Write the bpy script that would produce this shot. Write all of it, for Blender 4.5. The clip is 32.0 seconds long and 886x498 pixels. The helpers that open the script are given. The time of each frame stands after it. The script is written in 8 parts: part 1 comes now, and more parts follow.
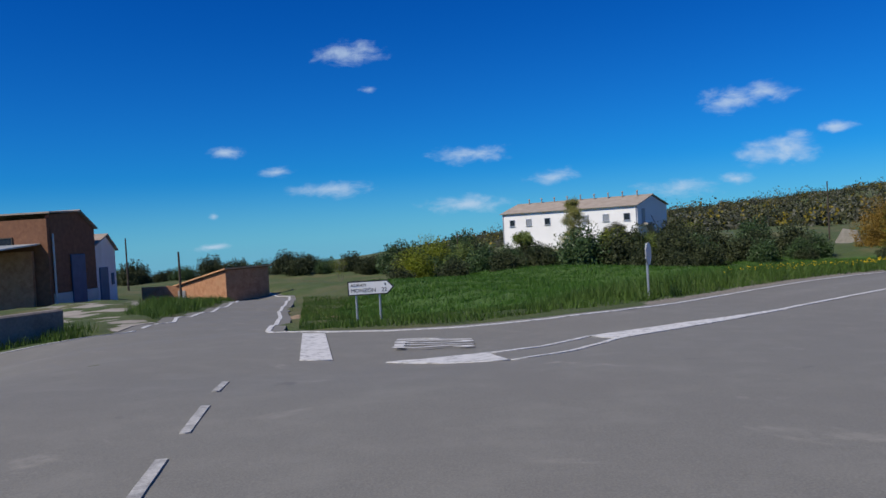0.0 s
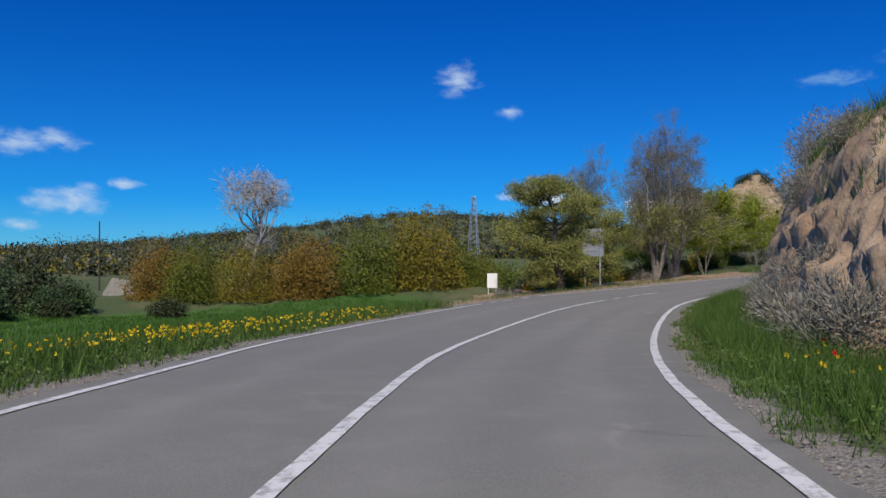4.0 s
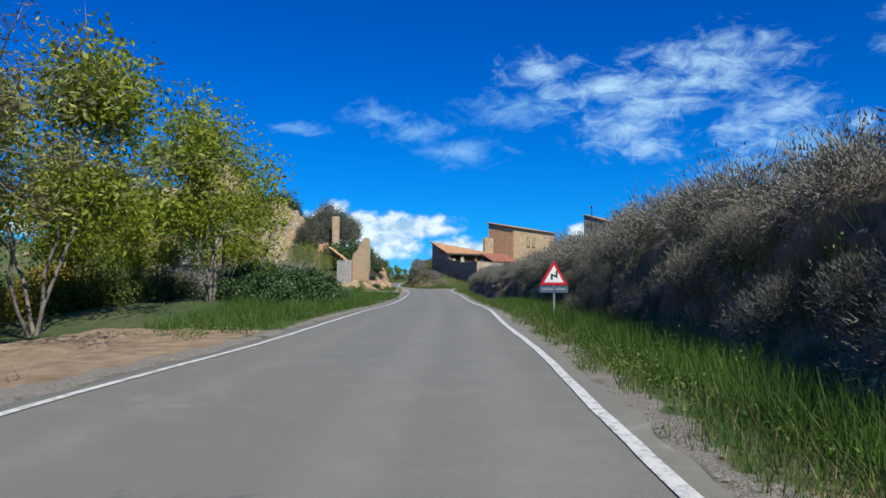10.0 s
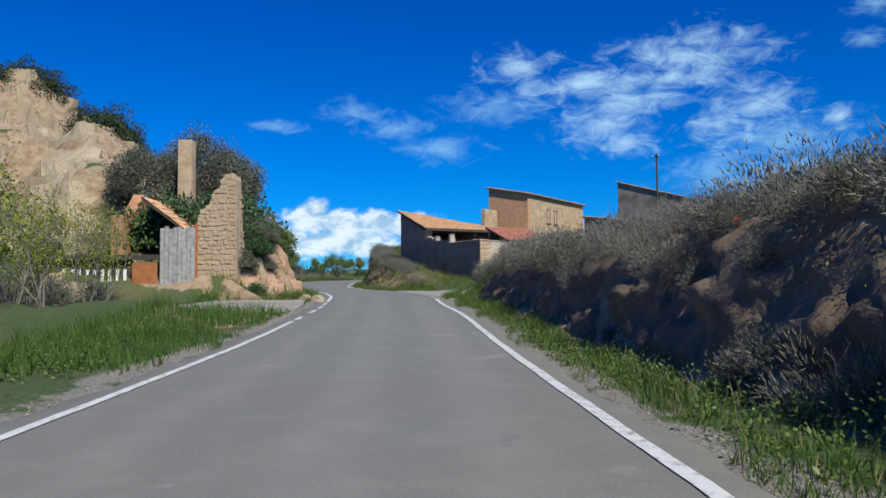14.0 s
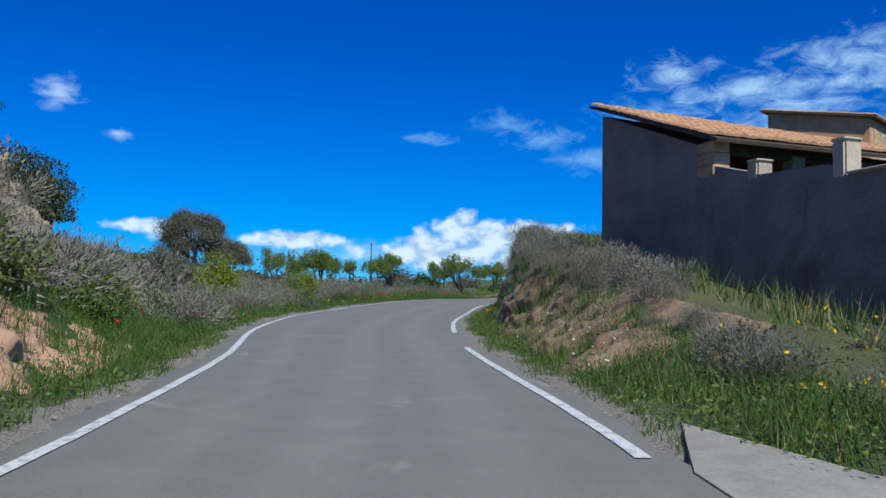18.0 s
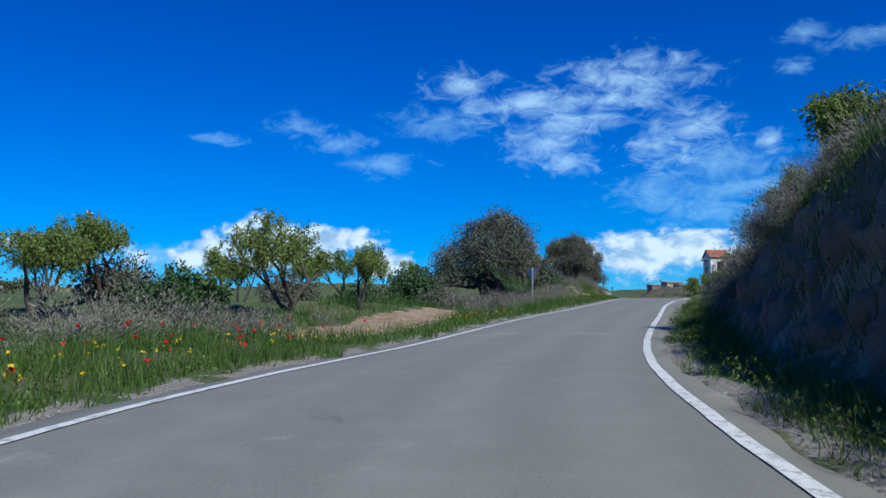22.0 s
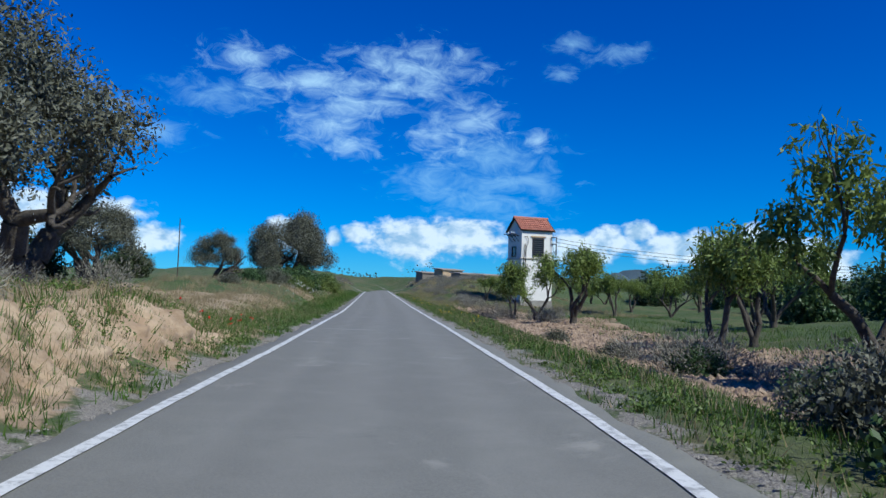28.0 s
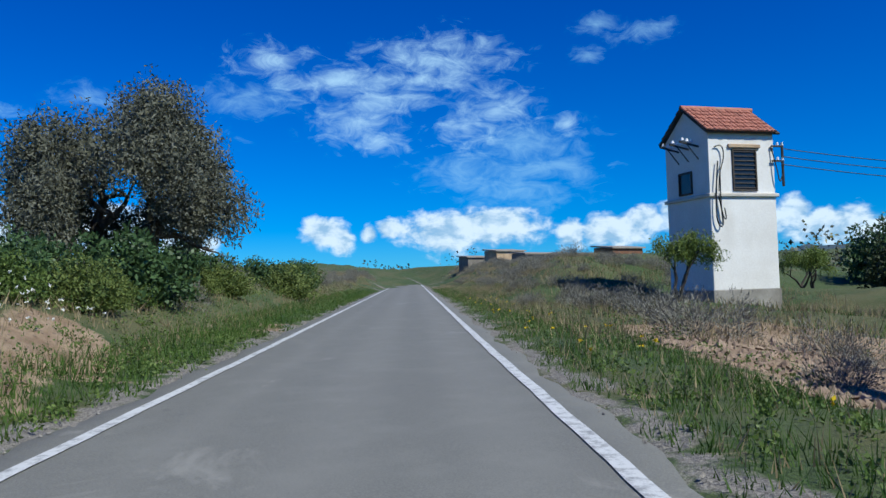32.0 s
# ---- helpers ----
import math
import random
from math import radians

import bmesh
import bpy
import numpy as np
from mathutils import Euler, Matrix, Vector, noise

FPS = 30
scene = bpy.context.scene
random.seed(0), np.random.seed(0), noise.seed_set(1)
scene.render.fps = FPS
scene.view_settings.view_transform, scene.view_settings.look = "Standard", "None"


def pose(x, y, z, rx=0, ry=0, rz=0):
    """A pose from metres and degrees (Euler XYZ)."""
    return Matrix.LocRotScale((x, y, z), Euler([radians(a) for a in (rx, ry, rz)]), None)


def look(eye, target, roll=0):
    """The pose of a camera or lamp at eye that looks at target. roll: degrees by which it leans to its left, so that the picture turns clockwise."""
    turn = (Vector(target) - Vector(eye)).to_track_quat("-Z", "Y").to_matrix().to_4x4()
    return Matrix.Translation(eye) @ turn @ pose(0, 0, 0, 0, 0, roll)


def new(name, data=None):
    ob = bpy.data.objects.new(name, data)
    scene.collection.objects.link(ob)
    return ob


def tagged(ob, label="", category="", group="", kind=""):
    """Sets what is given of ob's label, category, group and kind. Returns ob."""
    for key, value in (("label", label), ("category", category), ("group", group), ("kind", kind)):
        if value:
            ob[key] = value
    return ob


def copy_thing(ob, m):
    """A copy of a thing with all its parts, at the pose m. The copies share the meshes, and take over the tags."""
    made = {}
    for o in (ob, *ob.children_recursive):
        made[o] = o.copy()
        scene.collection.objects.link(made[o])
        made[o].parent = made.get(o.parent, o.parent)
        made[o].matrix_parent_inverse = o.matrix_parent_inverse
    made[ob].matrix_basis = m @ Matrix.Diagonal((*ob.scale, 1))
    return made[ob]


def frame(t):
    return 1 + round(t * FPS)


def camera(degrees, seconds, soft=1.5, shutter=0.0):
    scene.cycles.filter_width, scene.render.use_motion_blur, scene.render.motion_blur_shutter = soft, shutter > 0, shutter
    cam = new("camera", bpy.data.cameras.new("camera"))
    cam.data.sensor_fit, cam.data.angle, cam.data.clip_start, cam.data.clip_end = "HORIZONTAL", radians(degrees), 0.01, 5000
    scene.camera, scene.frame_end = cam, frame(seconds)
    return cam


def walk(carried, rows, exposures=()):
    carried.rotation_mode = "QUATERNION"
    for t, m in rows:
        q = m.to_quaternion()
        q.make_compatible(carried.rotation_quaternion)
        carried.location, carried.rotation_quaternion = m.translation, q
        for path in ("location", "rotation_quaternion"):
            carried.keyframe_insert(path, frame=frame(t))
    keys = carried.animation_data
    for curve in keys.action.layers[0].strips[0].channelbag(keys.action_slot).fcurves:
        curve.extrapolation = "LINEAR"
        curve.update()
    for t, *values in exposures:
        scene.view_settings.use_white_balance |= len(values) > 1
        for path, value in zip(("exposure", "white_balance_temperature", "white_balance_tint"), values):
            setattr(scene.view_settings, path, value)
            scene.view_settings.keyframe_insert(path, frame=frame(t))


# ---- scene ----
cam = camera(59.14, 32.0)
PATH = [
    (0.0, pose(0.00, 0.00, 1.35, 88.72, 3.28, -0.07)),
    (0.5, pose(0.15, 1.94, 1.28, 88.52, 2.79, -3.75)),
    (1.0, pose(0.46, 3.94, 1.18, 88.44, 2.07, -8.06)),
    (1.5, pose(1.01, 6.00, 1.09, 88.54, 1.34, -14.38)),
    (2.0, pose(2.11, 8.47, 0.99, 88.64, 0.66, -23.11)),
    (2.5, pose(3.49, 11.15, 0.82, 88.63, -0.19, -31.25)),
    (3.0, pose(5.57, 13.69, 0.66, 89.68, -0.68, -37.19)),
    (3.5, pose(7.95, 16.18, 0.51, 90.35, -0.60, -43.46)),
    (4.0, pose(10.81, 18.56, 0.45, 90.98, 0.10, -49.26)),
    (4.5, pose(13.89, 20.99, 0.47, 91.57, 0.29, -53.30)),
    (6.5, pose(31.31, 30.45, -0.10, 93.09, 1.54, -66.68)),
    (7.0, pose(36.47, 32.44, -0.03, 93.37, 2.92, -70.35)),
    (7.5, pose(41.84, 34.19, -0.00, 93.15, 2.54, -74.30)),
    (8.0, pose(47.16, 35.49, 0.04, 93.12, 1.49, -78.02)),
    (8.5, pose(52.33, 36.31, 0.11, 92.91, 0.61, -81.72)),
    (9.0, pose(57.39, 36.73, 0.18, 93.04, 0.83, -84.22)),
    (9.5, pose(62.30, 36.94, 0.29, 93.24, 0.66, -85.35)),
    (10.0, pose(67.98, 37.46, 0.37, 93.39, -0.36, -86.56)),
    (10.5, pose(73.55, 37.81, 0.45, 93.65, -0.30, -87.23)),
    (11.0, pose(79.03, 38.09, 0.56, 93.27, -0.10, -87.62)),
    (11.5, pose(84.46, 38.22, 0.63, 93.27, -0.42, -87.83)),
    (12.0, pose(90.32, 38.54, 0.78, 93.39, -0.73, -88.12)),
    (12.5, pose(96.25, 38.81, 0.98, 93.59, -0.35, -88.26)),
    (13.0, pose(102.23, 39.15, 1.04, 93.07, -0.01, -88.23)),
    (13.5, pose(108.43, 39.50, 1.06, 93.08, 0.29, -88.14)),
    (15.5, pose(132.04, 41.31, 1.50, 93.63, -0.20, -86.30)),
    (16.0, pose(137.93, 41.85, 1.81, 93.72, -0.03, -85.11)),
    (16.5, pose(143.50, 42.55, 1.96, 93.43, 0.33, -84.06)),
    (17.0, pose(149.01, 43.07, 2.22, 93.26, 0.57, -81.55)),
    (17.5, pose(154.23, 44.02, 2.27, 94.16, -0.05, -79.13)),
    (18.0, pose(159.60, 45.43, 2.40, 93.89, -1.21, -77.23)),
    (18.5, pose(164.93, 46.84, 2.45, 93.97, -1.55, -75.57)),
    (19.0, pose(169.78, 48.23, 2.56, 93.68, -0.64, -74.08)),
    (19.5, pose(175.10, 49.87, 2.63, 93.57, 0.66, -72.77)),
    (20.0, pose(180.09, 51.60, 2.79, 93.41, 1.21, -73.56)),
    (20.5, pose(185.22, 53.00, 2.90, 93.43, 1.89, -76.02)),
    (21.0, pose(190.87, 54.23, 3.06, 93.52, 0.93, -80.75)),
    (21.5, pose(196.47, 54.84, 3.22, 93.89, 0.17, -86.19)),
    (22.0, pose(201.47, 55.06, 3.52, 94.34, 0.05, -92.16)),
    (22.5, pose(207.20, 54.30, 3.81, 94.25, 0.43, -98.60)),
    (23.0, pose(212.30, 53.32, 3.97, 94.18, -0.35, -103.31)),
    (23.5, pose(217.34, 51.90, 4.05, 94.08, -1.28, -106.61)),
    (24.0, pose(222.40, 50.20, 4.30, 93.85, -2.10, -108.90)),
    (24.5, pose(227.48, 48.52, 4.51, 93.79, -2.29, -110.21)),
    (26.5, pose(247.83, 40.48, 5.36, 92.96, -1.62, -109.82)),
    (27.0, pose(253.11, 38.79, 5.47, 93.16, -1.59, -109.62)),
    (27.5, pose(258.32, 37.15, 5.56, 93.16, -1.33, -109.38)),
    (28.0, pose(263.29, 35.61, 5.68, 93.28, -1.78, -108.56)),
    (28.5, pose(268.10, 34.06, 5.72, 93.10, -0.72, -107.27)),
    (29.0, pose(273.33, 32.62, 5.77, 93.05, 0.23, -106.24)),
    (29.5, pose(278.51, 31.24, 5.77, 92.60, 0.55, -105.70)),
    (30.0, pose(283.60, 29.96, 5.80, 92.66, 0.87, -105.83)),
    (30.5, pose(288.55, 28.70, 5.82, 93.06, 1.11, -105.82)),
    (31.0, pose(293.61, 27.32, 5.84, 92.86, 1.23, -105.85)),
    (31.5, pose(298.67, 25.90, 5.83, 92.47, 1.22, -105.89)),
    (32.0, pose(303.57, 24.60, 5.87, 92.61, 1.59, -105.77)),
]
walk(cam, PATH, [(0.0, -0.2, 6500, 10), (4.0, -0.15, 6500, 10), (7.5, 0.16, 6350, 5), (12.5, 0.14, 6250, 3), (16.0, 0.0, 6050, 4), (20.0, 0.0, 5650, 2), (28.0, 0.0, 5700, 1), (32.0, 0.0, 5800, 1)])

# ---- light: clear spring sky with thin cloud, high sun ----
SUN_WAY = Vector((-0.62, -0.40, 0.80)).normalized()
sun_el = math.asin(SUN_WAY.z)
sun_az = math.atan2(SUN_WAY.x, SUN_WAY.y)
sun = new("sun", bpy.data.lights.new("sun", "SUN"))
sun.data.energy, sun.data.angle, sun.data.color = 5.0, radians(0.53), (1.0, 0.92, 0.79)
sun.matrix_world = look(SUN_WAY * 200, (0, 0, 0))
scene.view_settings.exposure = 0.0


class Nodes:
    """Short hand for node trees."""

    def __init__(self, tree):
        self.tree = tree

    def add(self, kind, inputs=None):
        n = self.tree.nodes.new("ShaderNode" + kind)
        for k, v in (inputs or {}).items():
            if isinstance(v, bpy.types.NodeSocket):
                self.tree.links.new(v, n.inputs[k])
            else:
                n.inputs[k].default_value = v
        return n

    def math(self, op, a, b=0.0, c=0.0, clamp=False):
        n = self.add("Math", {0: a, 1: b, 2: c})
        n.operation, n.use_clamp = op, clamp
        return n.outputs[0]

    def vec(self, op, a, b=(0, 0, 0)):
        n = self.add("VectorMath", {0: a, 1: b})
        n.operation = op
        return n.outputs["Value" if op in ("LENGTH", "DOT_PRODUCT") else "Vector"]

    def mix(self, fac, a, b, blend="MIX"):
        n = self.tree.nodes.new("ShaderNodeMix")
        n.data_type, n.blend_type = "RGBA", blend
        for k, v in ((0, fac), (6, a), (7, b)):
            if isinstance(v, bpy.types.NodeSocket):
                self.tree.links.new(v, n.inputs[k])
            else:
                n.inputs[k].default_value = v if k == 0 else (*v[:3], 1)
        return n.outputs[2]

    def noise(self, vec, scale, detail=4.0, rough=0.55, distort=0.0):
        return self.add("TexNoise", {"Vector": vec, "Scale": scale, "Detail": detail, "Roughness": rough, "Distortion": distort}).outputs["Fac"]

    def ramp(self, fac, lo, hi):
        n = self.add("MapRange", {"Value": fac, "From Min": lo, "From Max": hi})
        n.interpolation_type = "SMOOTHSTEP"
        return n.outputs[0]


world = bpy.data.worlds.new("sky")
scene.world = world
world.use_nodes = True
wn = Nodes(world.node_tree)
world.node_tree.nodes.clear()
sky = wn.add("TexSky")
sky.sky_type, sky.sun_disc, sky.sun_elevation, sky.sun_rotation = "NISHITA", False, sun_el, sun_az
sky.altitude, sky.air_density, sky.dust_density, sky.ozone_density = 600, 1.0, 0.0, 6.0
way = wn.add("TexCoord").outputs["Generated"]
sep = wn.add("SeparateXYZ", {0: way})
# clouds: azimuth, height, half width, half height in degrees
PUFFS = [
    (-6.1, 13.1, 2.6, 0.9), (-4.7, 10.5, 0.7, 0.3), (-15.1, 6.4, 1.2, 0.5), (-11.7, 4.9, 1.4, 0.4), (-7.7, 3.5, 3.2, 0.6),
    (-16.2, 2.0, 0.4, 0.3), (2.4, 5.5, 2.8, 0.7), (8.4, 3.5, 1.9, 0.6), (1.9, 1.9, 3.2, 0.7), (17.1, 2.1, 3.2, 0.6),
    (20.6, 7.7, 2.0, 0.9), (22.4, 4.1, 1.9, 0.9), (-16.5, -0.2, 1.3, 0.3), (24.8, 5.1, 1.2, 0.4), (22.9, 8.1, 1.8, 0.7),
    (24.1, 4.3, 1.9, 1.1), (50.4, 13.2, 1.5, 1.3), (54.2, 10.9, 1.0, 0.5), (26.9, 5.4, 1.2, 0.4), 
    (74.8, 4.2, 0.6, 0.7), (20.8, 2.5, 1.1, 0.5),
]
CUMULUS = [
    (107.8, 4.0, 5.4, 1.3), (109.9, 4.7, 2.5, 0.8), (106.3, 3.5, 2.3, 1.2), (98.5, 3.4, 0.8, 1.0), (100.5, 3.8, 0.6, 0.6),
    (115.2, 3.4, 1.0, 1.0), (79.3, 5.1, 3.2, 0.9), (78.6, 6.0, 1.2, 0.7), (83.8, 5.0, 3.7, 0.8), (122.5, 4.8, 1.0, 0.8),
    (126.4, 3.7, 4.4, 1.0), (75.9, 4.2, 1.5, 1.1), (78.0, 3.5, 6.4, 0.8), (80.9, 4.0, 3.5, 0.6), (66.3, 4.3, 3.2, 0.6),
    (56.5, 4.8, 2.4, 0.5), (76.3, 3.6, 2.7, 1.2), (80.2, 3.6, 1.2, 0.8), (87.7, 3.3, 2.0, 0.9), (97.2, 4.1, 1.5, 1.0),
    (102.0, 4.2, 1.0, 0.7), (57.8, 4.3, 1.4, 0.6), (118.3, 3.5, 2.6, 1.1), (120.4, 4.2, 1.2, 0.9), (132.4, 3.2, 3.0, 1.1), (130.2, 4.3, 1.0, 1.0), (134.8, 2.6, 1.6, 1.0),
]
WISPS = [
    (105.8, 16.3, 5.9, 1.8), (99.2, 14.7, 5.0, 1.4), (93.4, 16.1, 3.2, 1.3), (99.6, 11.7, 3.7, 1.6),
    (101.2, 10.6, 2.1, 1.3), (110.0, 12.7, 3.3, 1.8), (107.9, 11.3, 2.9, 1.6), (115.2, 11.3, 0.9, 0.8),
    (106.7, 17.1, 4.2, 1.0), (101.6, 13.4, 5.0, 1.2),
    (104.6, 14.8, 4.6, 1.0),
]
FAINT = [(81.6, 13.2, 2.6, 0.9), (88.0, 10.5, 2.8, 1.0), (117.5, 18.0, 1.6, 0.8), (120.9, 17.2, 2.2, 0.9), (116.6, 15.9, 1.2, 0.7), (84.5, 11.9, 2.4, 0.8), (76.0, 11.8, 2.0, 0.5), (92.0, 13.5, 4.0, 1.3), (70, 3.4, 9, 1.2), (112.0, 10.0, 5.0, 2.0), (107.8, 8.2, 4.2, 1.6), (111.6, 6.7, 4.9, 1.8), (113.5, 8.3, 4.0, 1.6), (109, 7.4, 3.0, 1.2)]
az = wn.math("MULTIPLY", wn.math("ARCTAN2", sep.outputs[0], sep.outputs[1]), 180 / math.pi)
el = wn.math("MULTIPLY", wn.math("ARCSINE", sep.outputs[2]), 180 / math.pi)
spot = wn.add("CombineXYZ", {0: az, 1: el, 2: 0.0}).outputs[0]


def nearest_cloud(clouds):
    near = 9.0
    for a, e, w, h in clouds:
        off = wn.vec("MULTIPLY", wn.vec("SUBTRACT", spot, (a, e, 0)), (1 / w, 1 / h, 0))
        near = wn.math("MINIMUM", near, wn.vec("LENGTH", off))
    return near


high = wn.ramp(el, -2.0, 24.0)
deep_blue = wn.mix(1.0, sky.outputs[0], wn.mix(high, (0.06, 0.54, 1.02), (0.0, 0.36, 1.0)), "MULTIPLY")
billow = wn.noise(wn.vec("MULTIPLY", spot, (0.55, 1.1, 1)), 1.1, 7.0, 0.6, 0.3)
lumps = wn.noise(wn.vec("MULTIPLY", spot, (0.6, 0.9, 1)), 1.0, 6.0, 0.55, 0.2)
veil = wn.noise(wn.vec("ADD", wn.vec("MULTIPLY", spot, (0.42, 0.80, 1)), (3.1, 1.7, 0)), 1.15, 9.0, 0.66, 0.7)


def cover_of(clouds, rough, amount, lo, hi):
    near = wn.math("SUBTRACT", 1.0, nearest_cloud(clouds))
    return wn.ramp(wn.math("ADD", near, wn.math("MULTIPLY", wn.math("SUBTRACT", rough, 0.5), amount)), lo, hi)


puff = cover_of(PUFFS, billow, 2.2, -0.15, 1.35)
pile = cover_of(CUMULUS, lumps, 1.9, -0.35, 0.35)
faint = cover_of(FAINT, veil, 3.2, -0.3, 1.6)
wisp = cover_of(WISPS, veil, 3.2, -0.25, 1.75)
low = wn.mix(wn.math("MULTIPLY", wn.ramp(el, 5.0, -2.0), 0.42), deep_blue, (3.4, 6.6, 8.6))
haze = wn.mix(wn.math("MULTIPLY", faint, 0.5), low, (3.9, 6.6, 8.8))
thin = wn.mix(wn.math("MULTIPLY", wisp, 0.9), haze, (4.9, 7.0, 8.9))
soft = wn.mix(wn.math("MULTIPLY", puff, 0.8), thin, (5.6, 7.0, 8.7))
shade = wn.mix(wn.ramp(lumps, 0.36, 0.6), (3.6, 5.2, 7.0), (8.0, 8.6, 9.3))
cloud_mix = wn.mix(wn.math("MULTIPLY", pile, 0.92), soft, shade)
bg = wn.add("Background", {"Color": cloud_mix, "Strength": 0.106})
wn.tree.links.new(bg.outputs[0], wn.add("OutputWorld").inputs[0])

# ---- materials ----
def material(name, build):
    m = bpy.data.materials.new(name)
    m.use_nodes = True
    m.node_tree.nodes.clear()
    n = Nodes(m.node_tree)
    spot = n.add("TexCoord").outputs["Object"]
    bsdf = n.add("BsdfPrincipled")
    n.tree.links.new(bsdf.outputs[0], n.add("OutputMaterial").inputs[0])
    build(n, spot, bsdf)
    return m


def put(n, bsdf, **values):
    for k, v in values.items():
        k = {"base": "Base Color", "rough": "Roughness", "metal": "Metallic", "normal": "Normal", "trans": "Transmission Weight", "alpha": "Alpha"}[k]
        if isinstance(v, bpy.types.NodeSocket):
            n.tree.links.new(v, bsdf.inputs[k])
        elif isinstance(v, tuple):
            bsdf.inputs[k].default_value = (*v, 1)
        else:
            bsdf.inputs[k].default_value = v


def bump(n, height, strength=0.4, distance=0.02):
    return n.add("Bump", {"Strength": strength, "Distance": distance, "Height": height}).outputs[0]


def surface(name, dark, light, scale=2.0, fine=30.0, rough=0.85, relief=0.3, metal=0.0, spread=0.0, third=None):
    """Two colours mixed by coarse and fine grain, with relief; spread varies whole objects or islands."""
    def build(n, spot, bsdf):
        coarse, grain = n.noise(spot, scale, 5, 0.6), n.noise(spot, fine, 3, 0.6)
        fac = n.ramp(n.math("ADD", n.math("MULTIPLY", coarse, 0.65), n.math("MULTIPLY", grain, 0.35)), 0.32, 0.68)
        col = n.mix(fac, dark, light)
        if third:
            col = n.mix(n.ramp(n.noise(spot, scale * 0.37, 4, 0.65, 0.5), 0.52, 0.7), col, third)
        if spread:
            rnd = n.add("NewGeometry").outputs["Random Per Island"]
            obj = n.add("ObjectInfo").outputs["Random"]
            val = n.math("ADD", 1 - spread, n.math("MULTIPLY", n.math("ADD", rnd, obj), spread))
            col = n.add("HueSaturation", {"Color": col, "Value": val}).outputs[0]
        put(n, bsdf, base=col, rough=rough, metal=metal, normal=bump(n, n.math("ADD", coarse, grain), relief))
    return material(name, build)


def leafy(name, a, b, rough=0.6, glow=0.25):
    """Leaves: colour by island, some light passing through."""
    m = bpy.data.materials.new(name)
    m.use_nodes = True
    m.node_tree.nodes.clear()
    n = Nodes(m.node_tree)
    rnd = n.add("NewGeometry").outputs["Random Per Island"]
    big = n.noise(n.add("TexCoord").outputs["Object"], 0.7, 3)
    col = n.mix(n.math("ADD", n.math("MULTIPLY", rnd, 0.7), n.math("MULTIPLY", n.math("SUBTRACT", big, 0.35), 0.9), clamp=True), a, b)
    bsdf = n.add("BsdfPrincipled", {"Base Color": col, "Roughness": rough})
    bsdf.inputs["Specular IOR Level"].default_value = 0.25
    thru = n.add("BsdfTranslucent", {"Color": col})
    out = n.add("MixShader", {0: glow, 1: bsdf.outputs[0], 2: thru.outputs[0]})
    n.tree.links.new(out.outputs[0], n.add("OutputMaterial").inputs[0])
    return m


# ---- helpers for things ----
def mesh_of(name, verts, faces, mats, smooth=False):
    me = bpy.data.meshes.new(name)
    me.from_pydata([tuple(v) for v in verts], [], [tuple(f) for f in faces])
    for m in (mats if isinstance(mats, (list, tuple)) else [mats]):
        me.materials.append(m)
    if smooth:
        me.polygons.foreach_set("use_smooth", [True] * len(me.polygons))
    me.update()
    return me


def part(name, bm, mat, parent=None, label="", smooth=False):
    me = bpy.data.meshes.new(name)
    bm.to_mesh(me)
    bm.free()
    for m in (mat if isinstance(mat, (list, tuple)) else [mat]):
        me.materials.append(m)
    if smooth:
        me.polygons.foreach_set("use_smooth", [True] * len(me.polygons))
    ob = new(name, me)
    ob.parent = parent
    return tagged(ob, label)


def box(bm, size, m=None, bevel=0.0, seg=1):
    """A box of that size centred at m's origin."""
    r = bmesh.ops.create_cube(bm, size=1.0, matrix=(m or Matrix()) @ Matrix.Diagonal((*size, 1)))
    if bevel:
        es = list({e for v in r["verts"] for e in v.link_edges})
        bmesh.ops.bevel(bm, geom=es, offset=bevel, segments=seg, affect="EDGES", clamp_overlap=True)
    return bm


def cyl(bm, r1, r2, depth, m=None, seg=10, caps=True):
    """A cone frustum from m's origin up along its z."""
    mm = (m or Matrix()) @ Matrix.Translation((0, 0, depth / 2))
    bmesh.ops.create_cone(bm, cap_ends=caps, segments=seg, radius1=r1, radius2=r2, depth=depth, matrix=mm)
    return bm


def prism(bm, outline, depth, m=None):
    """A flat outline (x, z), made depth thick along y."""
    m = m or Matrix()
    front = [bm.verts.new(m @ Vector((x, 0, z))) for x, z in outline]
    back = [bm.verts.new(m @ Vector((x, depth, z))) for x, z in outline]
    bm.faces.new(front)
    bm.faces.new(back[::-1])
    for i in range(len(outline)):
        j = (i + 1) % len(outline)
        bm.faces.new((front[j], front[i], back[i], back[j]))
    bmesh.ops.recalc_face_normals(bm, faces=bm.faces)
    return bm


def empty(name, m, label, category, group="", kind=""):
    ob = new(name)
    ob.empty_display_size = 0.2
    ob.matrix_basis = m
    return tagged(ob, label, category, group, kind)


# ---- the plan: the road's line, its edges, and the land beside it ----
rng = np.random.default_rng(7)
_t = np.array([r[0] for r in PATH])
_p = np.array([tuple(r[1].translation) for r in PATH])
EYE = 1.35


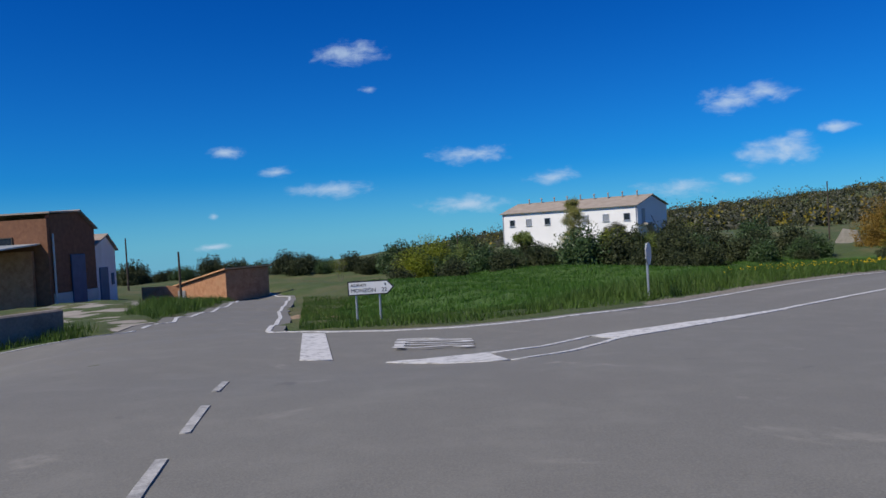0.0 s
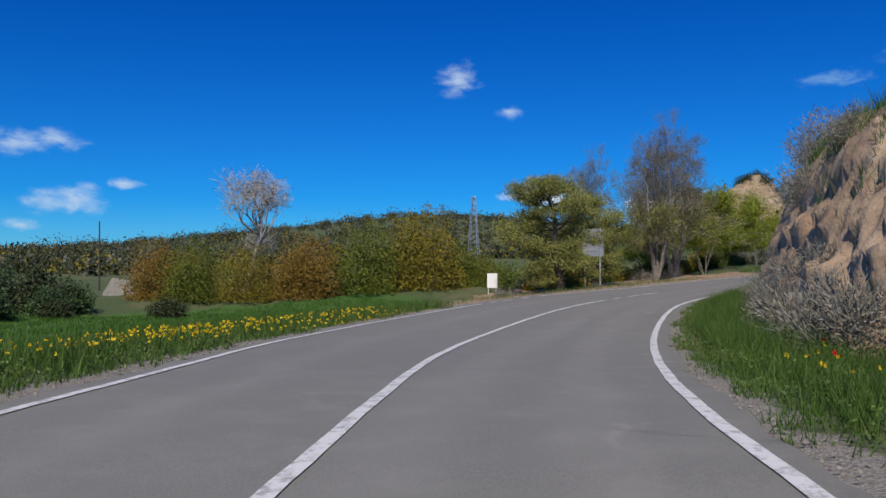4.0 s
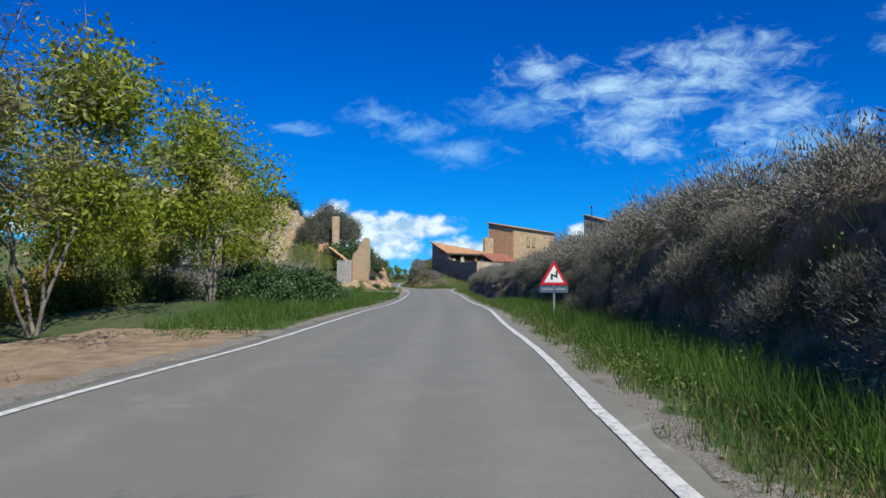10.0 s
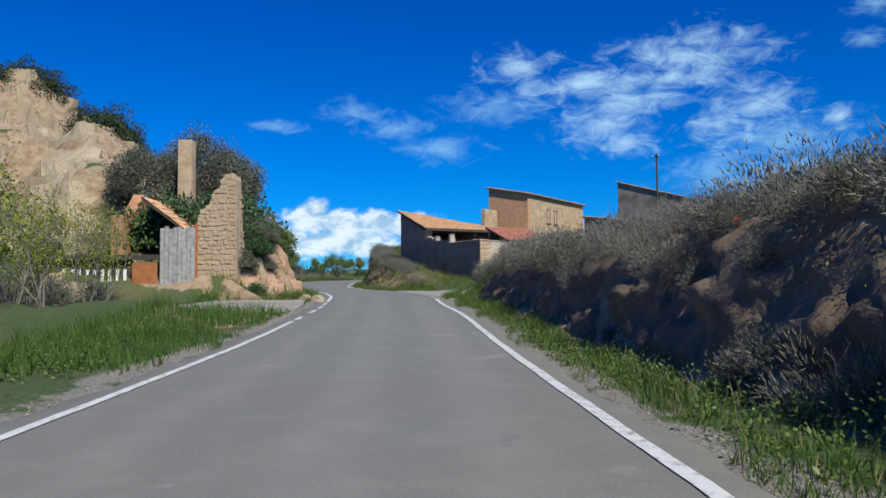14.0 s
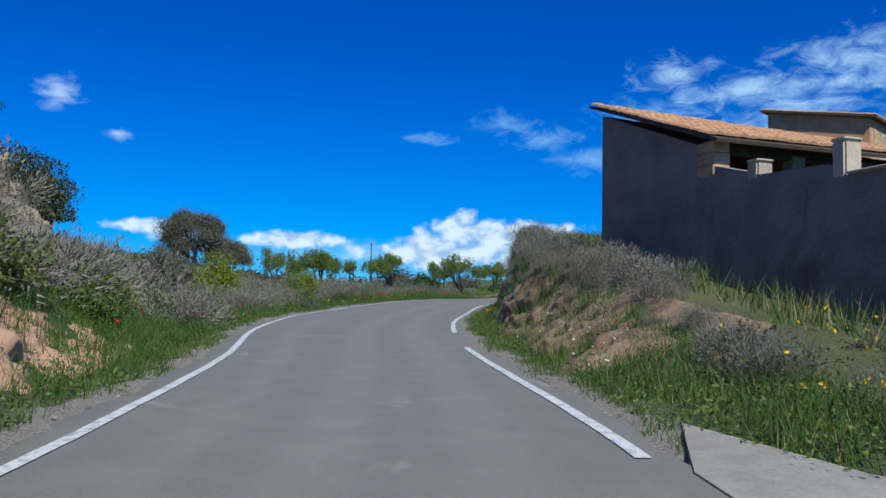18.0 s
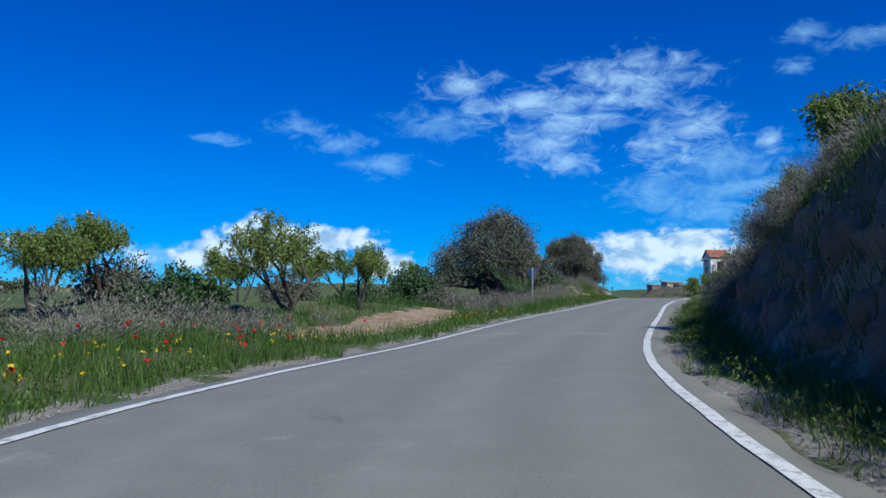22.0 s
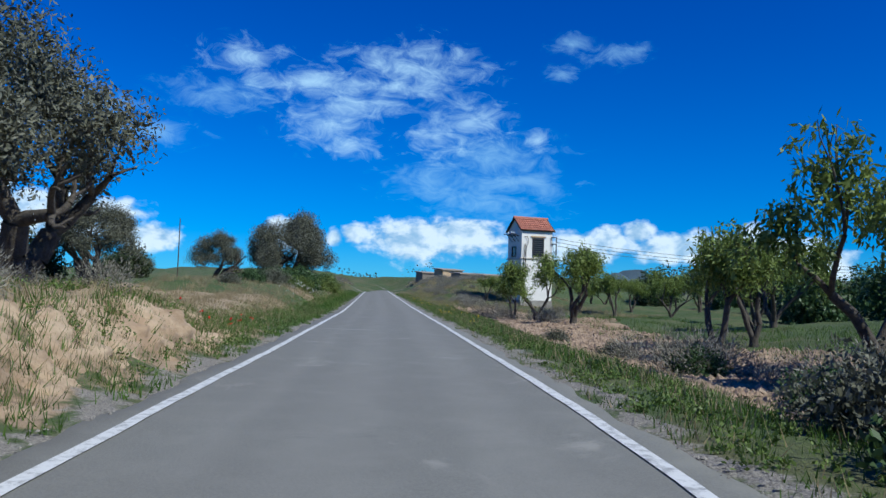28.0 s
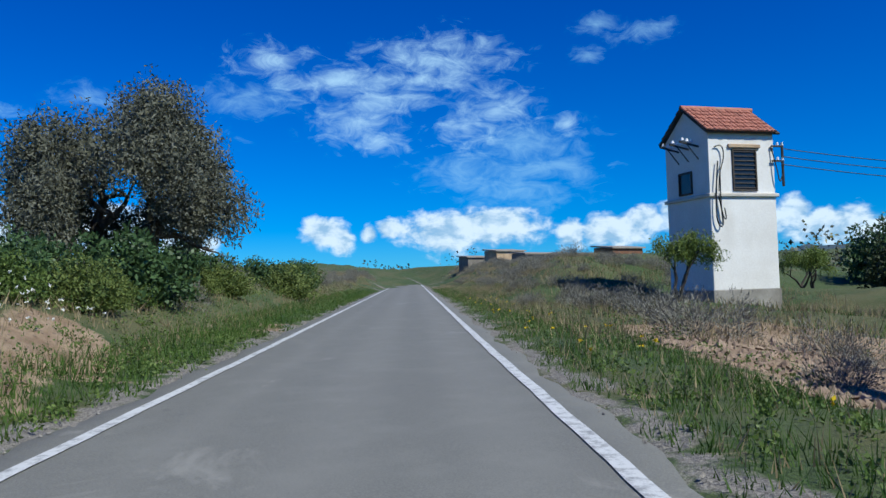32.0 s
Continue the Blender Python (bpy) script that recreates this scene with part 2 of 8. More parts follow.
def smooth_line(t, p, step):
    """Points along a Hermite curve through p."""
    v = np.gradient(p, t, axis=0)
    out, ts = [], []
    for i in range(len(t) - 1):
        h = t[i + 1] - t[i]
        n = max(2, int(np.linalg.norm(p[i + 1] - p[i]) / step))
        u = np.linspace(0, 1, n, endpoint=False)[:, None]
        out.append((2 * u**3 - 3 * u**2 + 1) * p[i] + (u**3 - 2 * u**2 + u) * h * v[i] + (3 * u**2 - 2 * u**3) * p[i + 1] + (u**3 - u**2) * h * v[i + 1])
        ts.append(t[i] + u[:, 0] * h)
    return np.concatenate(out), np.concatenate(ts)


_q = _p - np.array([0, 0, EYE])
LINE, LINE_T = smooth_line(_t, _q, 0.5)
_k = np.exp(-np.linspace(-2, 2, 25) ** 2)
_k /= _k.sum()
_pad = np.concatenate([np.repeat(LINE[:1], 12, 0) + np.arange(-12, 0)[:, None] * (LINE[1] - LINE[0]), LINE, np.repeat(LINE[-1:], 12, 0) + np.arange(1, 13)[:, None] * (LINE[-1] - LINE[-2])])
LINE = np.stack([np.convolve(_pad[:, c], _k, "valid") for c in range(3)], 1)
_end = LINE[-1] - LINE[-8]
_end = _end / np.linalg.norm(_end[:2])
_end[:2] = _end[0] * 0.99972 - _end[1] * 0.0236, _end[0] * 0.0236 + _end[1] * 0.99972
_far = np.arange(1, 281)[:, None]
_ext = LINE[-1] + _end * _far * 0.5
_ext[:, 2] = LINE[-1, 2] + 0.5 * _far[:, 0] * 0.0115 - 0.0011 * np.maximum(0, 0.5 * _far[:, 0] - 126) ** 2
LINE = np.concatenate([LINE, _ext])
LINE_T = np.concatenate([LINE_T, 32 + _far[:, 0] * 0.05])
_d = np.gradient(LINE[:, :2], axis=0)
for _ in range(6):
    _d[1:-1] = (_d[:-2] + _d[1:-1] + _d[2:]) / 3
_d /= np.linalg.norm(_d, axis=1)[:, None]
SIDE = np.stack([_d[:, 1], -_d[:, 0]], 1)  # to the right
WAY = _d


def table(rows, blur=0.0):
    """Straight steps between the rows, or rounded ones."""
    rows = np.array(rows, float)
    if blur:
        t = np.arange(rows[0, 0], rows[-1, 0], 0.05)
        w = np.exp(-(np.arange(-30, 31) * 0.05 / blur) ** 2)
        w /= w.sum()
        rows = np.column_stack([t] + [np.convolve(np.pad(np.interp(t, rows[:, 0], rows[:, k]), 30, mode="edge"), w, "valid") for k in range(1, rows.shape[1])])
    return lambda t: np.stack([np.interp(t, rows[:, 0], rows[:, k]) for k in range(1, rows.shape[1])], -1)


# white edge lines, metres from the driven line
EDGE = table([(0, 4.4, 2.41), (3.2, 4.4, 2.22), (3.6, 4.4, 2.12), (4.2, 4.5, 1.98), (4.8, 4.55, 1.85), (5.2, 4.95, 1.88), (5.8, 6.2, 1.97), (6.4, 6.7, 1.95), (7.0, 6.3, 1.86), (7.45, 6.2, 1.74), (8.0, 6.2, 1.84), (8.4, 5.5, 1.84), (8.75, 5.15, 1.74), (9.1, 5.0, 1.58),
              (9.5, 4.82, 1.48), (10, 4.68, 1.52), (10.7, 4.42, 1.64), (11.2, 4.26, 1.74), (11.7, 4.14, 1.71), (12.05, 3.95, 1.62), (12.5, 3.65, 1.58), (13.3, 3.7, 1.86), (13.8, 3.74, 1.9), (14.3, 3.6, 1.9), (14.9, 3.5, 1.84), (15.9, 2.95, 1.68),
              (16.3, 2.75, 1.6), (16.7, 2.85, 1.56), (17.1, 3.0, 1.56), (17.5, 3.0, 1.8), (17.75, 3.0, 1.92), (18.05, 2.78, 1.96), (18.4, 2.88, 1.96), (18.75, 3.0, 1.98), (19.1, 3.12, 1.76), (19.6, 3.4, 1.66), (20.2, 3.98, 1.98), (20.7, 4.3, 2.12), (21.1, 4.6, 2.28), (21.5, 4.55, 2.28), (22, 4.15, 2.05), (22.5, 4.2, 1.74),
              (22.8, 3.85, 1.66), (23.2, 3.5, 1.57), (23.75, 3.25, 1.46), (24.2, 3.02, 1.5), (24.6, 2.88, 1.6), (25.1, 2.5, 1.4), (25.5, 2.42, 1.12), (26.2, 2.48, 1.1), (26.8, 2.5, 1.75), (27.5, 2.42, 2.04), (28.2, 2.52, 1.92), (28.7, 2.68, 1.88),
              (29.3, 2.72, 1.8), (30.6, 2.7, 1.77), (31.1, 2.84, 1.66), (31.6, 3.0, 1.52), (32.2, 2.95, 1.44), (33.5, 2.9, 1.36), (48, 2.9, 1.36)], 0.22)
# banks: where the slope begins, how high it goes, how wide it is
RIGHT = table([(0, 6, 0.1, 3), (2.2, 3.0, 0.3, 3), (4.0, 4.2, 0.6, 4), (5.2, 5.2, 1.0, 3), (5.7, 5.0, 3.3, 2.6), (6.1, 4.7, 5.3, 2.4), (7, 4.6, 5.6, 2.4), (8, 4.5, 4.8, 2.2), (9.2, 4.0, 3.8, 1.7), (10.5, 4.2, 2.7, 1.2), (12.5, 4.4, 2.7, 1.2), (14, 4.3, 2.6, 1.2), (15, 3.6, 2.2, 1.2),
               (15.7, 3.2, 1.8, 1.3), (16.3, 3.1, 1.65, 1.4), (16.75, 3.0, 1.6, 1.6), (17.02, 3.1, 1.5, 2.0), (17.25, 3.3, 1.2, 2.4), (17.42, 4.0, 0.9, 3.5), (17.6, 4.2, 0.15, 4), (18.4, 2.7, 0.15, 4), (18.8, 2.7, 0.7, 4), (19.2, 2.7, 1.2, 3.2), (19.6, 2.9, 1.75, 2.4), (20.1, 3.1, 2.25, 1.9), (20.7, 3.4, 2.8, 1.6), (21.3, 3.7, 3.35, 1.5), (22.3, 3.65, 3.6, 1.5),
               (23, 3.1, 3.4, 1.6), (24, 3.3, 2.7, 1.5), (24.9, 3.6, 2.5, 1.8), (25.5, 3.9, 2.3, 2.3), (26.1, 4.0, 1.7, 3), (26.8, 3.5, 0.4, 4), (27.5, 3.2, -0.3, 2.5), (31, 3.2, -0.25, 3), (33, 3.2, -0.3, 4), (34.6, 3.4, 0.4, 5), (37, 3.6, 1.7, 6), (41, 3.6, 2.5, 6), (46, 3.4, 3.0, 6)])
LEFT = table([(0, 8, -0.3, 6), (4.5, 6.6, -0.4, 6), (6.5, 6.4, -0.7, 8), (8, 6.3, -1.2, 9), (10.2, 5.6, -1.1, 9), (11.5, 5.2, 0.0, 4), (13, 4.8, 0.3, 4), (14.3, 6.5, 0.1, 4), (16.6, 6, 0.2, 3), (16.85, 6.2, 0.5, 2.5), (17.02, 5.0, 1.5, 2.2),
              (17.28, 4.2, 2.9, 1.7), (18.2, 4.2, 2.7, 2.2), (19, 4.4, 1.7, 3), (19.6, 4.8, 1.2, 4), (20.5, 6.0, 0.6, 5), (21.5, 6.0, 0.3, 4), (23, 5.1, 0.2, 3), (24.5, 4.4, -0.2, 3), (25.7, 4.4, -0.45, 3), (26.4, 4.2, 0.3, 3), (27, 3.8, 1.0, 2.0),
              (29.4, 3.7, 1.2, 1.8), (30.4, 4.0, 0.6, 3), (32, 4.2, 1.0, 3), (41, 4, 1.2, 4), (46, 4, 2.4, 4)])
# land away from the road: x, y, height
LAND = np.array([(0, -40, 0.8), (-12, 10, -0.35), (-30, 30, -0.9), (-10, 40, -1.75), (-11, 60, -2.8), (-10, 100, -5.2), (-10, 160, -8.5), (-30, 60, -2.4), (-40, 100, -4.6), (10, 45, -2.4), (30, 70, -3.2), (60, 110, -3.5), (20, 100, -2.5), (10, 130, -1.5), (45, 130, -1.0),
                 (70, 70, -2.8), (95, 75, -2.6), (86, 53, -2.2), (60, 48, -1.9), (130, 90, 1), (150, 62, 1.5), (165, 75, 3), (200, 90, 4), (208, 64, 3.3), (241, 70, 3.6), (241, 53, 3.1), (247, 51, 4.5), (260, 45, 4.9), (300, 70, 6.2), (315, 34, 5.4), (326, 28, 6.0),
                 (400, 60, 8.5), (60, -20, 7), (110, 0, 5), (150, 10, 4), (171, 38, 1.3), (163, 36, 1.1), (176, 36, 1.9), (178, 45, 3.3), (186, 45, 3.9), (192, 36, 5.0), (176, 26, 2.6), (202, 30, 5.4), (215, 36, 7), (235, 26, 6.5),
                 (250, 18, 5.4), (279, 20, 5.2), (295, 18, 4.95), (306, 8, 4.55), (312, 14, 4.9), (320, 12, 4.6), (330, 8, 4.1), (335, 0, 3.95), (350, -10, 4.6), (388, -20, 9.2), (400, -20, 9.2), (372, -38, 4.4), (430, -20, 9.8), (452, -14, 10.0), (470, 2, 10.6), (468, 25, 10.6), (440, 40, 9.2), (352, 4, 5.8), (362, -2, 7.2), (374, -6, 8.4), (388, -10, 9.0), (402, -12, 9.4), (416, -12, 9.8), (410, -44, 5.5), (-60, 60, -2)], float)


def along(x, y):
    """For points: index of the nearest place on the road's line, and metres to its right."""
    x, y = np.ravel(x), np.ravel(y)
    idx = np.empty(len(x), int)
    for a in range(0, len(x), 4000):
        b = slice(a, a + 4000)
        idx[b] = np.argmin((x[b, None] - LINE[None, ::2, 0]) ** 2 + (y[b, None] - LINE[None, ::2, 1]) ** 2, 1) * 2
    idx = np.minimum(idx, len(LINE) - 1)
    dx, dy = x - LINE[idx, 0], y - LINE[idx, 1]
    off = dx * SIDE[idx, 0] + dy * SIDE[idx, 1]
    dist = np.hypot(dx, dy)
    return idx, np.sign(off) * np.maximum(np.abs(off), dist * 0.98), dist


def ease(x):
    x = np.clip(x, 0, 1)
    return x * x * (3 - 2 * x)


# slope of the far land and of its skyline, by bearing from the junction
RIDGE = table([(-180, 0.02, 0.03), (-60, -0.03, -0.02), (-30, -0.042, -0.040), (-18, -0.045, -0.038), (-8, -0.045, -0.028), (0, -0.042, -0.012), (6, -0.036, 0.0), (14, -0.024, 0.010), (22, -0.014, 0.016), (27, -0.01, 0.022),
               (33, -0.01, 0.034), (38, -0.01, 0.042), (43, -0.008, 0.055), (47, -0.006, 0.059), (52, -0.004, 0.055), (58, 0.0, 0.048), (66, 0.005, 0.022), (80, 0.012, 0.014), (100, 0.014, 0.016), (120, 0.012, 0.028), (150, 0.02, 0.03), (180, 0.02, 0.03)])
# hills: x, y, height, radius along x and y
HILLS = [(165, 80, 9.1, 14, 12), (158.5, 65, 1.9, 7, 6), (180, 76, 4.8, 11, 9), (148, 84, 3, 10, 9), (176, 70, 5.4, 10, 8), (167, 66, 2.9, 7, 6), (162, 61.5, 4.8, 6, 5), (332, 3.5, -1.5, 9, 8), (212, 80, 0.9, 13, 10)]


def bumps(x, y):
    """Smooth uneven ground, about one metre high at most."""
    return 0.5 * np.sin(x * 0.11 + 1.3) * np.sin(y * 0.13 + 0.4) + 0.3 * np.sin(x * 0.31 + y * 0.17) + 0.15 * np.sin(x * 0.7 - y * 0.5 + 2) * np.cos(y * 0.8) + 0.07 * np.sin(x * 1.9 + 1) * np.sin(y * 2.1 + x)


def land_z(x, y, road_cut=True):
    x, y = np.ravel(np.asarray(x, float)), np.ravel(np.asarray(y, float))
    idx, off, dist = along(x, y)
    t = LINE_T[idx]
    zr = LINE[idx, 2]
    w = 1 / (((x[:, None] - LAND[:, 0]) ** 2 + (y[:, None] - LAND[:, 1]) ** 2) + 60) ** 1.5
    far = (w * LAND[:, 2]).sum(1) / w.sum(1)
    edge = EDGE(t)
    side = np.where((off > 0)[:, None], RIGHT(t), LEFT(t))
    lat = np.abs(off)
    rise = side[:, 1] * ease((lat - side[:, 0]) / side[:, 2])
    near = zr + rise
    k = ease((dist - 9) / 22)
    z = near * (1 - k) + far * k
    z = z - 0.2 * ease((y - 8) / 4) * ease((lat - 0.5) / 3) * (off < 0) * ease((3.4 - t) / 0.7)
    beyond = np.where(off > 0, edge[:, 1], edge[:, 0])
    z += bumps(x, y) * ease((lat - beyond - 1.0) / 8) * 0.8
    for hx, hy, hh, rx, ry in HILLS:
        r = np.sqrt(((x - hx) / rx) ** 2 + ((y - hy) / ry) ** 2)
        z += hh * ease(1.35 - r) * (1 + 0.12 * np.sin(x * 0.9 + y * 0.5))
    # far land: falls away to the north-west, a wooded ridge to the north
    dx, dy = x - 10, y - 10
    r = np.hypot(dx, dy)
    az = np.degrees(np.arctan2(dx, dy))
    low, top = RIDGE(az).T
    k = ease((r - 110) / 160) * ease((dist - 35) / 60)
    z = z * (1 - k) + k * (low * r + (top - low) * np.maximum(r, 1) * ease((r - 180) / 260))
    if road_cut:
        inside = (lat < beyond + 0.35) & (t > 2.4)
        z = np.where(inside, zr - 0.10, z)
    return z


def gz(x, y):
    return float(land_z([x], [y])[0])

# ---- ground, road and markings ----
def asphalt_build(n, spot, bsdf):
    fine, mid, big = n.noise(spot, 60, 3, 0.7), n.noise(spot, 1.6, 5, 0.6), n.noise(spot, 0.16, 4, 0.6)
    col = n.mix(n.ramp(fine, 0.3, 0.72), (0.135, 0.132, 0.114), (0.215, 0.211, 0.184))
    col = n.mix(n.math("MULTIPLY", n.ramp(mid, 0.42, 0.75), 0.4), col, (0.235, 0.23, 0.2))
    col = n.mix(n.math("MULTIPLY", n.ramp(big, 0.45, 0.7), 0.45), col, (0.165, 0.158, 0.138))
    stain = n.noise(spot, 0.55, 5, 0.7, 0.6)
    col = n.mix(n.math("MULTIPLY", n.ramp(stain, 0.60, 0.72), 0.5), col, (0.34, 0.325, 0.285))
    tar = n.noise(n.vec("MULTIPLY", spot, (1, 1, 0.2)), 0.33, 6, 0.75, 1.2)
    col = n.mix(n.math("MULTIPLY", n.ramp(tar, 0.64, 0.70), 0.45), col, (0.085, 0.083, 0.08))
    lane = n.add("Attribute")
    lane.attribute_name = "lane"
    track = n.math("MULTIPLY", n.ramp(lane.outputs["Fac"], 0.15, 0.9), n.math("ADD", 0.1, n.math("MULTIPLY", mid, 0.25)))
    col = n.mix(track, col, (0.262, 0.253, 0.224))
    put(n, bsdf, base=col, rough=n.math("ADD", 0.62, n.math("MULTIPLY", fine, 0.25)), normal=bump(n, fine, 0.35, 0.006))


def paint_build(n, spot, bsdf):
    wear = n.noise(spot, 7, 6, 0.75)
    col = n.mix(n.ramp(wear, 0.46, 0.66), (0.63, 0.63, 0.61), (0.28, 0.28, 0.27))
    put(n, bsdf, base=col, rough=0.6, normal=bump(n, n.noise(spot, 60, 3, 0.7), 0.25, 0.004))


def soil_build(n, spot, bsdf):
    cover = n.add("Attribute")
    cover.attribute_name = "cover"
    sp = n.add("SeparateColor", {0: cover.outputs["Color"]})
    bare, crop, straw = sp.outputs[0], sp.outputs[1], sp.outputs[2]
    fine, mid, big = n.noise(spot, 14, 5, 0.7), n.noise(spot, 1.7, 6, 0.65), n.noise(spot, 0.22, 4, 0.6)
    green = n.mix(n.ramp(fine, 0.3, 0.7), (0.030, 0.055, 0.014), (0.085, 0.125, 0.035))
    green = n.mix(n.ramp(big, 0.42, 0.68), green, (0.11, 0.11, 0.045))
    earth = n.mix(n.ramp(mid, 0.3, 0.7), (0.22, 0.145, 0.085), (0.40, 0.30, 0.195))
    earth = n.mix(n.math("MULTIPLY", n.ramp(fine, 0.45, 0.75), 0.6), earth, (0.24, 0.15, 0.09))
    wheat = n.mix(n.ramp(fine, 0.3, 0.7), (0.035, 0.085, 0.012), (0.075, 0.15, 0.022))
    dry = n.mix(n.ramp(fine, 0.25, 0.75), (0.23, 0.17, 0.10), (0.42, 0.33, 0.21))
    col = n.mix(n.ramp(n.math("ADD", bare, n.math("MULTIPLY", n.math("SUBTRACT", mid, 0.5), 1.3)), 0.35, 0.6), green, earth)
    col = n.mix(n.ramp(n.math("ADD", straw, n.math("MULTIPLY", n.math("SUBTRACT", mid, 0.5), 1.1)), 0.4, 0.65), col, dry)
    col = n.mix(n.ramp(crop, 0.4, 0.6), col, wheat)
    chips = n.noise(spot, 38, 3, 0.7)
    stony = n.mix(n.ramp(chips, 0.32, 0.68), (0.12, 0.108, 0.092), (0.34, 0.31, 0.265))
    col = n.mix(n.ramp(n.math("ADD", cover.outputs["Alpha"], n.math("MULTIPLY", n.math("SUBTRACT", mid, 0.5), 1.4)), 0.4, 0.6), col, stony)
    put(n, bsdf, base=col, rough=0.95, normal=bump(n, n.math("ADD", mid, n.math("MULTIPLY", fine, 0.6)), 0.8, 0.12))


M_ASPHALT = material("worn_asphalt", asphalt_build)
M_PAINT = material("road_paint", paint_build)
M_WORNPAINT = surface("worn_road_paint", (0.20, 0.20, 0.19), (0.52, 0.52, 0.50), 6, 40, 0.7, 0.3)
M_SOIL = material("soil_and_grass", soil_build)
M_CONCRETE = surface("old_concrete", (0.23, 0.215, 0.18), (0.36, 0.335, 0.29), 1.3, 25, 0.9, 0.4, third=(0.20, 0.18, 0.15))
M_GRAVEL = surface("gravel_edge", (0.16, 0.145, 0.125), (0.34, 0.31, 0.27), 4, 45, 0.95, 1.0)

# outline of the junction's asphalt
i0 = int(np.argmin(np.abs(LINE_T - 3.9)))


def off_line(t, lat):
    i = int(np.argmin(np.abs(LINE_T - t)))
    p = LINE[i, :2] + SIDE[i] * lat
    return float(p[0]), float(p[1])


JUNCTION = [(3.6, -60), (3.4, -10), (3.9, 0), (5.0, 5.5)] + [off_line(t, float(EDGE(t)[1]) + 0.4) for t in (2.5, 2.8, 3.1, 3.4, 3.65, 3.9)] + [off_line(3.9, -float(EDGE(3.9)[0]) - 0.35), (5.75, 20.45), (3.95, 19.1), (2.2, 18.25),
            (0.35, 17.75), (-1.3, 17.45), (-2.5, 17.55), (-3.2, 18.0), (-3.85, 18.9), (-4.3, 20.5), (-4.55, 22.1), (-5.2, 26), (-6.2, 31), (-7.3, 35.8), (-9.0, 46.9), (-10.8, 56), (-14.6, 64.5), (-20.8, 72.5),
            (-24, 77), (-28, 73.5), (-18.5, 62), (-14.2, 54), (-11.9, 41.3), (-10.3, 28.2), (-9.7, 25.6), (-9.4, 21.5), (-9.9, 20.4), (-11, 19.4), (-13.2, 18.0), (-15, 12), (-14, -10), (-6.0, -60)]
# ploughed strip beside the orchard
PLOUGHED = [(219.0, 58.0), (220.6, 56.5), (223.2, 55.2), (226.4, 54.2), (230.2, 53.5), (236, 52.6), (239, 53.4), (233, 56.4), (226, 57.6), (221, 58.4)]


def inside(poly, x, y):
    x, y = np.asarray(x), np.asarray(y)
    hit = np.zeros(x.shape, bool)
    for (x0, y0), (x1, y1) in zip(poly, poly[1:] + poly[:1]):
        if y0 != y1:
            hit ^= ((y0 > y) != (y1 > y)) & (x < (x1 - x0) * (y - y0) / (y1 - y0) + x0)
    return hit


from mathutils.geometry import delaunay_2d_cdt


def paved_z(x, y):
    """Height of a paved area: the land, evened out over about two metres."""
    x, y = np.asarray(x, float), np.asarray(y, float)
    ring = [(0, 0)] + [(r * math.cos(a), r * math.sin(a)) for r in (0.6, 1.2) for a in np.arange(8) * math.pi / 4]
    return sum(land_z(x + a, y + b, False) for a, b in ring) / len(ring)


def sheet(name, poly, lift, mat, step=1.0, skirt=0.2):
    """A paved area that follows the land, with an edge going down into it."""
    pts = []
    for (x0, y0), (x1, y1) in zip(poly, poly[1:] + poly[:1]):
        n = max(1, int(math.hypot(x1 - x0, y1 - y0) / step))
        pts += [(x0 + (x1 - x0) * i / n, y0 + (y1 - y0) * i / n) for i in range(n)]
    rim = len(pts)
    px, py = [p[0] for p in pts], [p[1] for p in pts]
    gx, gy = np.meshgrid(np.arange(min(px), max(px), step), np.arange(min(py), max(py), step))
    ok = inside(poly, gx.ravel(), gy.ravel())
    pts += list(zip(gx.ravel()[ok], gy.ravel()[ok]))
    vs, _, fs, _, _, _ = delaunay_2d_cdt([Vector(p) for p in pts], [(i, (i + 1) % rim) for i in range(rim)], [], 1, 1e-4)
    xs, ys = np.array([v.x for v in vs]), np.array([v.y for v in vs])
    zs = paved_z(xs, ys) + lift
    verts = [(x, y, z) for x, y, z in zip(xs, ys, zs)]
    n = len(verts)
    top = paved_z(px, py) + lift
    rz = top - skirt
    verts += [(x, y, z) for x, y, z in zip(px, py, rz)]
    verts += [(x, y, z) for x, y, z in zip(px, py, top)]
    faces = [tuple(f) for f in fs]
    faces += [(n + i, n + (i + 1) % rim, n + rim + (i + 1) % rim, n + rim + i) for i in range(rim)]
    return new(name, mesh_of(name, verts, faces, mat, True))


DRIVE_R = [off_line(t, float(EDGE(t)[1]) + 0.24) for t in (17.1, 17.4, 17.7, 18.0, 18.3, 18.55)] + [(168.2, 44.8), (166.2, 43.6), (164.3, 41.9), (163.5, 40.4), (164.4, 38.8), (166.9, 37.4), (170.5, 35.2), (174, 31), (176.5, 26), (172, 24), (167, 29.5), (163.6, 34.6), (161.4, 37.8), (157, 40.4), (153, 41.2)]
DRIVE_L = [(138.3, 45.6), (141, 45.8), (144.5, 46.3), (147, 46.8), (146.6, 48.8), (144.5, 50.4), (141, 50.6), (139, 48.6)]


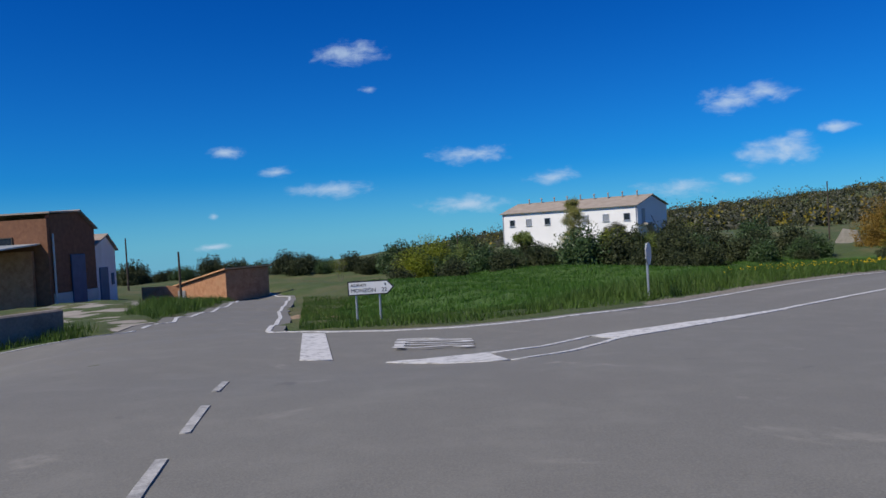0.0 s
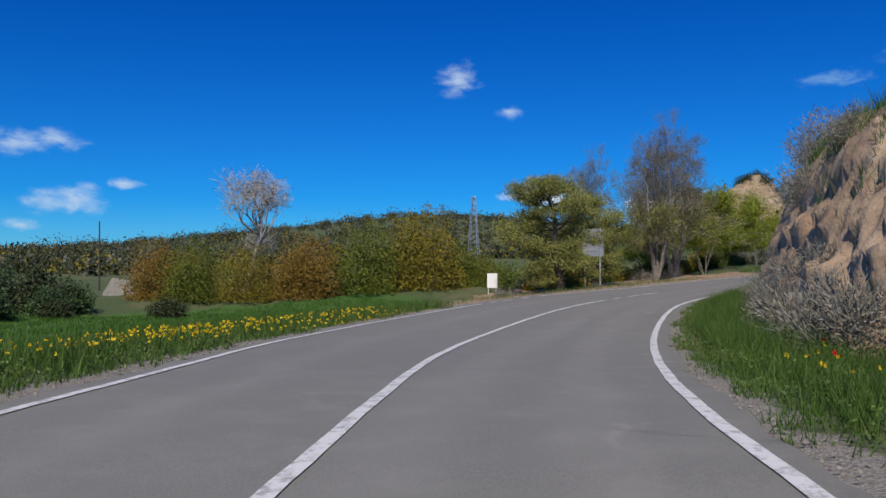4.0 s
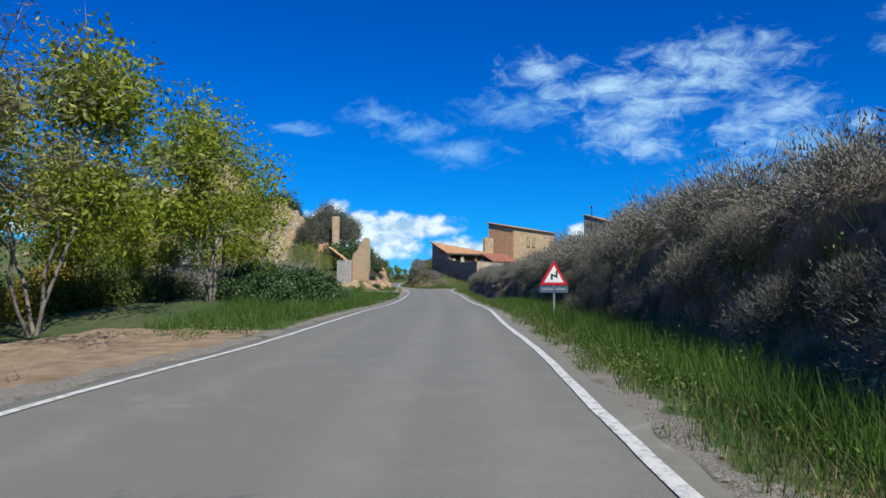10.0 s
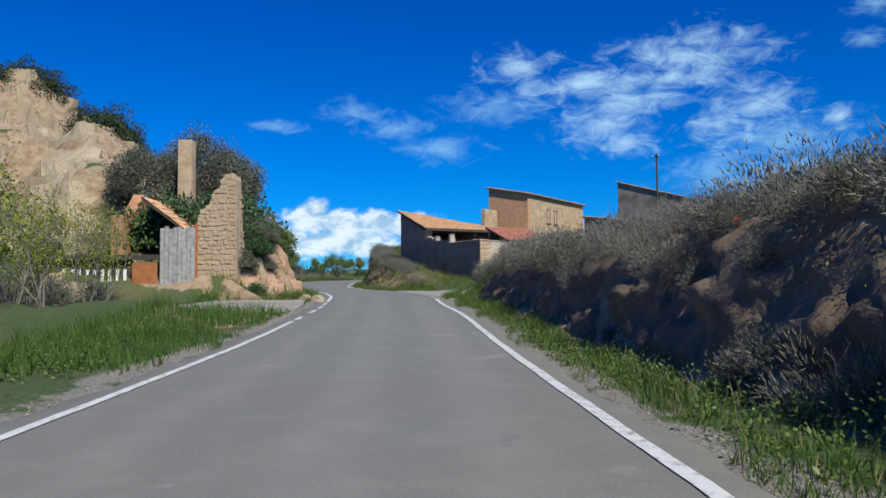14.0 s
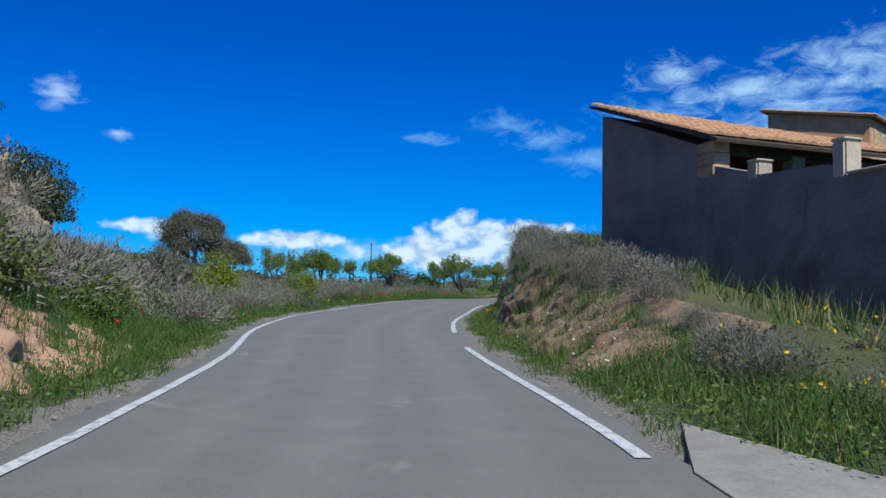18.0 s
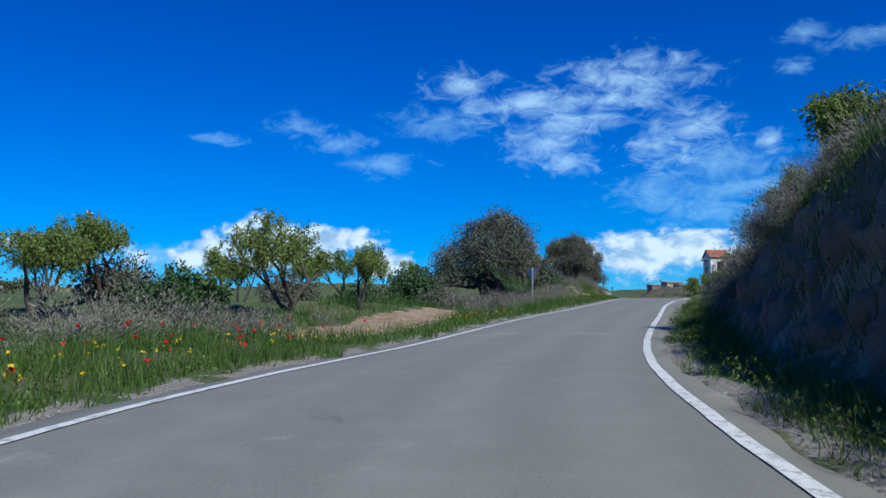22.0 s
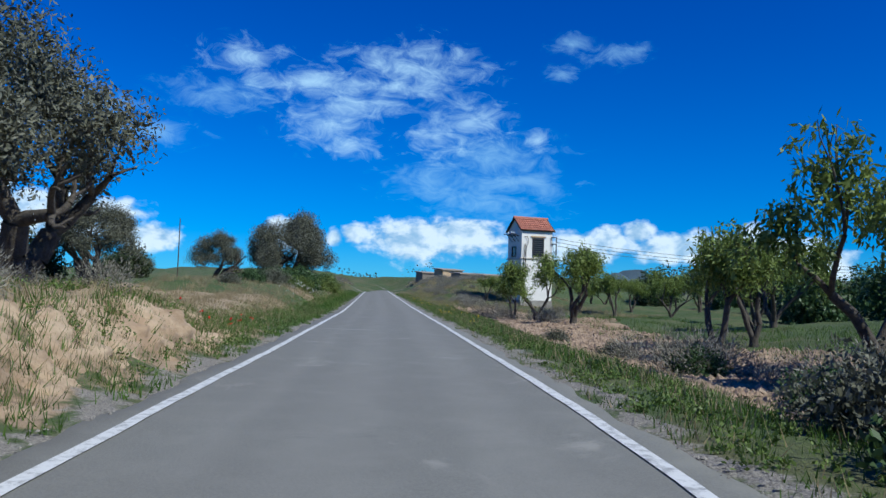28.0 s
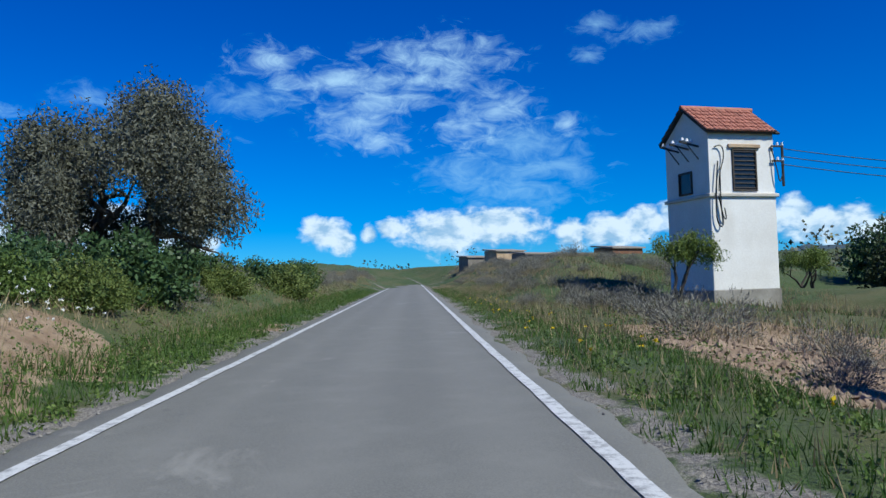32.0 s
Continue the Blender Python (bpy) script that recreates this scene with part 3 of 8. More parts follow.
def line_strip(name, t0, t1, off, width, lift=0.012, label="", dash=None):
    """A painted line along the road; off is a number or a function of t. dash: metres on, metres off."""
    sel = np.where((LINE_T >= t0) & (LINE_T <= t1))[0]
    verts, faces = [], []
    run = np.concatenate([[0], np.cumsum(np.linalg.norm(np.diff(LINE[sel, :2], axis=0), axis=1))])
    for k, i in enumerate(sel):
        o = off(LINE_T[i]) if callable(off) else off
        w = width(LINE_T[i]) if callable(width) else width
        wob = 0.006 * math.sin(run[k] * 2.1) + 0.004 * math.sin(run[k] * 5.3)
        for s in (-0.5, 0.5):
            p = LINE[i, :2] + SIDE[i] * (o + s * w + wob)
            verts.append((p[0], p[1], LINE[i, 2] + lift))
        if k and (not dash or run[k] % sum(dash) < dash[0]):
            faces.append((2 * k - 2, 2 * k - 1, 2 * k + 1, 2 * k))
    ob = new(name, mesh_of(name, verts, faces, M_PAINT))
    return tagged(ob, label or "worn white painted road edge line", "road marking", kind="structure")


def make_ground():
    def axis(lo, hi, step, far, grow=1.35):
        a = list(np.arange(lo, hi, step))
        s, x = step, a[-1]
        while x < far:
            s *= grow
            x += s
            a.append(x)
        s, x = step, a[0]
        while x > -far:
            s *= grow
            x -= s
            a.insert(0, x)
        return np.array(a)
    xs, ys = axis(-25, 350, 0.62, 2600), axis(-12, 90, 0.62, 2600)
    gx, gy = np.meshgrid(xs, ys)
    jit = np.random.default_rng(3)
    x, y = gx.ravel(), gy.ravel()
    z = land_z(x, y)
    idx, off, dist = along(x, y)
    t, lat = LINE_T[idx], np.abs(off)
    for poly in (JUNCTION, DRIVE_R, DRIVE_L):
        z = np.where(inside(poly, x, y), land_z(x, y, False) - 0.12, z)
    e = EDGE(t)
    beyond = np.where(off > 0, e[:, 1], e[:, 0])
    rough = ease((lat - beyond - 0.8) / 2) * (dist < 60)
    z = z + rough * (jit.random(len(z)) - 0.5) * 0.16
    nx, ny = len(xs), len(ys)
    i = np.arange(nx * ny).reshape(ny, nx)
    quads = np.stack([i[:-1, :-1].ravel(), i[:-1, 1:].ravel(), i[1:, 1:].ravel(), i[1:, :-1].ravel()], 1)
    me = bpy.data.meshes.new("ground")
    me.vertices.add(len(x))
    me.vertices.foreach_set("co", np.stack([x, y, z], 1).ravel())
    me.loops.add(quads.size)
    me.loops.foreach_set("vertex_index", quads.ravel())
    me.polygons.add(len(quads))
    me.polygons.foreach_set("loop_start", np.arange(len(quads)) * 4)
    me.polygons.foreach_set("use_smooth", np.ones(len(quads), bool))
    me.update()
    me.materials.append(M_SOIL)
    # what covers the land: bare earth, crop, straw
    zz = z.reshape(ny, nx)
    slope = np.hypot(np.gradient(zz, xs, axis=1), np.gradient(zz, ys, axis=0)).ravel()
    bare = np.clip((slope - 0.55) / 0.5, 0, 1) * (dist < 120)
    bare = np.maximum(bare, np.clip(1.25 - np.abs(lat - beyond - 0.7) / 0.5, 0, 0.34) * (t > 5))
    for tx0, tx1, sgn, a, b, v in ((6.4, 11.9, -1, 4.9, 16, 0.75), (15.6, 18.2, -1, 4.2, 7.5, 0.9), (25.9, 30.2, -1, 3.6, 6.0, 0.6), (3.2, 7.4, -1, 12, 22, 0.8), (28.4, 34, 1, 4.6, 10.5, 0.9), (27.75, 28.45, 1, 2.4, 6.5, 0.95), (32.7, 33.5, -1, 4.5, 6.6, 0.75), (34.0, 34.5, -1, 3.6, 4.6, 0.7)):
        bare = np.maximum(bare, v * ((t > tx0) & (t < tx1) & (np.sign(off) == sgn) & (lat > a) & (lat < b)))
    bare = np.where(inside(PLOUGHED, x, y), 1.0, bare)
    crop = inside([(2, 23.5), (-2.5, 23), (-4.6, 34), (-6, 62), (0, 78), (38, 72), (52, 60), (50, 52), (34, 41), (18, 33), (8, 27.5)], x, y).astype(float)
    straw = ((t > 28.3) & (t < 31.8) & (off < 0) & (lat > 4.6) & (lat < 14)) * 0.66 + ((t > 27) & (t < 41) & (off > 0) & (lat > 4.5) & (lat < 10)) * 0.3
    att = me.color_attributes.new("cover", "FLOAT_COLOR", "POINT")
    att.data.foreach_set("color", np.stack([bare, crop, straw, np.clip(1.5 - np.abs(lat - beyond - 0.55) / 0.35, 0, 0.75) * (t > 3.5)], 1).ravel().astype(np.float32))
    ob = new("ground", me)
    return tagged(ob, "uneven grassy farmland with bare tan earth banks", "ground", kind="structure")


make_ground()


def make_road():
    sel = np.arange(i0, len(LINE))
    verts, faces = [], []
    cols = 17
    lane = []
    for k, i in enumerate(sel):
        e = EDGE(LINE_T[i])
        wl = 0.38 + 0.07 * math.sin(i * 0.7) + 0.05 * math.sin(i * 1.9)
        wr = 0.36 + 0.07 * math.sin(i * 0.53 + 2) + 0.05 * math.sin(i * 1.7)
        for c, o in enumerate(np.linspace(-e[0] - wl, e[1] + wr, cols)):
            p = LINE[i, :2] + SIDE[i] * o
            verts.append((p[0], p[1], LINE[i, 2] - (0.004 if c in (0, cols - 1) else 0)))
            f = abs(c / (cols - 1) - 0.5) * 2
            lane.append(math.exp(-((o + 0.75) / 0.42) ** 2) + math.exp(-((o - 0.75) / 0.42) ** 2) + 0.8 * math.exp(-((f - 0.5) / 0.12) ** 2) * (o < -1.6))
        for o in (-e[0] - wl - 0.3, e[1] + wr + 0.3):
            p = LINE[i, :2] + SIDE[i] * o
            verts.append((p[0], p[1], LINE[i, 2] - 0.24))
            lane.append(0.0)
        if k:
            a, b = (k - 1) * (cols + 2), k * (cols + 2)
            for c in range(cols - 1):
                faces.append((a + c, a + c + 1, b + c + 1, b + c))
            faces.append((a + cols, a, b, b + cols))
            faces.append((a + cols - 1, a + cols + 1, b + cols + 1, b + cols - 1))
    me = mesh_of("road", verts, faces, M_ASPHALT, True)
    me.attributes.new("lane", "FLOAT", "POINT").data.foreach_set("value", np.clip(lane, 0, 1).astype(np.float32))
    ob = new("road", me)
    tagged(ob, "worn grey asphalt country road climbing between banks", "road", kind="structure")


make_road()
tagged(sheet("road_junction", JUNCTION, 0.0, M_ASPHALT, 0.35), "worn grey asphalt of a country road junction", "road", kind="structure")
tagged(sheet("driveway", DRIVE_R, 0.01, M_CONCRETE), "cracked pale concrete driveway beside the old house", "driveway", kind="structure")
tagged(sheet("driveway", DRIVE_L, 0.01, M_CONCRETE), "pale concrete entrance beside the ruined stone wall", "driveway", kind="structure")

left_line = lambda t: -float(EDGE(t)[0])
right_line = lambda t: float(EDGE(t)[1])
line_strip("edge_line", 3.82, 7.3, left_line, 0.13)
line_strip("edge_line", 7.35, 8.1, left_line, 0.13, dash=(1.0, 1.0))
line_strip("edge_line", 8.1, 15.8, left_line, 0.13)
line_strip("edge_line", 15.8, 16.6, left_line, 0.14, dash=(1.5, 1.2))
line_strip("edge_line", 16.65, 46, left_line, 0.14)
line_strip("edge_line", 3.82, 16.88, right_line, 0.15)
line_strip("edge_line", 16.95, 18.5, right_line, 0.15, dash=(1.0, 0.9))
line_strip("edge_line", 18.57, 19.72, right_line, 0.15)
line_strip("edge_line", 20.18, 46, right_line, 0.15)
centre = table([(2.8, -1.4), (3.4, -1.28), (3.7, -1.4), (4.1, -1.34), (4.4, -1.28), (4.8, -1.28), (5.1, -1.46), (5.45, -1.78), (5.9, -2.1), (6.4, -2.3), (6.9, -2.25), (7.5, -2.1), (7.9, -1.85), (8.25, -1.7), (8.5, -1.44), (9, -1.4)], 0.2)
line_strip("centre_line", 3.82, 7.7, lambda t: float(centre(t)[0]), 0.14, label="worn white painted centre line")
for t0, t1 in ((7.77, 7.92), (7.98, 8.15), (8.2, 8.4)):
    line_strip("centre_dash", t0, t1, lambda t: float(centre(t)[0]), 0.14, label="short white painted centre dash")


def painted(name, poly, label):
    return tagged(sheet(name, poly, 0.014, M_PAINT, 0.3, 0.014), label, "road marking", kind="structure")


# painted lines of the junction
def stroke(pts, width):
    pts = np.array(pts, float)
    d = np.gradient(pts, axis=0)
    d /= np.linalg.norm(d, axis=1)[:, None]
    s = np.stack([d[:, 1], -d[:, 0]], 1) * width / 2
    return [tuple(p) for p in np.concatenate([pts - s, (pts + s)[::-1]])]


painted("stop_line", [(-2.45, 12.75), (-1.9, 12.7), (-2.65, 16.85), (-3.15, 16.9)], "wide white painted stop line")
for a, b in (((-1.95, 4.6), (-2.15, 5.7)), ((-2.28, 6.6), (-2.5, 7.9)), ((-2.72, 9.0), (-2.95, 10.2))):
    tagged(sheet("centre_dash", stroke([a, b], 0.09), 0.012, M_WORNPAINT, 0.3, 0.012), "nearly worn away white centre dash", "road marking", kind="structure")
painted("edge_line", stroke([(-16, 15.6), (-12.8, 17.5), (-10.7, 18.95), (-9.65, 19.85), (-9.0, 21.2), (-8.95, 22.3)], 0.13), "white painted road edge line")
for k in range(3):
    painted("edge_dash", stroke([(-8.98 - 0.05 * k, 23.0 + 1.2 * k), (-9.02 - 0.05 * k, 23.7 + 1.2 * k)], 0.13), "white painted edge dash")
painted("edge_line", stroke([(-9.2, 26.2), (-9.85, 28.4), (-11.45, 41.3), (-13.7, 54), (-18.0, 62.4)], 0.13), "white painted road edge line")
painted("edge_line", stroke([off_line(3.9, -float(EDGE(3.9)[0])), (5.9, 20.1), (4.1, 18.75), (2.3, 17.9), (0.4, 17.35), (-1.3, 17.08), (-2.6, 17.15), (-3.5, 17.7), (-4.2, 18.7), (-4.7, 20.4), (-4.95, 22.1), (-5.6, 26), (-6.6, 31), (-7.7, 35.8), (-9.4, 46.9), (-11.2, 56), (-15, 64)], 0.14), "white painted line round the junction corner")
painted("painted_island", [(-1.0, 12.2), (-0.2, 11.75), (0.9, 11.45), (0.65, 13.0)], "worn white painted splitter wedge")
painted("painted_island", [(2.65, 14.7), (3.0, 13.7), (4.2, 14.5), (5.6, 15.6), off_line(3.56, float(centre(3.56)[0]) + 0.08), off_line(3.56, float(centre(3.56)[0]) - 0.08), (5.8, 16.25), (4.2, 15.35)], "worn white painted splitter wedge")
painted("island_line", stroke([(0.62, 12.9), (1.6, 13.45), (2.65, 14.65)], 0.13), "white painted line beside the splitter")
painted("island_line", stroke([(0.9, 11.5), (1.9, 12.1), (3.0, 13.75)], 0.13), "white painted line beside the splitter")
painted("edge_line", stroke([off_line(t, float(EDGE(t)[1])) for t in np.arange(2.65, 4.26, 0.1)], 0.15), "white painted road edge line")
painted("centre_line", stroke([off_line(t, float(centre(t)[0])) for t in np.arange(3.55, 4.26, 0.1)], 0.14), "worn white painted centre line")


def edge_stones():
    """Loose chippings along both road edges."""
    r = np.random.default_rng(77)
    n = 9000
    i = r.integers(i0, len(LINE) - 60, n)
    e = EDGE(LINE_T[i])
    left = r.random(n) < 0.5
    out = 0.25 + np.abs(r.normal(size=n)) * 0.28
    off = np.where(left, -e[:, 0] - out, e[:, 1] + out)
    q = LINE[i, :2] + SIDE[i] * off[:, None] + WAY[i] * r.uniform(-0.3, 0.3, n)[:, None]
    z = np.maximum(land_z(q[:, 0], q[:, 1]), LINE[i, 2] - 0.06)
    size = r.uniform(0.008, 0.03, n)
    shape = np.array([(1, 0, 0), (0, 1, 0), (-1, 0, 0), (0, -1, 0), (0, 0, 0.8)], float)
    v = np.column_stack([q, z])[:, None] + (shape[None] + r.normal(size=(n, 5, 3)) * 0.2) * size[:, None, None]
    v = v.reshape(-1, 3)
    faces = [(5 * k + a, 5 * k + b, 5 * k + 4) for k in range(n) for a, b in ((0, 1), (1, 2), (2, 3), (3, 0))]
    tagged(new("edge_chippings", mesh_of("edge_chippings", v, faces, M_GRAVEL)), "loose grey chippings along the road edges", "gravel", kind="stuff")


edge_stones()

# ---- building materials ----
M_STONE = surface("warm_sandstone", (0.33, 0.215, 0.12), (0.56, 0.42, 0.27), 1.4, 18, 0.9, 0.7, spread=0.16, third=(0.42, 0.30, 0.19))
M_MORTAR = surface("sandy_mortar", (0.36, 0.27, 0.17), (0.50, 0.40, 0.28), 2.0, 25, 0.95, 0.6)
# grey cement render, darkened to hold the shade of the road-facing walls
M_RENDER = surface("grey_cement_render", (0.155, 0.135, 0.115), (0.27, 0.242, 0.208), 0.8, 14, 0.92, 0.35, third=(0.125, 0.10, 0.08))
M_PALE = surface("pale_stained_render", (0.50, 0.45, 0.37), (0.66, 0.61, 0.52), 0.7, 16, 0.9, 0.3, third=(0.40, 0.34, 0.26))
M_WHITE = surface("white_limewash", (0.68, 0.65, 0.59), (0.82, 0.80, 0.75), 0.5, 12, 0.88, 0.25, third=(0.60, 0.56, 0.49))
M_BRIGHT = surface("fresh_white_paint", (0.76, 0.76, 0.75), (0.85, 0.85, 0.84), 0.3, 9, 0.8, 0.15)
M_REDWALL = surface("reddish_rubble_wall", (0.33, 0.15, 0.075), (0.52, 0.28, 0.155), 2.2, 16, 0.92, 0.8, third=(0.42, 0.23, 0.125))
M_BRICK = surface("brown_brick", (0.15, 0.065, 0.035), (0.24, 0.115, 0.06), 3.0, 28, 0.9, 0.5, third=(0.19, 0.09, 0.05))
M_TILE = surface("old_clay_tile", (0.40, 0.20, 0.10), (0.60, 0.37, 0.20), 3.5, 22, 0.85, 0.4, spread=0.30, third=(0.34, 0.24, 0.15))
M_TILE_RED = surface("red_clay_tile", (0.29, 0.095, 0.065), (0.45, 0.19, 0.125), 3.0, 22, 0.85, 0.4, spread=0.3, third=(0.30, 0.19, 0.14))
M_ROOFGREY = surface("weathered_fibre_roof", (0.26, 0.22, 0.18), (0.37, 0.32, 0.27), 0.9, 15, 0.9, 0.3)
M_TIN = surface("blue_grey_sheet_roof", (0.30, 0.35, 0.38), (0.44, 0.49, 0.52), 0.8, 8, 0.5, 0.15, metal=0.3)
M_WOOD = surface("grey_weathered_boards", (0.24, 0.22, 0.20), (0.46, 0.44, 0.42), 5, 30, 0.9, 0.5, spread=0.15)
M_DARKWOOD = surface("dark_timber", (0.035, 0.028, 0.022), (0.09, 0.07, 0.05), 4, 30, 0.85, 0.5)
M_RUST = surface("rusty_orange_sheet", (0.28, 0.09, 0.03), (0.45, 0.18, 0.06), 3, 20, 0.85, 0.4)
M_BLUE = surface("blue_painted_steel_door", (0.03, 0.055, 0.12), (0.05, 0.085, 0.17), 1.2, 12, 0.55, 0.1)
M_IRON = surface("dark_iron", (0.025, 0.024, 0.025), (0.06, 0.058, 0.058), 6, 40, 0.6, 0.2, metal=0.6)
M_GALV = surface("galvanised_steel", (0.42, 0.44, 0.46), (0.56, 0.58, 0.60), 4, 40, 0.45, 0.1, metal=0.7)
M_GLASSDARK = surface("dark_window_void", (0.01, 0.012, 0.014), (0.025, 0.028, 0.03), 3, 10, 0.25, 0.0)
M_PORCELAIN = surface("white_porcelain", (0.75, 0.76, 0.77), (0.84, 0.85, 0.86), 5, 20, 0.25, 0.0)
M_SIGNWHITE = surface("sign_white", (0.70, 0.71, 0.72), (0.78, 0.79, 0.80), 2, 20, 0.45, 0.02)
M_SIGNRED = surface("sign_red", (0.48, 0.012, 0.02), (0.58, 0.02, 0.03), 2, 20, 0.4, 0.02)
M_SIGNBLACK = surface("sign_black", (0.008, 0.008, 0.01), (0.02, 0.02, 0.022), 2, 20, 0.45, 0.02)
M_SIGNBLUE = surface("faded_blue_plate", (0.055, 0.09, 0.16), (0.10, 0.15, 0.22), 5, 30, 0.5, 0.05)
M_SIGNBACK = surface("dull_grey_sign_back", (0.28, 0.30, 0.32), (0.36, 0.38, 0.40), 2, 25, 0.5, 0.05, metal=0.4)


def at_ground(x, y, turn=0.0, sink=0.0):
    return pose(x, y, gz(x, y) - sink, 0, 0, turn)


def wall_poly(name, pts, thick, mat, parent, label=""):
    """A wall from outline points (u along, z up), thick along v, in the parent's axes."""
    return part(name, prism(bmesh.new(), pts, thick), mat, parent, label)


def tile_roof(thing, origin, along_u, down_v, width, length, mat, near=0, col=0.22, row=0.38, name="roof", cut=None):
    """Rows of half-round clay tiles on a sloping slab. along_u and down_v are unit vectors in the thing's axes."""
    u, v = Vector(along_u).normalized(), Vector(down_v).normalized()
    n = u.cross(v)
    if n.z < 0:
        n = -n
    frame_m = Matrix((u, v, n)).transposed().to_4x4()
    frame_m.translation = Vector(origin)
    slab = bmesh.new()
    if cut:
        bottom = [(0, 0), (0, length), (width, length), (width, length - 0.1)]
        low, top = [[slab.verts.new(frame_m @ Vector((x, y, z))) for x, y in bottom] for z in (-0.09, -0.01)]
        slab.faces.new(top)
        slab.faces.new(low[::-1])
        for a in range(4):
            slab.faces.new((low[a], low[(a + 1) % 4], top[(a + 1) % 4], top[a]))
        bmesh.ops.recalc_face_normals(slab, faces=slab.faces)
    else:
        box(slab, (width, length, 0.08), frame_m @ Matrix.Translation((width / 2, length / 2, -0.05)))
    roof = part(name, slab, M_DARKWOOD, thing)
    # one tile
    seg, r = 5, col * 0.5
    verts, faces = [], []
    for k, (y, s, h) in enumerate(((0, 0.86, 0.012), (row * 1.12, 1.05, 0.03))):
        for q in range(seg + 1):
            a = math.pi * q / seg
            verts.append((-math.cos(a) * r * s, y, math.sin(a) * r * 0.75 * s + h))
    for q in range(seg):
        faces.append((q, q + 1, seg + 2 + q, seg + 1 + q))
    faces.append(tuple(seg + 1 + q for q in range(seg + 1)))
    me = mesh_of("tile", verts, faces, mat)
    loose_v, loose_f = [], []
    made = 0
    rr = random.Random(len(thing.name) + int(width * 10))
    cols, rows = int(width / col), int(length / row)
    for j in range(rows - 1, -1, -1):
        for i in range(cols):
            if cut and cut((i + 0.5) * col, j * row):
                continue
            m = frame_m @ Matrix.Translation(((i + 0.5) * col + rr.uniform(-0.012, 0.012), j * row + rr.uniform(-0.02, 0.02), rr.uniform(0, 0.012))) @ Euler((rr.uniform(-0.02, 0.02), 0, rr.uniform(-0.05, 0.05))).to_matrix().to_4x4()
            if made < near:
                ob = new("tile", me)
                ob.parent, ob.matrix_basis = roof, m
                made += 1
            else:
                b = len(loose_v)
                loose_v += [m @ Vector(p) for p in verts]
                loose_f += [tuple(b + k for k in f) for f in faces]
    if loose_v:
        ob = new("tile_field", mesh_of("tile_field", loose_v, loose_f, mat))
        ob.parent = roof
        tagged(ob, kind="stuff")
    return roof


def stones(parent, width, height, m, mat, size=(0.42, 0.24), depth=0.10, skip=None, near=300, seed=1, proud=0.035, loose=0.0):
    """Courses of uneven stones on a wall face (u right, z up, facing -v)."""
    rr = random.Random(seed)
    z, made = 0.0, 0
    shapes = []
    for k in range(6):
        bm = bmesh.new()
        box(bm, (1, 1, 1), None, 0.09, 1)
        for vtx in bm.verts:
            vtx.co += Vector([rr.uniform(-0.05, 0.05) for _ in range(3)])
        me = bpy.data.meshes.new("stone")
        bm.to_mesh(me)
        bm.free()
        me.materials.append(mat)
        shapes.append(me)
    bulk_v, bulk_f = [], []
    while z < height - 0.05:
        h = min(size[1] * rr.uniform(0.7, 1.35), height - z)
        u = -rr.uniform(0, 0.2)
        while u < width - 0.04:
            w = size[0] * rr.uniform(0.55, 1.6)
            a, b = max(u, 0), min(u + w, width)
            if b - a > 0.06 and not (skip and skip((a + b) / 2, z + h / 2)):
                mm = m @ Matrix.Translation(((a + b) / 2, -proud * rr.uniform(0.2, 1.2) + depth / 2, z + h / 2 + loose * rr.uniform(-1, 1))) @ Matrix.Rotation(loose * rr.uniform(-2.5, 2.5), 4, 'Y') @ Matrix.Diagonal(((b - a) * (1 - loose * rr.uniform(0, 4)) - 0.025, depth, h * (1 - loose * rr.uniform(-4, 4)) - 0.022, 1))
                me = rr.choice(shapes)
                if made < near:
                    ob = new("stone", me)
                    ob.parent, ob.matrix_basis = parent, mm
                    made += 1
                else:
                    k = len(bulk_v)
                    bulk_v += [mm @ vv.co for vv in me.vertices]
                    bulk_f += [tuple(k + i for i in p.vertices) for p in me.polygons]
            u += w
        z += h
    if bulk_v:
        ob = new("stonework", mesh_of("stonework", bulk_v, bulk_f, mat))
        ob.parent = parent
        tagged(ob, kind="stuff")


def window(parent, w, h, m, frame_mat, glass_mat, bars=0, sill=True, name="window", label=""):
    """A framed window lying in m's xz plane, facing -y; the frame's back edge sits in the wall."""
    win = part(name, box(bmesh.new(), (w, 0.03, h), m @ Matrix.Translation((0, 0.02, 0))), glass_mat, parent, label)
    bm = bmesh.new()
    for x, z, sx, sz in ((-w / 2, 0, 0.07, h + 0.07), (w / 2, 0, 0.07, h + 0.07), (0, h / 2, w - 0.07, 0.07), (0, -h / 2, w - 0.07, 0.07)):
        box(bm, (sx, 0.09, sz), m @ Matrix.Translation((x, -0.01, z)), 0.008)
    part("frame", bm, frame_mat, win)
    for k in range(bars):
        part("slat", box(bmesh.new(), (w - 0.08, 0.05, 0.035), m @ Matrix.Translation((0, -0.025, -h / 2 + h * (k + 0.5) / bars)) @ pose(0, 0, 0, 35), 0.005), frame_mat, win)
    if sill:
        part("sill", box(bmesh.new(), (w + 0.25, 0.16, 0.07), m @ Matrix.Translation((0, -0.05, -h / 2 - 0.08)), 0.01), frame_mat, win)
    return win


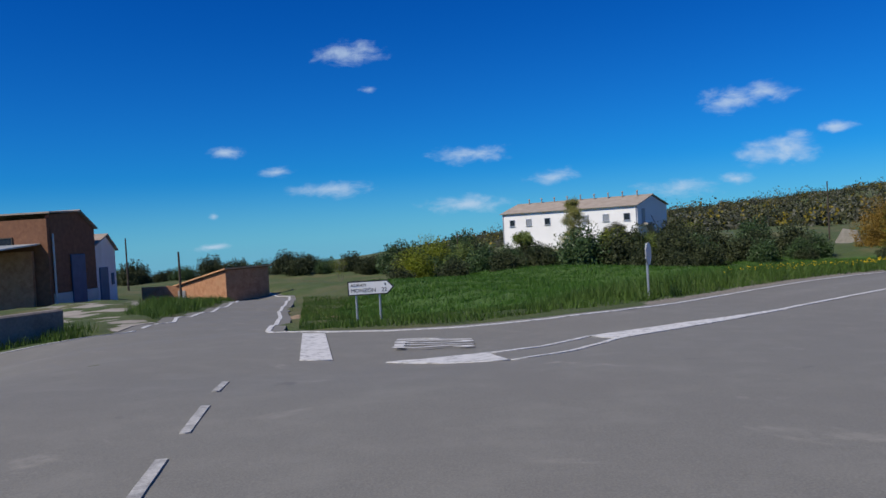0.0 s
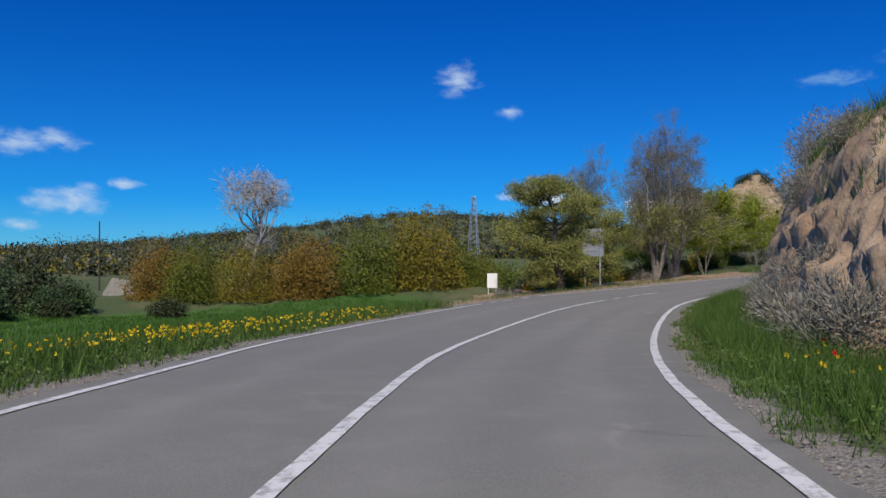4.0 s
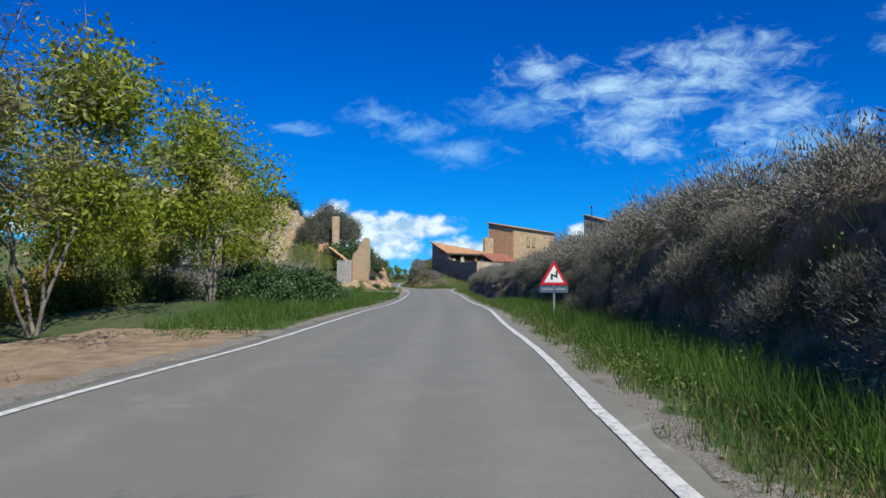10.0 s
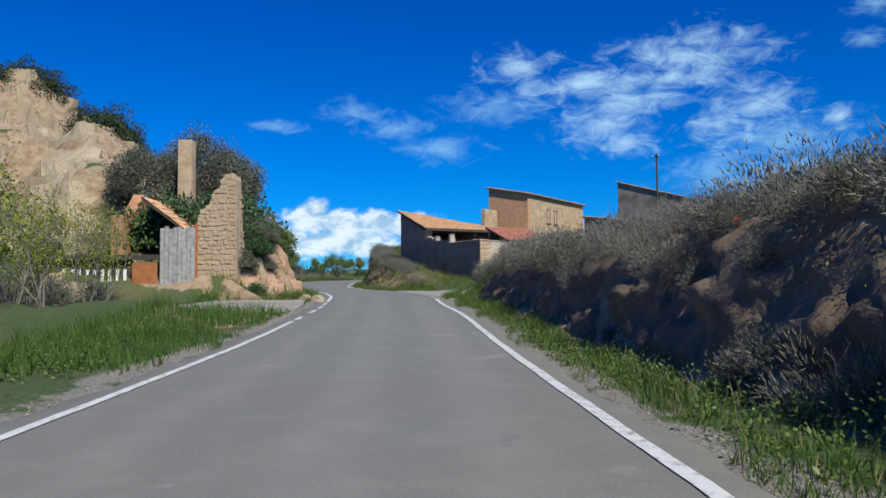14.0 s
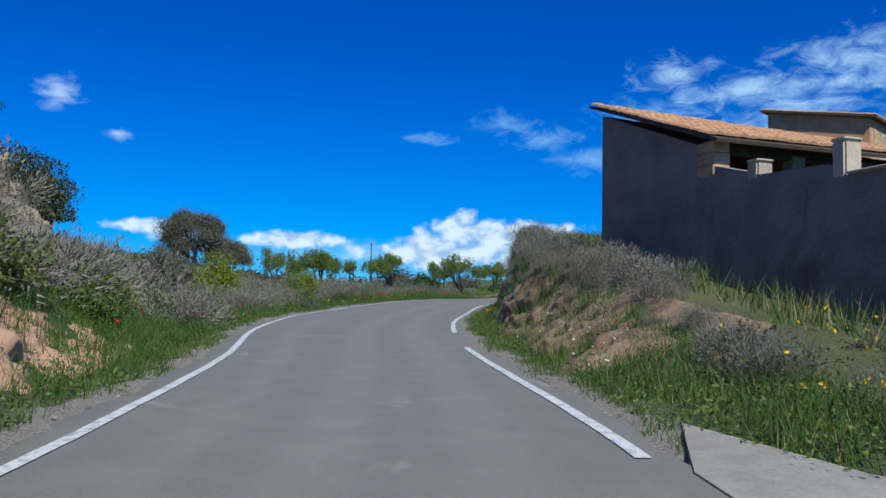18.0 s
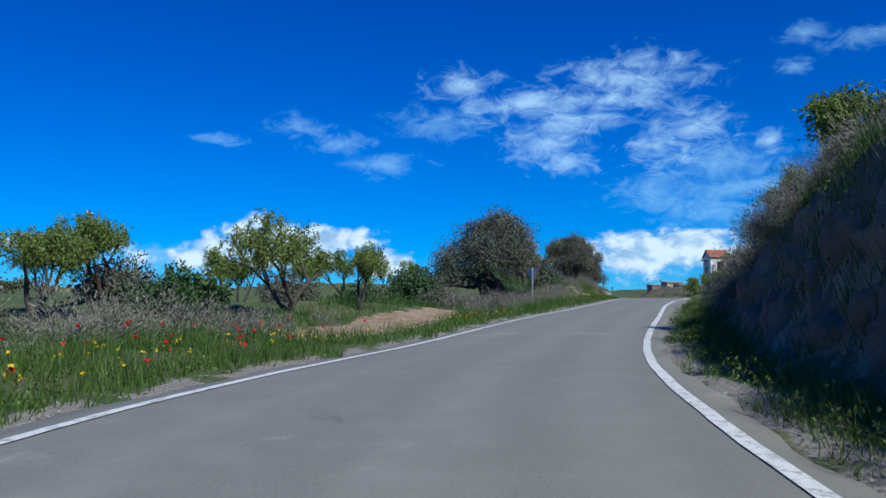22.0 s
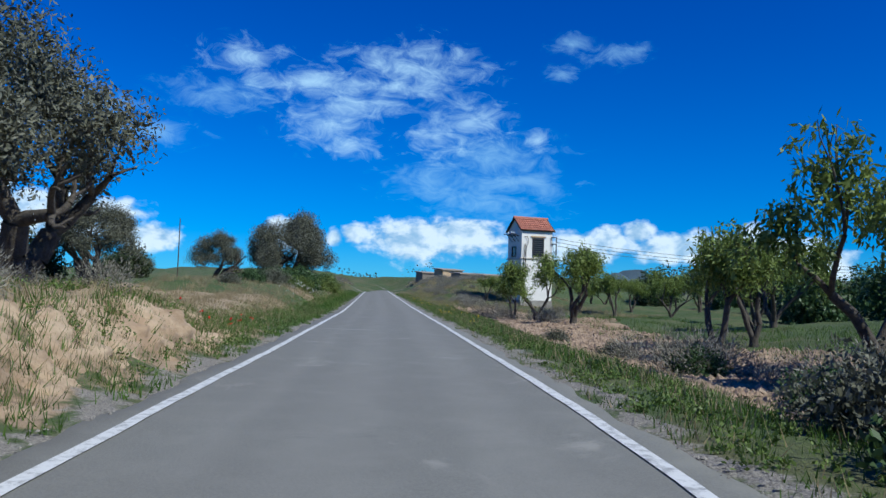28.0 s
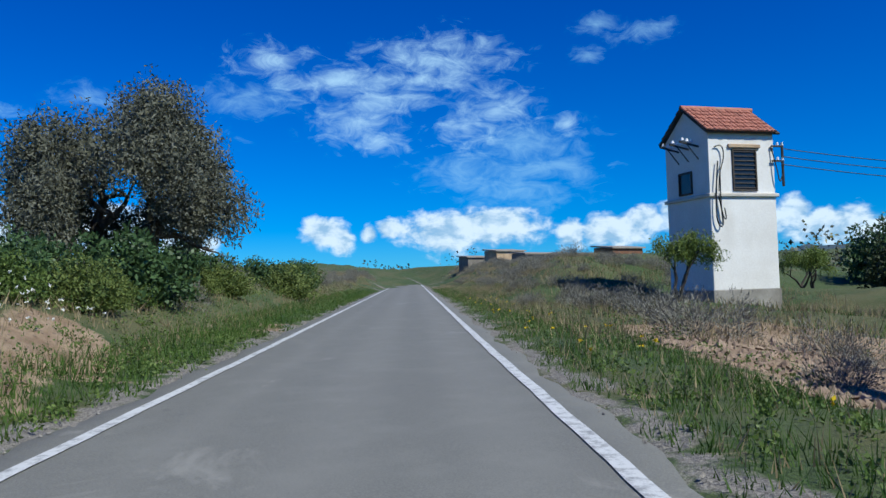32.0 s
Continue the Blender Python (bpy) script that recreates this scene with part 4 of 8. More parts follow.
# ---- transformer tower ----
def make_tower():
    w, h0, h1 = 3.3, 7.85, 9.05
    th = empty("transformer_tower", pose(332.25, 4.6, 4.3, 0, 0, -90), "tall white rendered transformer tower with red tile roof", "tower")
    # u runs along the lit face, v into the tower
    part("plinth", box(bmesh.new(), (w + 0.1, w + 0.1, 1.0), pose(w / 2, w / 2, 0.5), 0.02), M_CONCRETE, th, "stained concrete plinth")
    part("shaft", box(bmesh.new(), (w, w, 4.0), pose(w / 2, w / 2, 3.0), 0.02), M_WHITE, th)
    part("ledge", box(bmesh.new(), (w + 0.22, w + 0.22, 0.16), pose(w / 2, w / 2, 5.06), 0.03), M_PALE, th, "weathered stone ledge")
    bm = bmesh.new()
    prism(bm, [(0, 5.14), (w, 5.14), (w, h0), (w / 2, h1), (0, h0)], w - 0.03, Matrix.Translation((0, w, 0)) @ Matrix(((0, 1, 0, 0), (-1, 0, 0, 0), (0, 0, 1, 0), (0, 0, 0, 1))))
    part("upper_shaft", bm, M_WHITE, th)
    sl = math.atan2(h1 - h0, w / 2)
    ln = (w / 2 + 0.22) / math.cos(sl)
    tile_roof(th, (-0.2, w / 2, h1 + 0.08), (1, 0, 0), (0, -math.cos(sl), -math.sin(sl)), w + 0.4, ln, M_TILE_RED, near=110)
    tile_roof(th, (-0.2, w / 2, h1 + 0.08), (1, 0, 0), (0, math.cos(sl), -math.sin(sl)), w + 0.4, ln, M_TILE_RED, near=0)
    part("ridge", cyl(bmesh.new(), 0.12, 0.12, w + 0.4, pose(-0.2, w / 2, h1 + 0.1, 0, 90, 0), 10), M_TILE_RED, th)
    window(th, 1.15, 1.75, pose(1.75, -0.01, 6.15), M_DARKWOOD, M_GLASSDARK, 9, False, "louvre_window", "dark timber louvre window")
    part("lintel", box(bmesh.new(), (1.6, 0.12, 0.16), pose(1.75, -0.04, 7.18), 0.02), M_STONE, th)
    window(th, 0.95, 0.95, pose(-0.01, 1.75, 5.75, 0, 0, -90), M_DARKWOOD, M_GLASSDARK, 0, False, "side_window")
    # insulators and brackets of the side face
    for k in range(3):
        y = 0.7 + k * 0.75
        arm = part("bracket", box(bmesh.new(), (1.0, 0.07, 0.07), pose(-0.45, y, 7.35, 0, 12, 0)), M_IRON, th)
        for q in range(3):
            part("insulator", cyl(bmesh.new(), 0.085, 0.04, 0.13, pose(-0.35 - 0.22 * q, y, 7.42 + 0.04 * q), 10), M_PORCELAIN, arm, "white porcelain insulator")
        part("stay", cyl(bmesh.new(), 0.025, 0.025, 1.0, pose(-0.02, y, 6.7, 0, -40, 0), 6), M_IRON, arm)
    for z in (6.55, 7.2):
        arm = part("bracket", box(bmesh.new(), (0.6, 0.07, 0.07), pose(w + 0.1, -0.1, z)), M_IRON, th)
        for q in range(2):
            part("insulator", cyl(bmesh.new(), 0.06, 0.04, 0.14, pose(w + 0.1 + 0.25 * q, -0.1, z + 0.04), 8), M_PORCELAIN, arm)
    part("cable_rack", box(bmesh.new(), (0.08, 0.08, 1.9), pose(w + 0.35, -0.1, 6.4)), M_IRON, th)

    def hanging(name, pts, r):
        cu = bpy.data.curves.new(name, "CURVE")
        cu.dimensions, cu.bevel_depth, cu.bevel_resolution = "3D", r, 2
        sp = cu.splines.new("NURBS")
        sp.points.add(len(pts) - 1)
        for p, q in zip(sp.points, pts):
            p.co = (*q, 1)
        sp.use_endpoint_u, sp.order_u = True, 3
        cu.materials.append(M_SIGNBLACK)
        ob = new(name, cu)
        ob.parent = th
        return ob

    hanging("cable", [(0.25, -0.06, 7.1), (0.55, -0.14, 7.3), (0.7, -0.12, 6.7), (0.4, -0.08, 5.9), (0.35, -0.14, 5.2)], 0.025)
    hanging("cable", [(0.35, -0.12, 6.5), (0.2, -0.16, 5.4), (0.15, -0.14, 4.0), (0.4, -0.16, 3.6), (0.55, -0.12, 4.0), (0.35, -0.1, 5.0)], 0.03)
    hanging("cable", [(0.45, -0.12, 6.2), (0.4, -0.16, 5.0), (0.45, -0.14, 4.2), (0.7, -0.14, 3.9), (0.6, -0.12, 4.5)], 0.025)
    hanging("cable", [(w - 0.2, -0.05, 7.2), (w - 0.05, -0.2, 6.3), (w + 0.1, -0.2, 5.4), (w + 0.3, -0.12, 6.0)], 0.025)
    for k in range(3):
        hanging("wire", [(w + 0.4, -0.1, 7.1 - 0.35 * k), (w + 14, -2, 5.2 - 0.35 * k), (w + 42, -6, 5.6 - 0.3 * k)], 0.02)


make_tower()


# ---- old farmhouse group ----
D0, N0 = Vector((0.853, 0.52, 0)), Vector((0.52, -0.853, 0))
TURN0 = math.degrees(math.atan2(D0.y, D0.x))


def house_pose(k, j=0.0, z=0.0):
    p = Vector((171.2, 39.2, z)) + D0 * k + N0 * j
    return Matrix(((D0.x, -N0.x, 0, p.x), (D0.y, -N0.y, 0, p.y), (0, 0, 1, p.z), (0, 0, 0, 1)))


def corner_pose(x, y, z, ux=0.53, uy=0.848):
    return Matrix(((ux, -uy, 0, x), (uy, ux, 0, y), (0, 0, 1, z), (0, 0, 0, 1)))


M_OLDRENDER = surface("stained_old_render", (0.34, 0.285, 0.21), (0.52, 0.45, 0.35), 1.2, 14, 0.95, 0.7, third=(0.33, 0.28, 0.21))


ENDWARD = Matrix(((0, 1, 0, 0.01), (-1, 0, 0, 0), (0, 0, 1, 0), (0, 0, 0, 1)))  # u along the end wall, v into the yard


def make_yard_wall():
    th = empty("yard_wall", house_pose(0, 0, 0.9), "rough rendered yard wall with sandstone corner", "wall")
    # side along the road, in shade; its render colour is darkened for that shade
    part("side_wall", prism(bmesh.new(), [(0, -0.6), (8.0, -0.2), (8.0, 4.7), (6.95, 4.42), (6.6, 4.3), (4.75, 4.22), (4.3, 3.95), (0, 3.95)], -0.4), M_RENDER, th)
    for k, z0, z1 in ((4.5, 3.9, 4.62), (6.78, 4.2, 4.6)):
        pier = part("pier", box(bmesh.new(), (0.32, 0.42, z1 - z0), pose(k, -0.2, (z0 + z1) / 2), 0.04, 2), M_OLDRENDER, th, "pale rendered pier")
        part("pier_cap", box(bmesh.new(), (0.36, 0.46, 0.07), pose(k, -0.2, z1 + 0.02), 0.03, 2), M_OLDRENDER, pier)
    # lit end wall, stone below and render above, lower beside the open bay
    front = part("front_wall", prism(bmesh.new(), [(0.02, -0.6), (5.9, -0.6), (5.9, 3.12), (4.2, 3.22), (4.2, 3.72), (0.02, 3.95)], 0.4, ENDWARD), M_MORTAR, th)
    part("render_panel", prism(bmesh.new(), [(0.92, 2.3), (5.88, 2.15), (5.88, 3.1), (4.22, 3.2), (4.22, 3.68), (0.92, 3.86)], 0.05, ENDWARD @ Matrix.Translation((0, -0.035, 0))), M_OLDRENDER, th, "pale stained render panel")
    stones(front, 5.9, 4.5, ENDWARD @ Matrix.Translation((0, -0.01, -0.5)), M_STONE, (0.40, 0.23), 0.12, lambda u, z: u > 0.92 and z > 2.7, 300, 5)
    sl = math.atan2(0.23, 4.2)
    part("coping", box(bmesh.new(), (4.3, 0.55, 0.09), ENDWARD @ pose(2.1, 0.2, 3.88, 0, math.degrees(sl), 0), 0.02), M_ROOFGREY, th, "dark stained coping")
    part("side_coping", box(bmesh.new(), (4.3, 0.52, 0.07), pose(2.12, -0.2, 3.98), 0.02), M_ROOFGREY, th)
    part("low_coping", box(bmesh.new(), (1.68, 0.5, 0.07), ENDWARD @ pose(5.06, 0.2, 3.2, 0, 3.5, 0), 0.02), M_OLDRENDER, th)
    part("drain_stain", box(bmesh.new(), (0.16, 0.06, 0.62), ENDWARD @ pose(4.1, -0.06, 3.3), 0.02), M_DARKWOOD, th, "dark iron drain spout")
    part("gate_pier", prism(bmesh.new(), [(5.9, -0.6), (6.6, -0.6), (6.6, 4.3), (6.25, 4.5), (5.9, 4.1)], 0.5, ENDWARD), M_REDWALL, th, "orange earth pier beside the doorway")
    part("doorway", box(bmesh.new(), (0.75, 0.12, 3.0), ENDWARD @ pose(7.0, 0.35, 0.9), 0.01), M_DARKWOOD, th, "dark narrow timber door")
    part("door_lintel", box(bmesh.new(), (1.1, 0.4, 0.3), ENDWARD @ pose(7.05, 0.25, 2.5), 0.02), M_STONE, th)


make_yard_wall()


def make_rubble_wall():
    th = empty("rubble_wall", house_pose(0, 7.45, 0.9), "rough rubble stone wall beside the driveway", "wall")
    core = part("core", prism(bmesh.new(), [(0, -0.8), (11, -0.2), (11, 3.1), (6, 3.35), (0, 3.5)], 0.5, ENDWARD @ Matrix.Translation((0, 0.2, 0))), M_MORTAR, th)
    stones(core, 11, 4.0, ENDWARD @ Matrix.Translation((0, 0.19, -0.6)), M_STONE, (0.34, 0.2), 0.1, lambda u, z: z > 4.05 - 0.04 * u, 280, 15, 0.05)


make_rubble_wall()


def make_tiled_house():
    th = empty("tiled_farmhouse", house_pose(8.0, 0, 2.6), "old farmhouse with sloping clay tile roof and rendered gable", "house")
    part("gable_wall", prism(bmesh.new(), [(0, -1.4), (5.0, -0.6), (5.0, 5.25), (0.62, 3.6), (0.62, 2.8), (0, 2.8)], -0.4), M_RENDER, th, "stained render gable wall with shade in its dark colour")
    for k in range(3):
        part("quoin", box(bmesh.new(), (0.6 + 0.03 * (k % 2), 0.46, 0.27), pose(0.31, -0.2, 2.93 + 0.275 * k), 0.03), M_STONE, th, "pale sandstone quoin block")
    # the rear wall runs askew, so the roof narrows to a point away from the road
    part("rear_wall", prism(bmesh.new(), [(0, -1.4), (8.2, -1.4), (8.2, 3.5), (0, 5.2)], 0.35, Matrix(((-0.561, 0.828, 0, 4.85), (-0.828, -0.561, 0, -0.4), (0, 0, 1, 0), (0, 0, 0, 1)))), M_REDWALL, th)
    part("inner_wall", box(bmesh.new(), (0.3, 4.2, 4.0), pose(2.0, -2.6, 1.0)), M_REDWALL, th, "reddish rubble inner wall")
    for k, y in enumerate((-2.5, -4.6, -6.7)):
        part("pillar", box(bmesh.new(), (0.38, 0.38, 4.6), pose(0.3, y, 1.15), 0.03), M_REDWALL if k else M_STONE, th, "rough earth pillar")
    part("eave_beam", box(bmesh.new(), (0.2, 7.4, 0.22), pose(0.25, -4.0, 3.46)), M_DARKWOOD, th)
    part("rail_beam", box(bmesh.new(), (0.1, 3.0, 0.12), pose(0.3, -2.2, 2.7)), M_DARKWOOD, th)
    sl = math.atan2(1.8, 5.0)
    ln = 5.7 / math.cos(sl)
    tile_roof(th, (5.3, 0.25, 5.35 + 0.3 * math.tan(sl) + 0.16), (0, -1, 0), (-math.cos(sl), 0, -math.sin(sl)), 8.4, ln, M_TILE, near=300, cut=lambda u, v: v < 0.66 * u - 0.2)


make_tiled_house()


def make_brick_house():
    # lighter version of the red wall; sunlight on this side is in the colour
    earth = surface("orange_earth_wall", (0.44, 0.22, 0.11), (0.62, 0.36, 0.20), 2.0, 14, 0.92, 0.8, third=(0.50, 0.28, 0.16))
    th = empty("stone_farmhouse", corner_pose(201.2, 33.5, 4.0), "tall reddish stone farmhouse with two small windows", "house")
    w, l = 5.0, 15.0
    part("side_wall", prism(bmesh.new(), [(0, -1), (w, -1), (w, 8.9), (0, 7.9)], -0.45), earth, th, "orange earth and rubble side wall, sunlight in its colour")
    front = part("front_wall", box(bmesh.new(), (0.45, l - 0.45, 8.9), pose(0.225, -l / 2 - 0.225, 3.45)), M_STONE, th)
    part("rear_wall", box(bmesh.new(), (0.45, l - 0.45, 9.9), pose(w - 0.225, -l / 2 - 0.225, 3.95)), M_REDWALL, th)
    part("end_wall", prism(bmesh.new(), [(0.45, -1), (w - 0.45, -1), (w - 0.45, 8.8), (0.45, 7.95)], -0.45, Matrix.Translation((0, -l + 0.45, 0))), M_REDWALL, th)
    side = Matrix(((0, 1, 0, 0), (-1, 0, 0, -0.46), (0, 0, 1, 3.4), (0, 0, 0, 1)))
    stones(front, l - 0.5, 4.5, side, M_STONE, (0.5, 0.28), 0.06, lambda u, z: (4.2 < u < 5.1 or 6.1 < u < 6.9) and 1.5 < z < 3.3, 180, 9, 0.02)
    for u, ww in ((4.65, 0.8), (6.5, 0.7)):
        window(th, ww, 1.6, pose(0.0, -0.46 - u, 5.8, 0, 0, -90), M_DARKWOOD, M_GLASSDARK, 0, True, "window", "dark unglazed window opening")
    sl = math.atan2(1.0, w)
    tile_roof(th, (w + 0.3, 0.3, 9.0 + 0.06), (0, -1, 0), (-math.cos(sl), 0, -math.sin(sl)), l + 0.6, (w + 0.65) / math.cos(sl), M_TILE, near=90)
    part("stub_wall", box(bmesh.new(), (0.5, 2.6, 6.6), pose(3.2, 3.0, 2.8), 0.03), M_STONE, th, "broken sandstone wall end")


make_brick_house()


def make_lean_to():
    th = empty("lean_to_shed", house_pose(0.45, 3.0, 0.85), "low lean-to shed with bright red tile roof", "shed")
    part("end_wall", prism(bmesh.new(), [(0, -0.6), (2.9, -0.6), (2.9, 5.0), (0, 3.95)], -0.3, Matrix.Translation((0.1, -3.4, 0))), M_REDWALL, th, "orange earth end wall")
    part("rear_wall", box(bmesh.new(), (0.3, 3.4, 5.2), pose(2.85, -1.6, 2.3)), M_REDWALL, th)
    part("bay_back", box(bmesh.new(), (0.1, 1.9, 2.2), pose(1.3, -2.2, 2.9)), M_GLASSDARK, th, "dark open bay")
    part("post", box(bmesh.new(), (0.26, 0.26, 1.4), pose(0.2, -2.95, 3.3), 0.02), M_STONE, th)
    part("beam", box(bmesh.new(), (0.2, 3.5, 0.2), pose(0.15, -1.65, 3.85)), M_DARKWOOD, th)
    for k in range(3):
        part("rafter", box(bmesh.new(), (0.9, 0.1, 0.1), pose(0.2, -1.0 - 0.9 * k, 3.98, 0, -20, 0)), M_WOOD, th)
    sl = math.atan2(1.1, 2.9)
    tile_roof(th, (3.05, 0.35, 5.28), (0, -1, 0), (-math.cos(sl), 0, -math.sin(sl)), 4.0, 3.35 / math.cos(sl), M_TILE_RED, near=180)


make_lean_to()


def make_plain_house(name, m, w, l, h0, h1, wall, roofmat, label):
    """A house with one roof slope: low side at u = 0, high side at u = w."""
    th = empty(name, m, label, "house")
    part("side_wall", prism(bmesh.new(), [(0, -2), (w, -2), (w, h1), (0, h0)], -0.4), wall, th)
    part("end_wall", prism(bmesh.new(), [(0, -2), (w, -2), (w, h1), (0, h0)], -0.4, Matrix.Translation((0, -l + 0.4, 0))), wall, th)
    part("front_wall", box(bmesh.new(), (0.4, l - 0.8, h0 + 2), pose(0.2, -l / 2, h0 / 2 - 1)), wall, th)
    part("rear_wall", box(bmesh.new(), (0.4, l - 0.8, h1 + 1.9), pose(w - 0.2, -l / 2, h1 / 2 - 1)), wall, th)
    sl = math.atan2(h1 - h0, w)
    tile_roof(th, (w + 0.25, 0.25, h1 + 0.12), (0, -1, 0), (-math.cos(sl), 0, -math.sin(sl)), l + 0.5, (w + 0.5) / math.cos(sl), roofmat, near=0)
    return th


make_plain_house("rear_house", corner_pose(224.2, 10.2, 5.0), 9.5, 8, 9.2, 12.0, M_RENDER, M_TILE, "grey rendered house behind the farmyard")
th = make_plain_house("low_house", corner_pose(206.4, 21.4, 3.0), 5.5, 11, 6.3, 7.0, M_RENDER, M_TILE, "low grey house with dark open bay")
window(th, 4.2, 1.7, pose(0, -3.4, 4.9, 0, 0, -90), M_DARKWOOD, M_GLASSDARK, 0, False, "open_bay")


# ---- roadside ruin ----
def make_ruin():
    th = empty("ruined_house", pose(147.45, 49.9, 0.15), "ruined sandstone house with broken wall and chimney", "ruin")
    # facade faces back along the road; y runs away from the road
    top = [(0, -0.5), (1.7, -0.5), (1.7, 4.0), (1.55, 4.5), (1.2, 4.7), (1.0, 5.3), (0.75, 5.45), (0.55, 6.0), (0.2, 6.1), (0.0, 5.8)]
    m = Matrix(((0, 1, 0, 0), (1, 0, 0, 0), (0, 0, 1, 0), (0, 0, 0, 1)))
    facade = part("facade", prism(bmesh.new(), top, 0.55, m), M_MORTAR, th)
    face = Matrix(((0, 1, 0, -0.02), (1, 0, 0, 0), (0, 0, 1, -0.4), (0, 0, 0, 1)))
    outline = lambda u, z: z - 0.4 > np.interp(u, [0, 0.2, 0.55, 0.75, 1.0, 1.2, 1.55, 1.7], [5.8, 6.1, 6.0, 5.45, 5.3, 4.7, 4.5, 4.0]) - 0.05
    stones(facade, 1.7, 6.6, face, M_STONE, (0.30, 0.2), 0.10, outline, 260, 21, 0.02, 0.045)
    # road side wall, lower and broken
    side = part("side_wall", prism(bmesh.new(), [(0.55, -0.5), (2.3, -0.5), (2.1, 0.5), (1.6, 1.2), (1.15, 2.0), (0.95, 3.6), (0.8, 5.0), (0.55, 6.0)], 0.5), M_MORTAR, th)
    stones(side, 1.8, 5.8, Matrix(((1, 0, 0, 0.5), (0, 1, 0, -0.02), (0, 0, 1, -0.4), (0, 0, 0, 1))), M_STONE, (0.33, 0.18), 0.10,
           lambda u, z: z - 0.4 > np.interp(u + 0.5, [0.5, 0.8, 0.95, 1.15, 1.6, 2.1], [6.0, 5.0, 3.6, 2.0, 1.2, 0.5]) - 0.1, 200, 22, 0.02, 0.045)
    # chimney stack behind
    part("chimney", box(bmesh.new(), (0.72, 0.72, 9.6), pose(7.5, 4.95, 4.2), 0.03), M_STONE, th, "tall slender stone chimney")
    part("chimney_wall", prism(bmesh.new(), [(0, 0), (5.6, 0), (5.6, 5.4), (4.6, 5.9), (3.4, 5.0), (2.2, 5.6), (1.2, 4.6), (0, 4.4)], 0.5, Matrix.Translation((1.0, 5.4, 0))), M_REDWALL, th, "broken reddish rubble wall")
    tile_roof(th, (0.6, 4.3, 5.1), (1, 0, 0), (0, -0.8, -0.6), 3.0, 2.6, M_TILE, near=60, name="roof_remnant")
    # board door and sheets beside the facade
    leaf = part("door", box(bmesh.new(), (0.03, 1.5, 3.3), pose(-0.02, 2.5, 2.05)), M_DARKWOOD, th, "tall grey weathered board door")
    for k in range(8):
        part("plank", box(bmesh.new(), (0.04, 0.175, 3.4 + 0.12 * math.sin(k * 2.3)), pose(-0.06, 1.85 + 0.19 * k, 2.05), 0.006), M_WOOD, leaf)
    part("jamb", box(bmesh.new(), (0.12, 0.14, 3.6), pose(0.0, 1.72, 2.1), 0.01), M_RUST, th)
    part("rusty_panel", box(bmesh.new(), (0.03, 1.1, 1.9), pose(0.0, 3.95, 1.3), 0.005), M_RUST, th, "rusty orange sheet panel")
    part("lintel_beam", box(bmesh.new(), (0.25, 5.2, 0.22), pose(0.2, 5.9, 2.5)), M_DARKWOOD, th)
    shack = part("shack_wall", box(bmesh.new(), (0.1, 4.6, 2.4), pose(0.35, 6.9, 1.2)), M_DARKWOOD, th)
    for k in range(9):
        part("slat", box(bmesh.new(), (0.05, 0.13, 1.5), pose(0.2, 4.9 + 0.33 * k, 1.25, 8 * math.sin(k * 3.1), 0, 0), 0.006), M_BRIGHT, shack)


make_ruin()


def make_shed():
    th = empty("small_shed", pose(146.4, 64.6, 3.6), "small earth walled shed with blue grey sheet roof", "shed")
    part("front_wall", box(bmesh.new(), (0.3, 1.2, 3.4), pose(0.15, 0.6, 1.4)), M_MORTAR, th)
    part("side_wall", box(bmesh.new(), (4.0, 0.3, 3.4), pose(2.0, 0.15, 1.4)), M_MORTAR, th)
    back = part("opening", box(bmesh.new(), (0.2, 4.0, 3.2), pose(1.2, 3.2, 1.3)), M_GLASSDARK, th)
    gate = part("board_gate", box(bmesh.new(), (0.05, 3.6, 1.5), pose(0.2, 3.0, 0.5)), M_DARKWOOD, th)
    for k in range(12):
        part("plank", box(bmesh.new(), (0.04, 0.26, 1.6), pose(0.14, 1.35 + 0.3 * k, 0.55), 0.005), M_WOOD, gate)
    bm = bmesh.new()
    n = 34
    rows = []
    for x, z in ((-0.6, 3.25), (4.6, 4.3)):
        rows.append([bm.verts.new((x, -0.5 + 6.6 * k / n, z + 0.04 * (k % 2))) for k in range(n + 1)])
    for k in range(n):
        bm.faces.new((rows[0][k], rows[1][k], rows[1][k + 1], rows[0][k + 1]))
    bmesh.ops.solidify(bm, geom=bm.faces[:], thickness=0.03)
    part("sheet_roof", bm, M_TIN, th, "corrugated blue grey sheet roof")


make_shed()


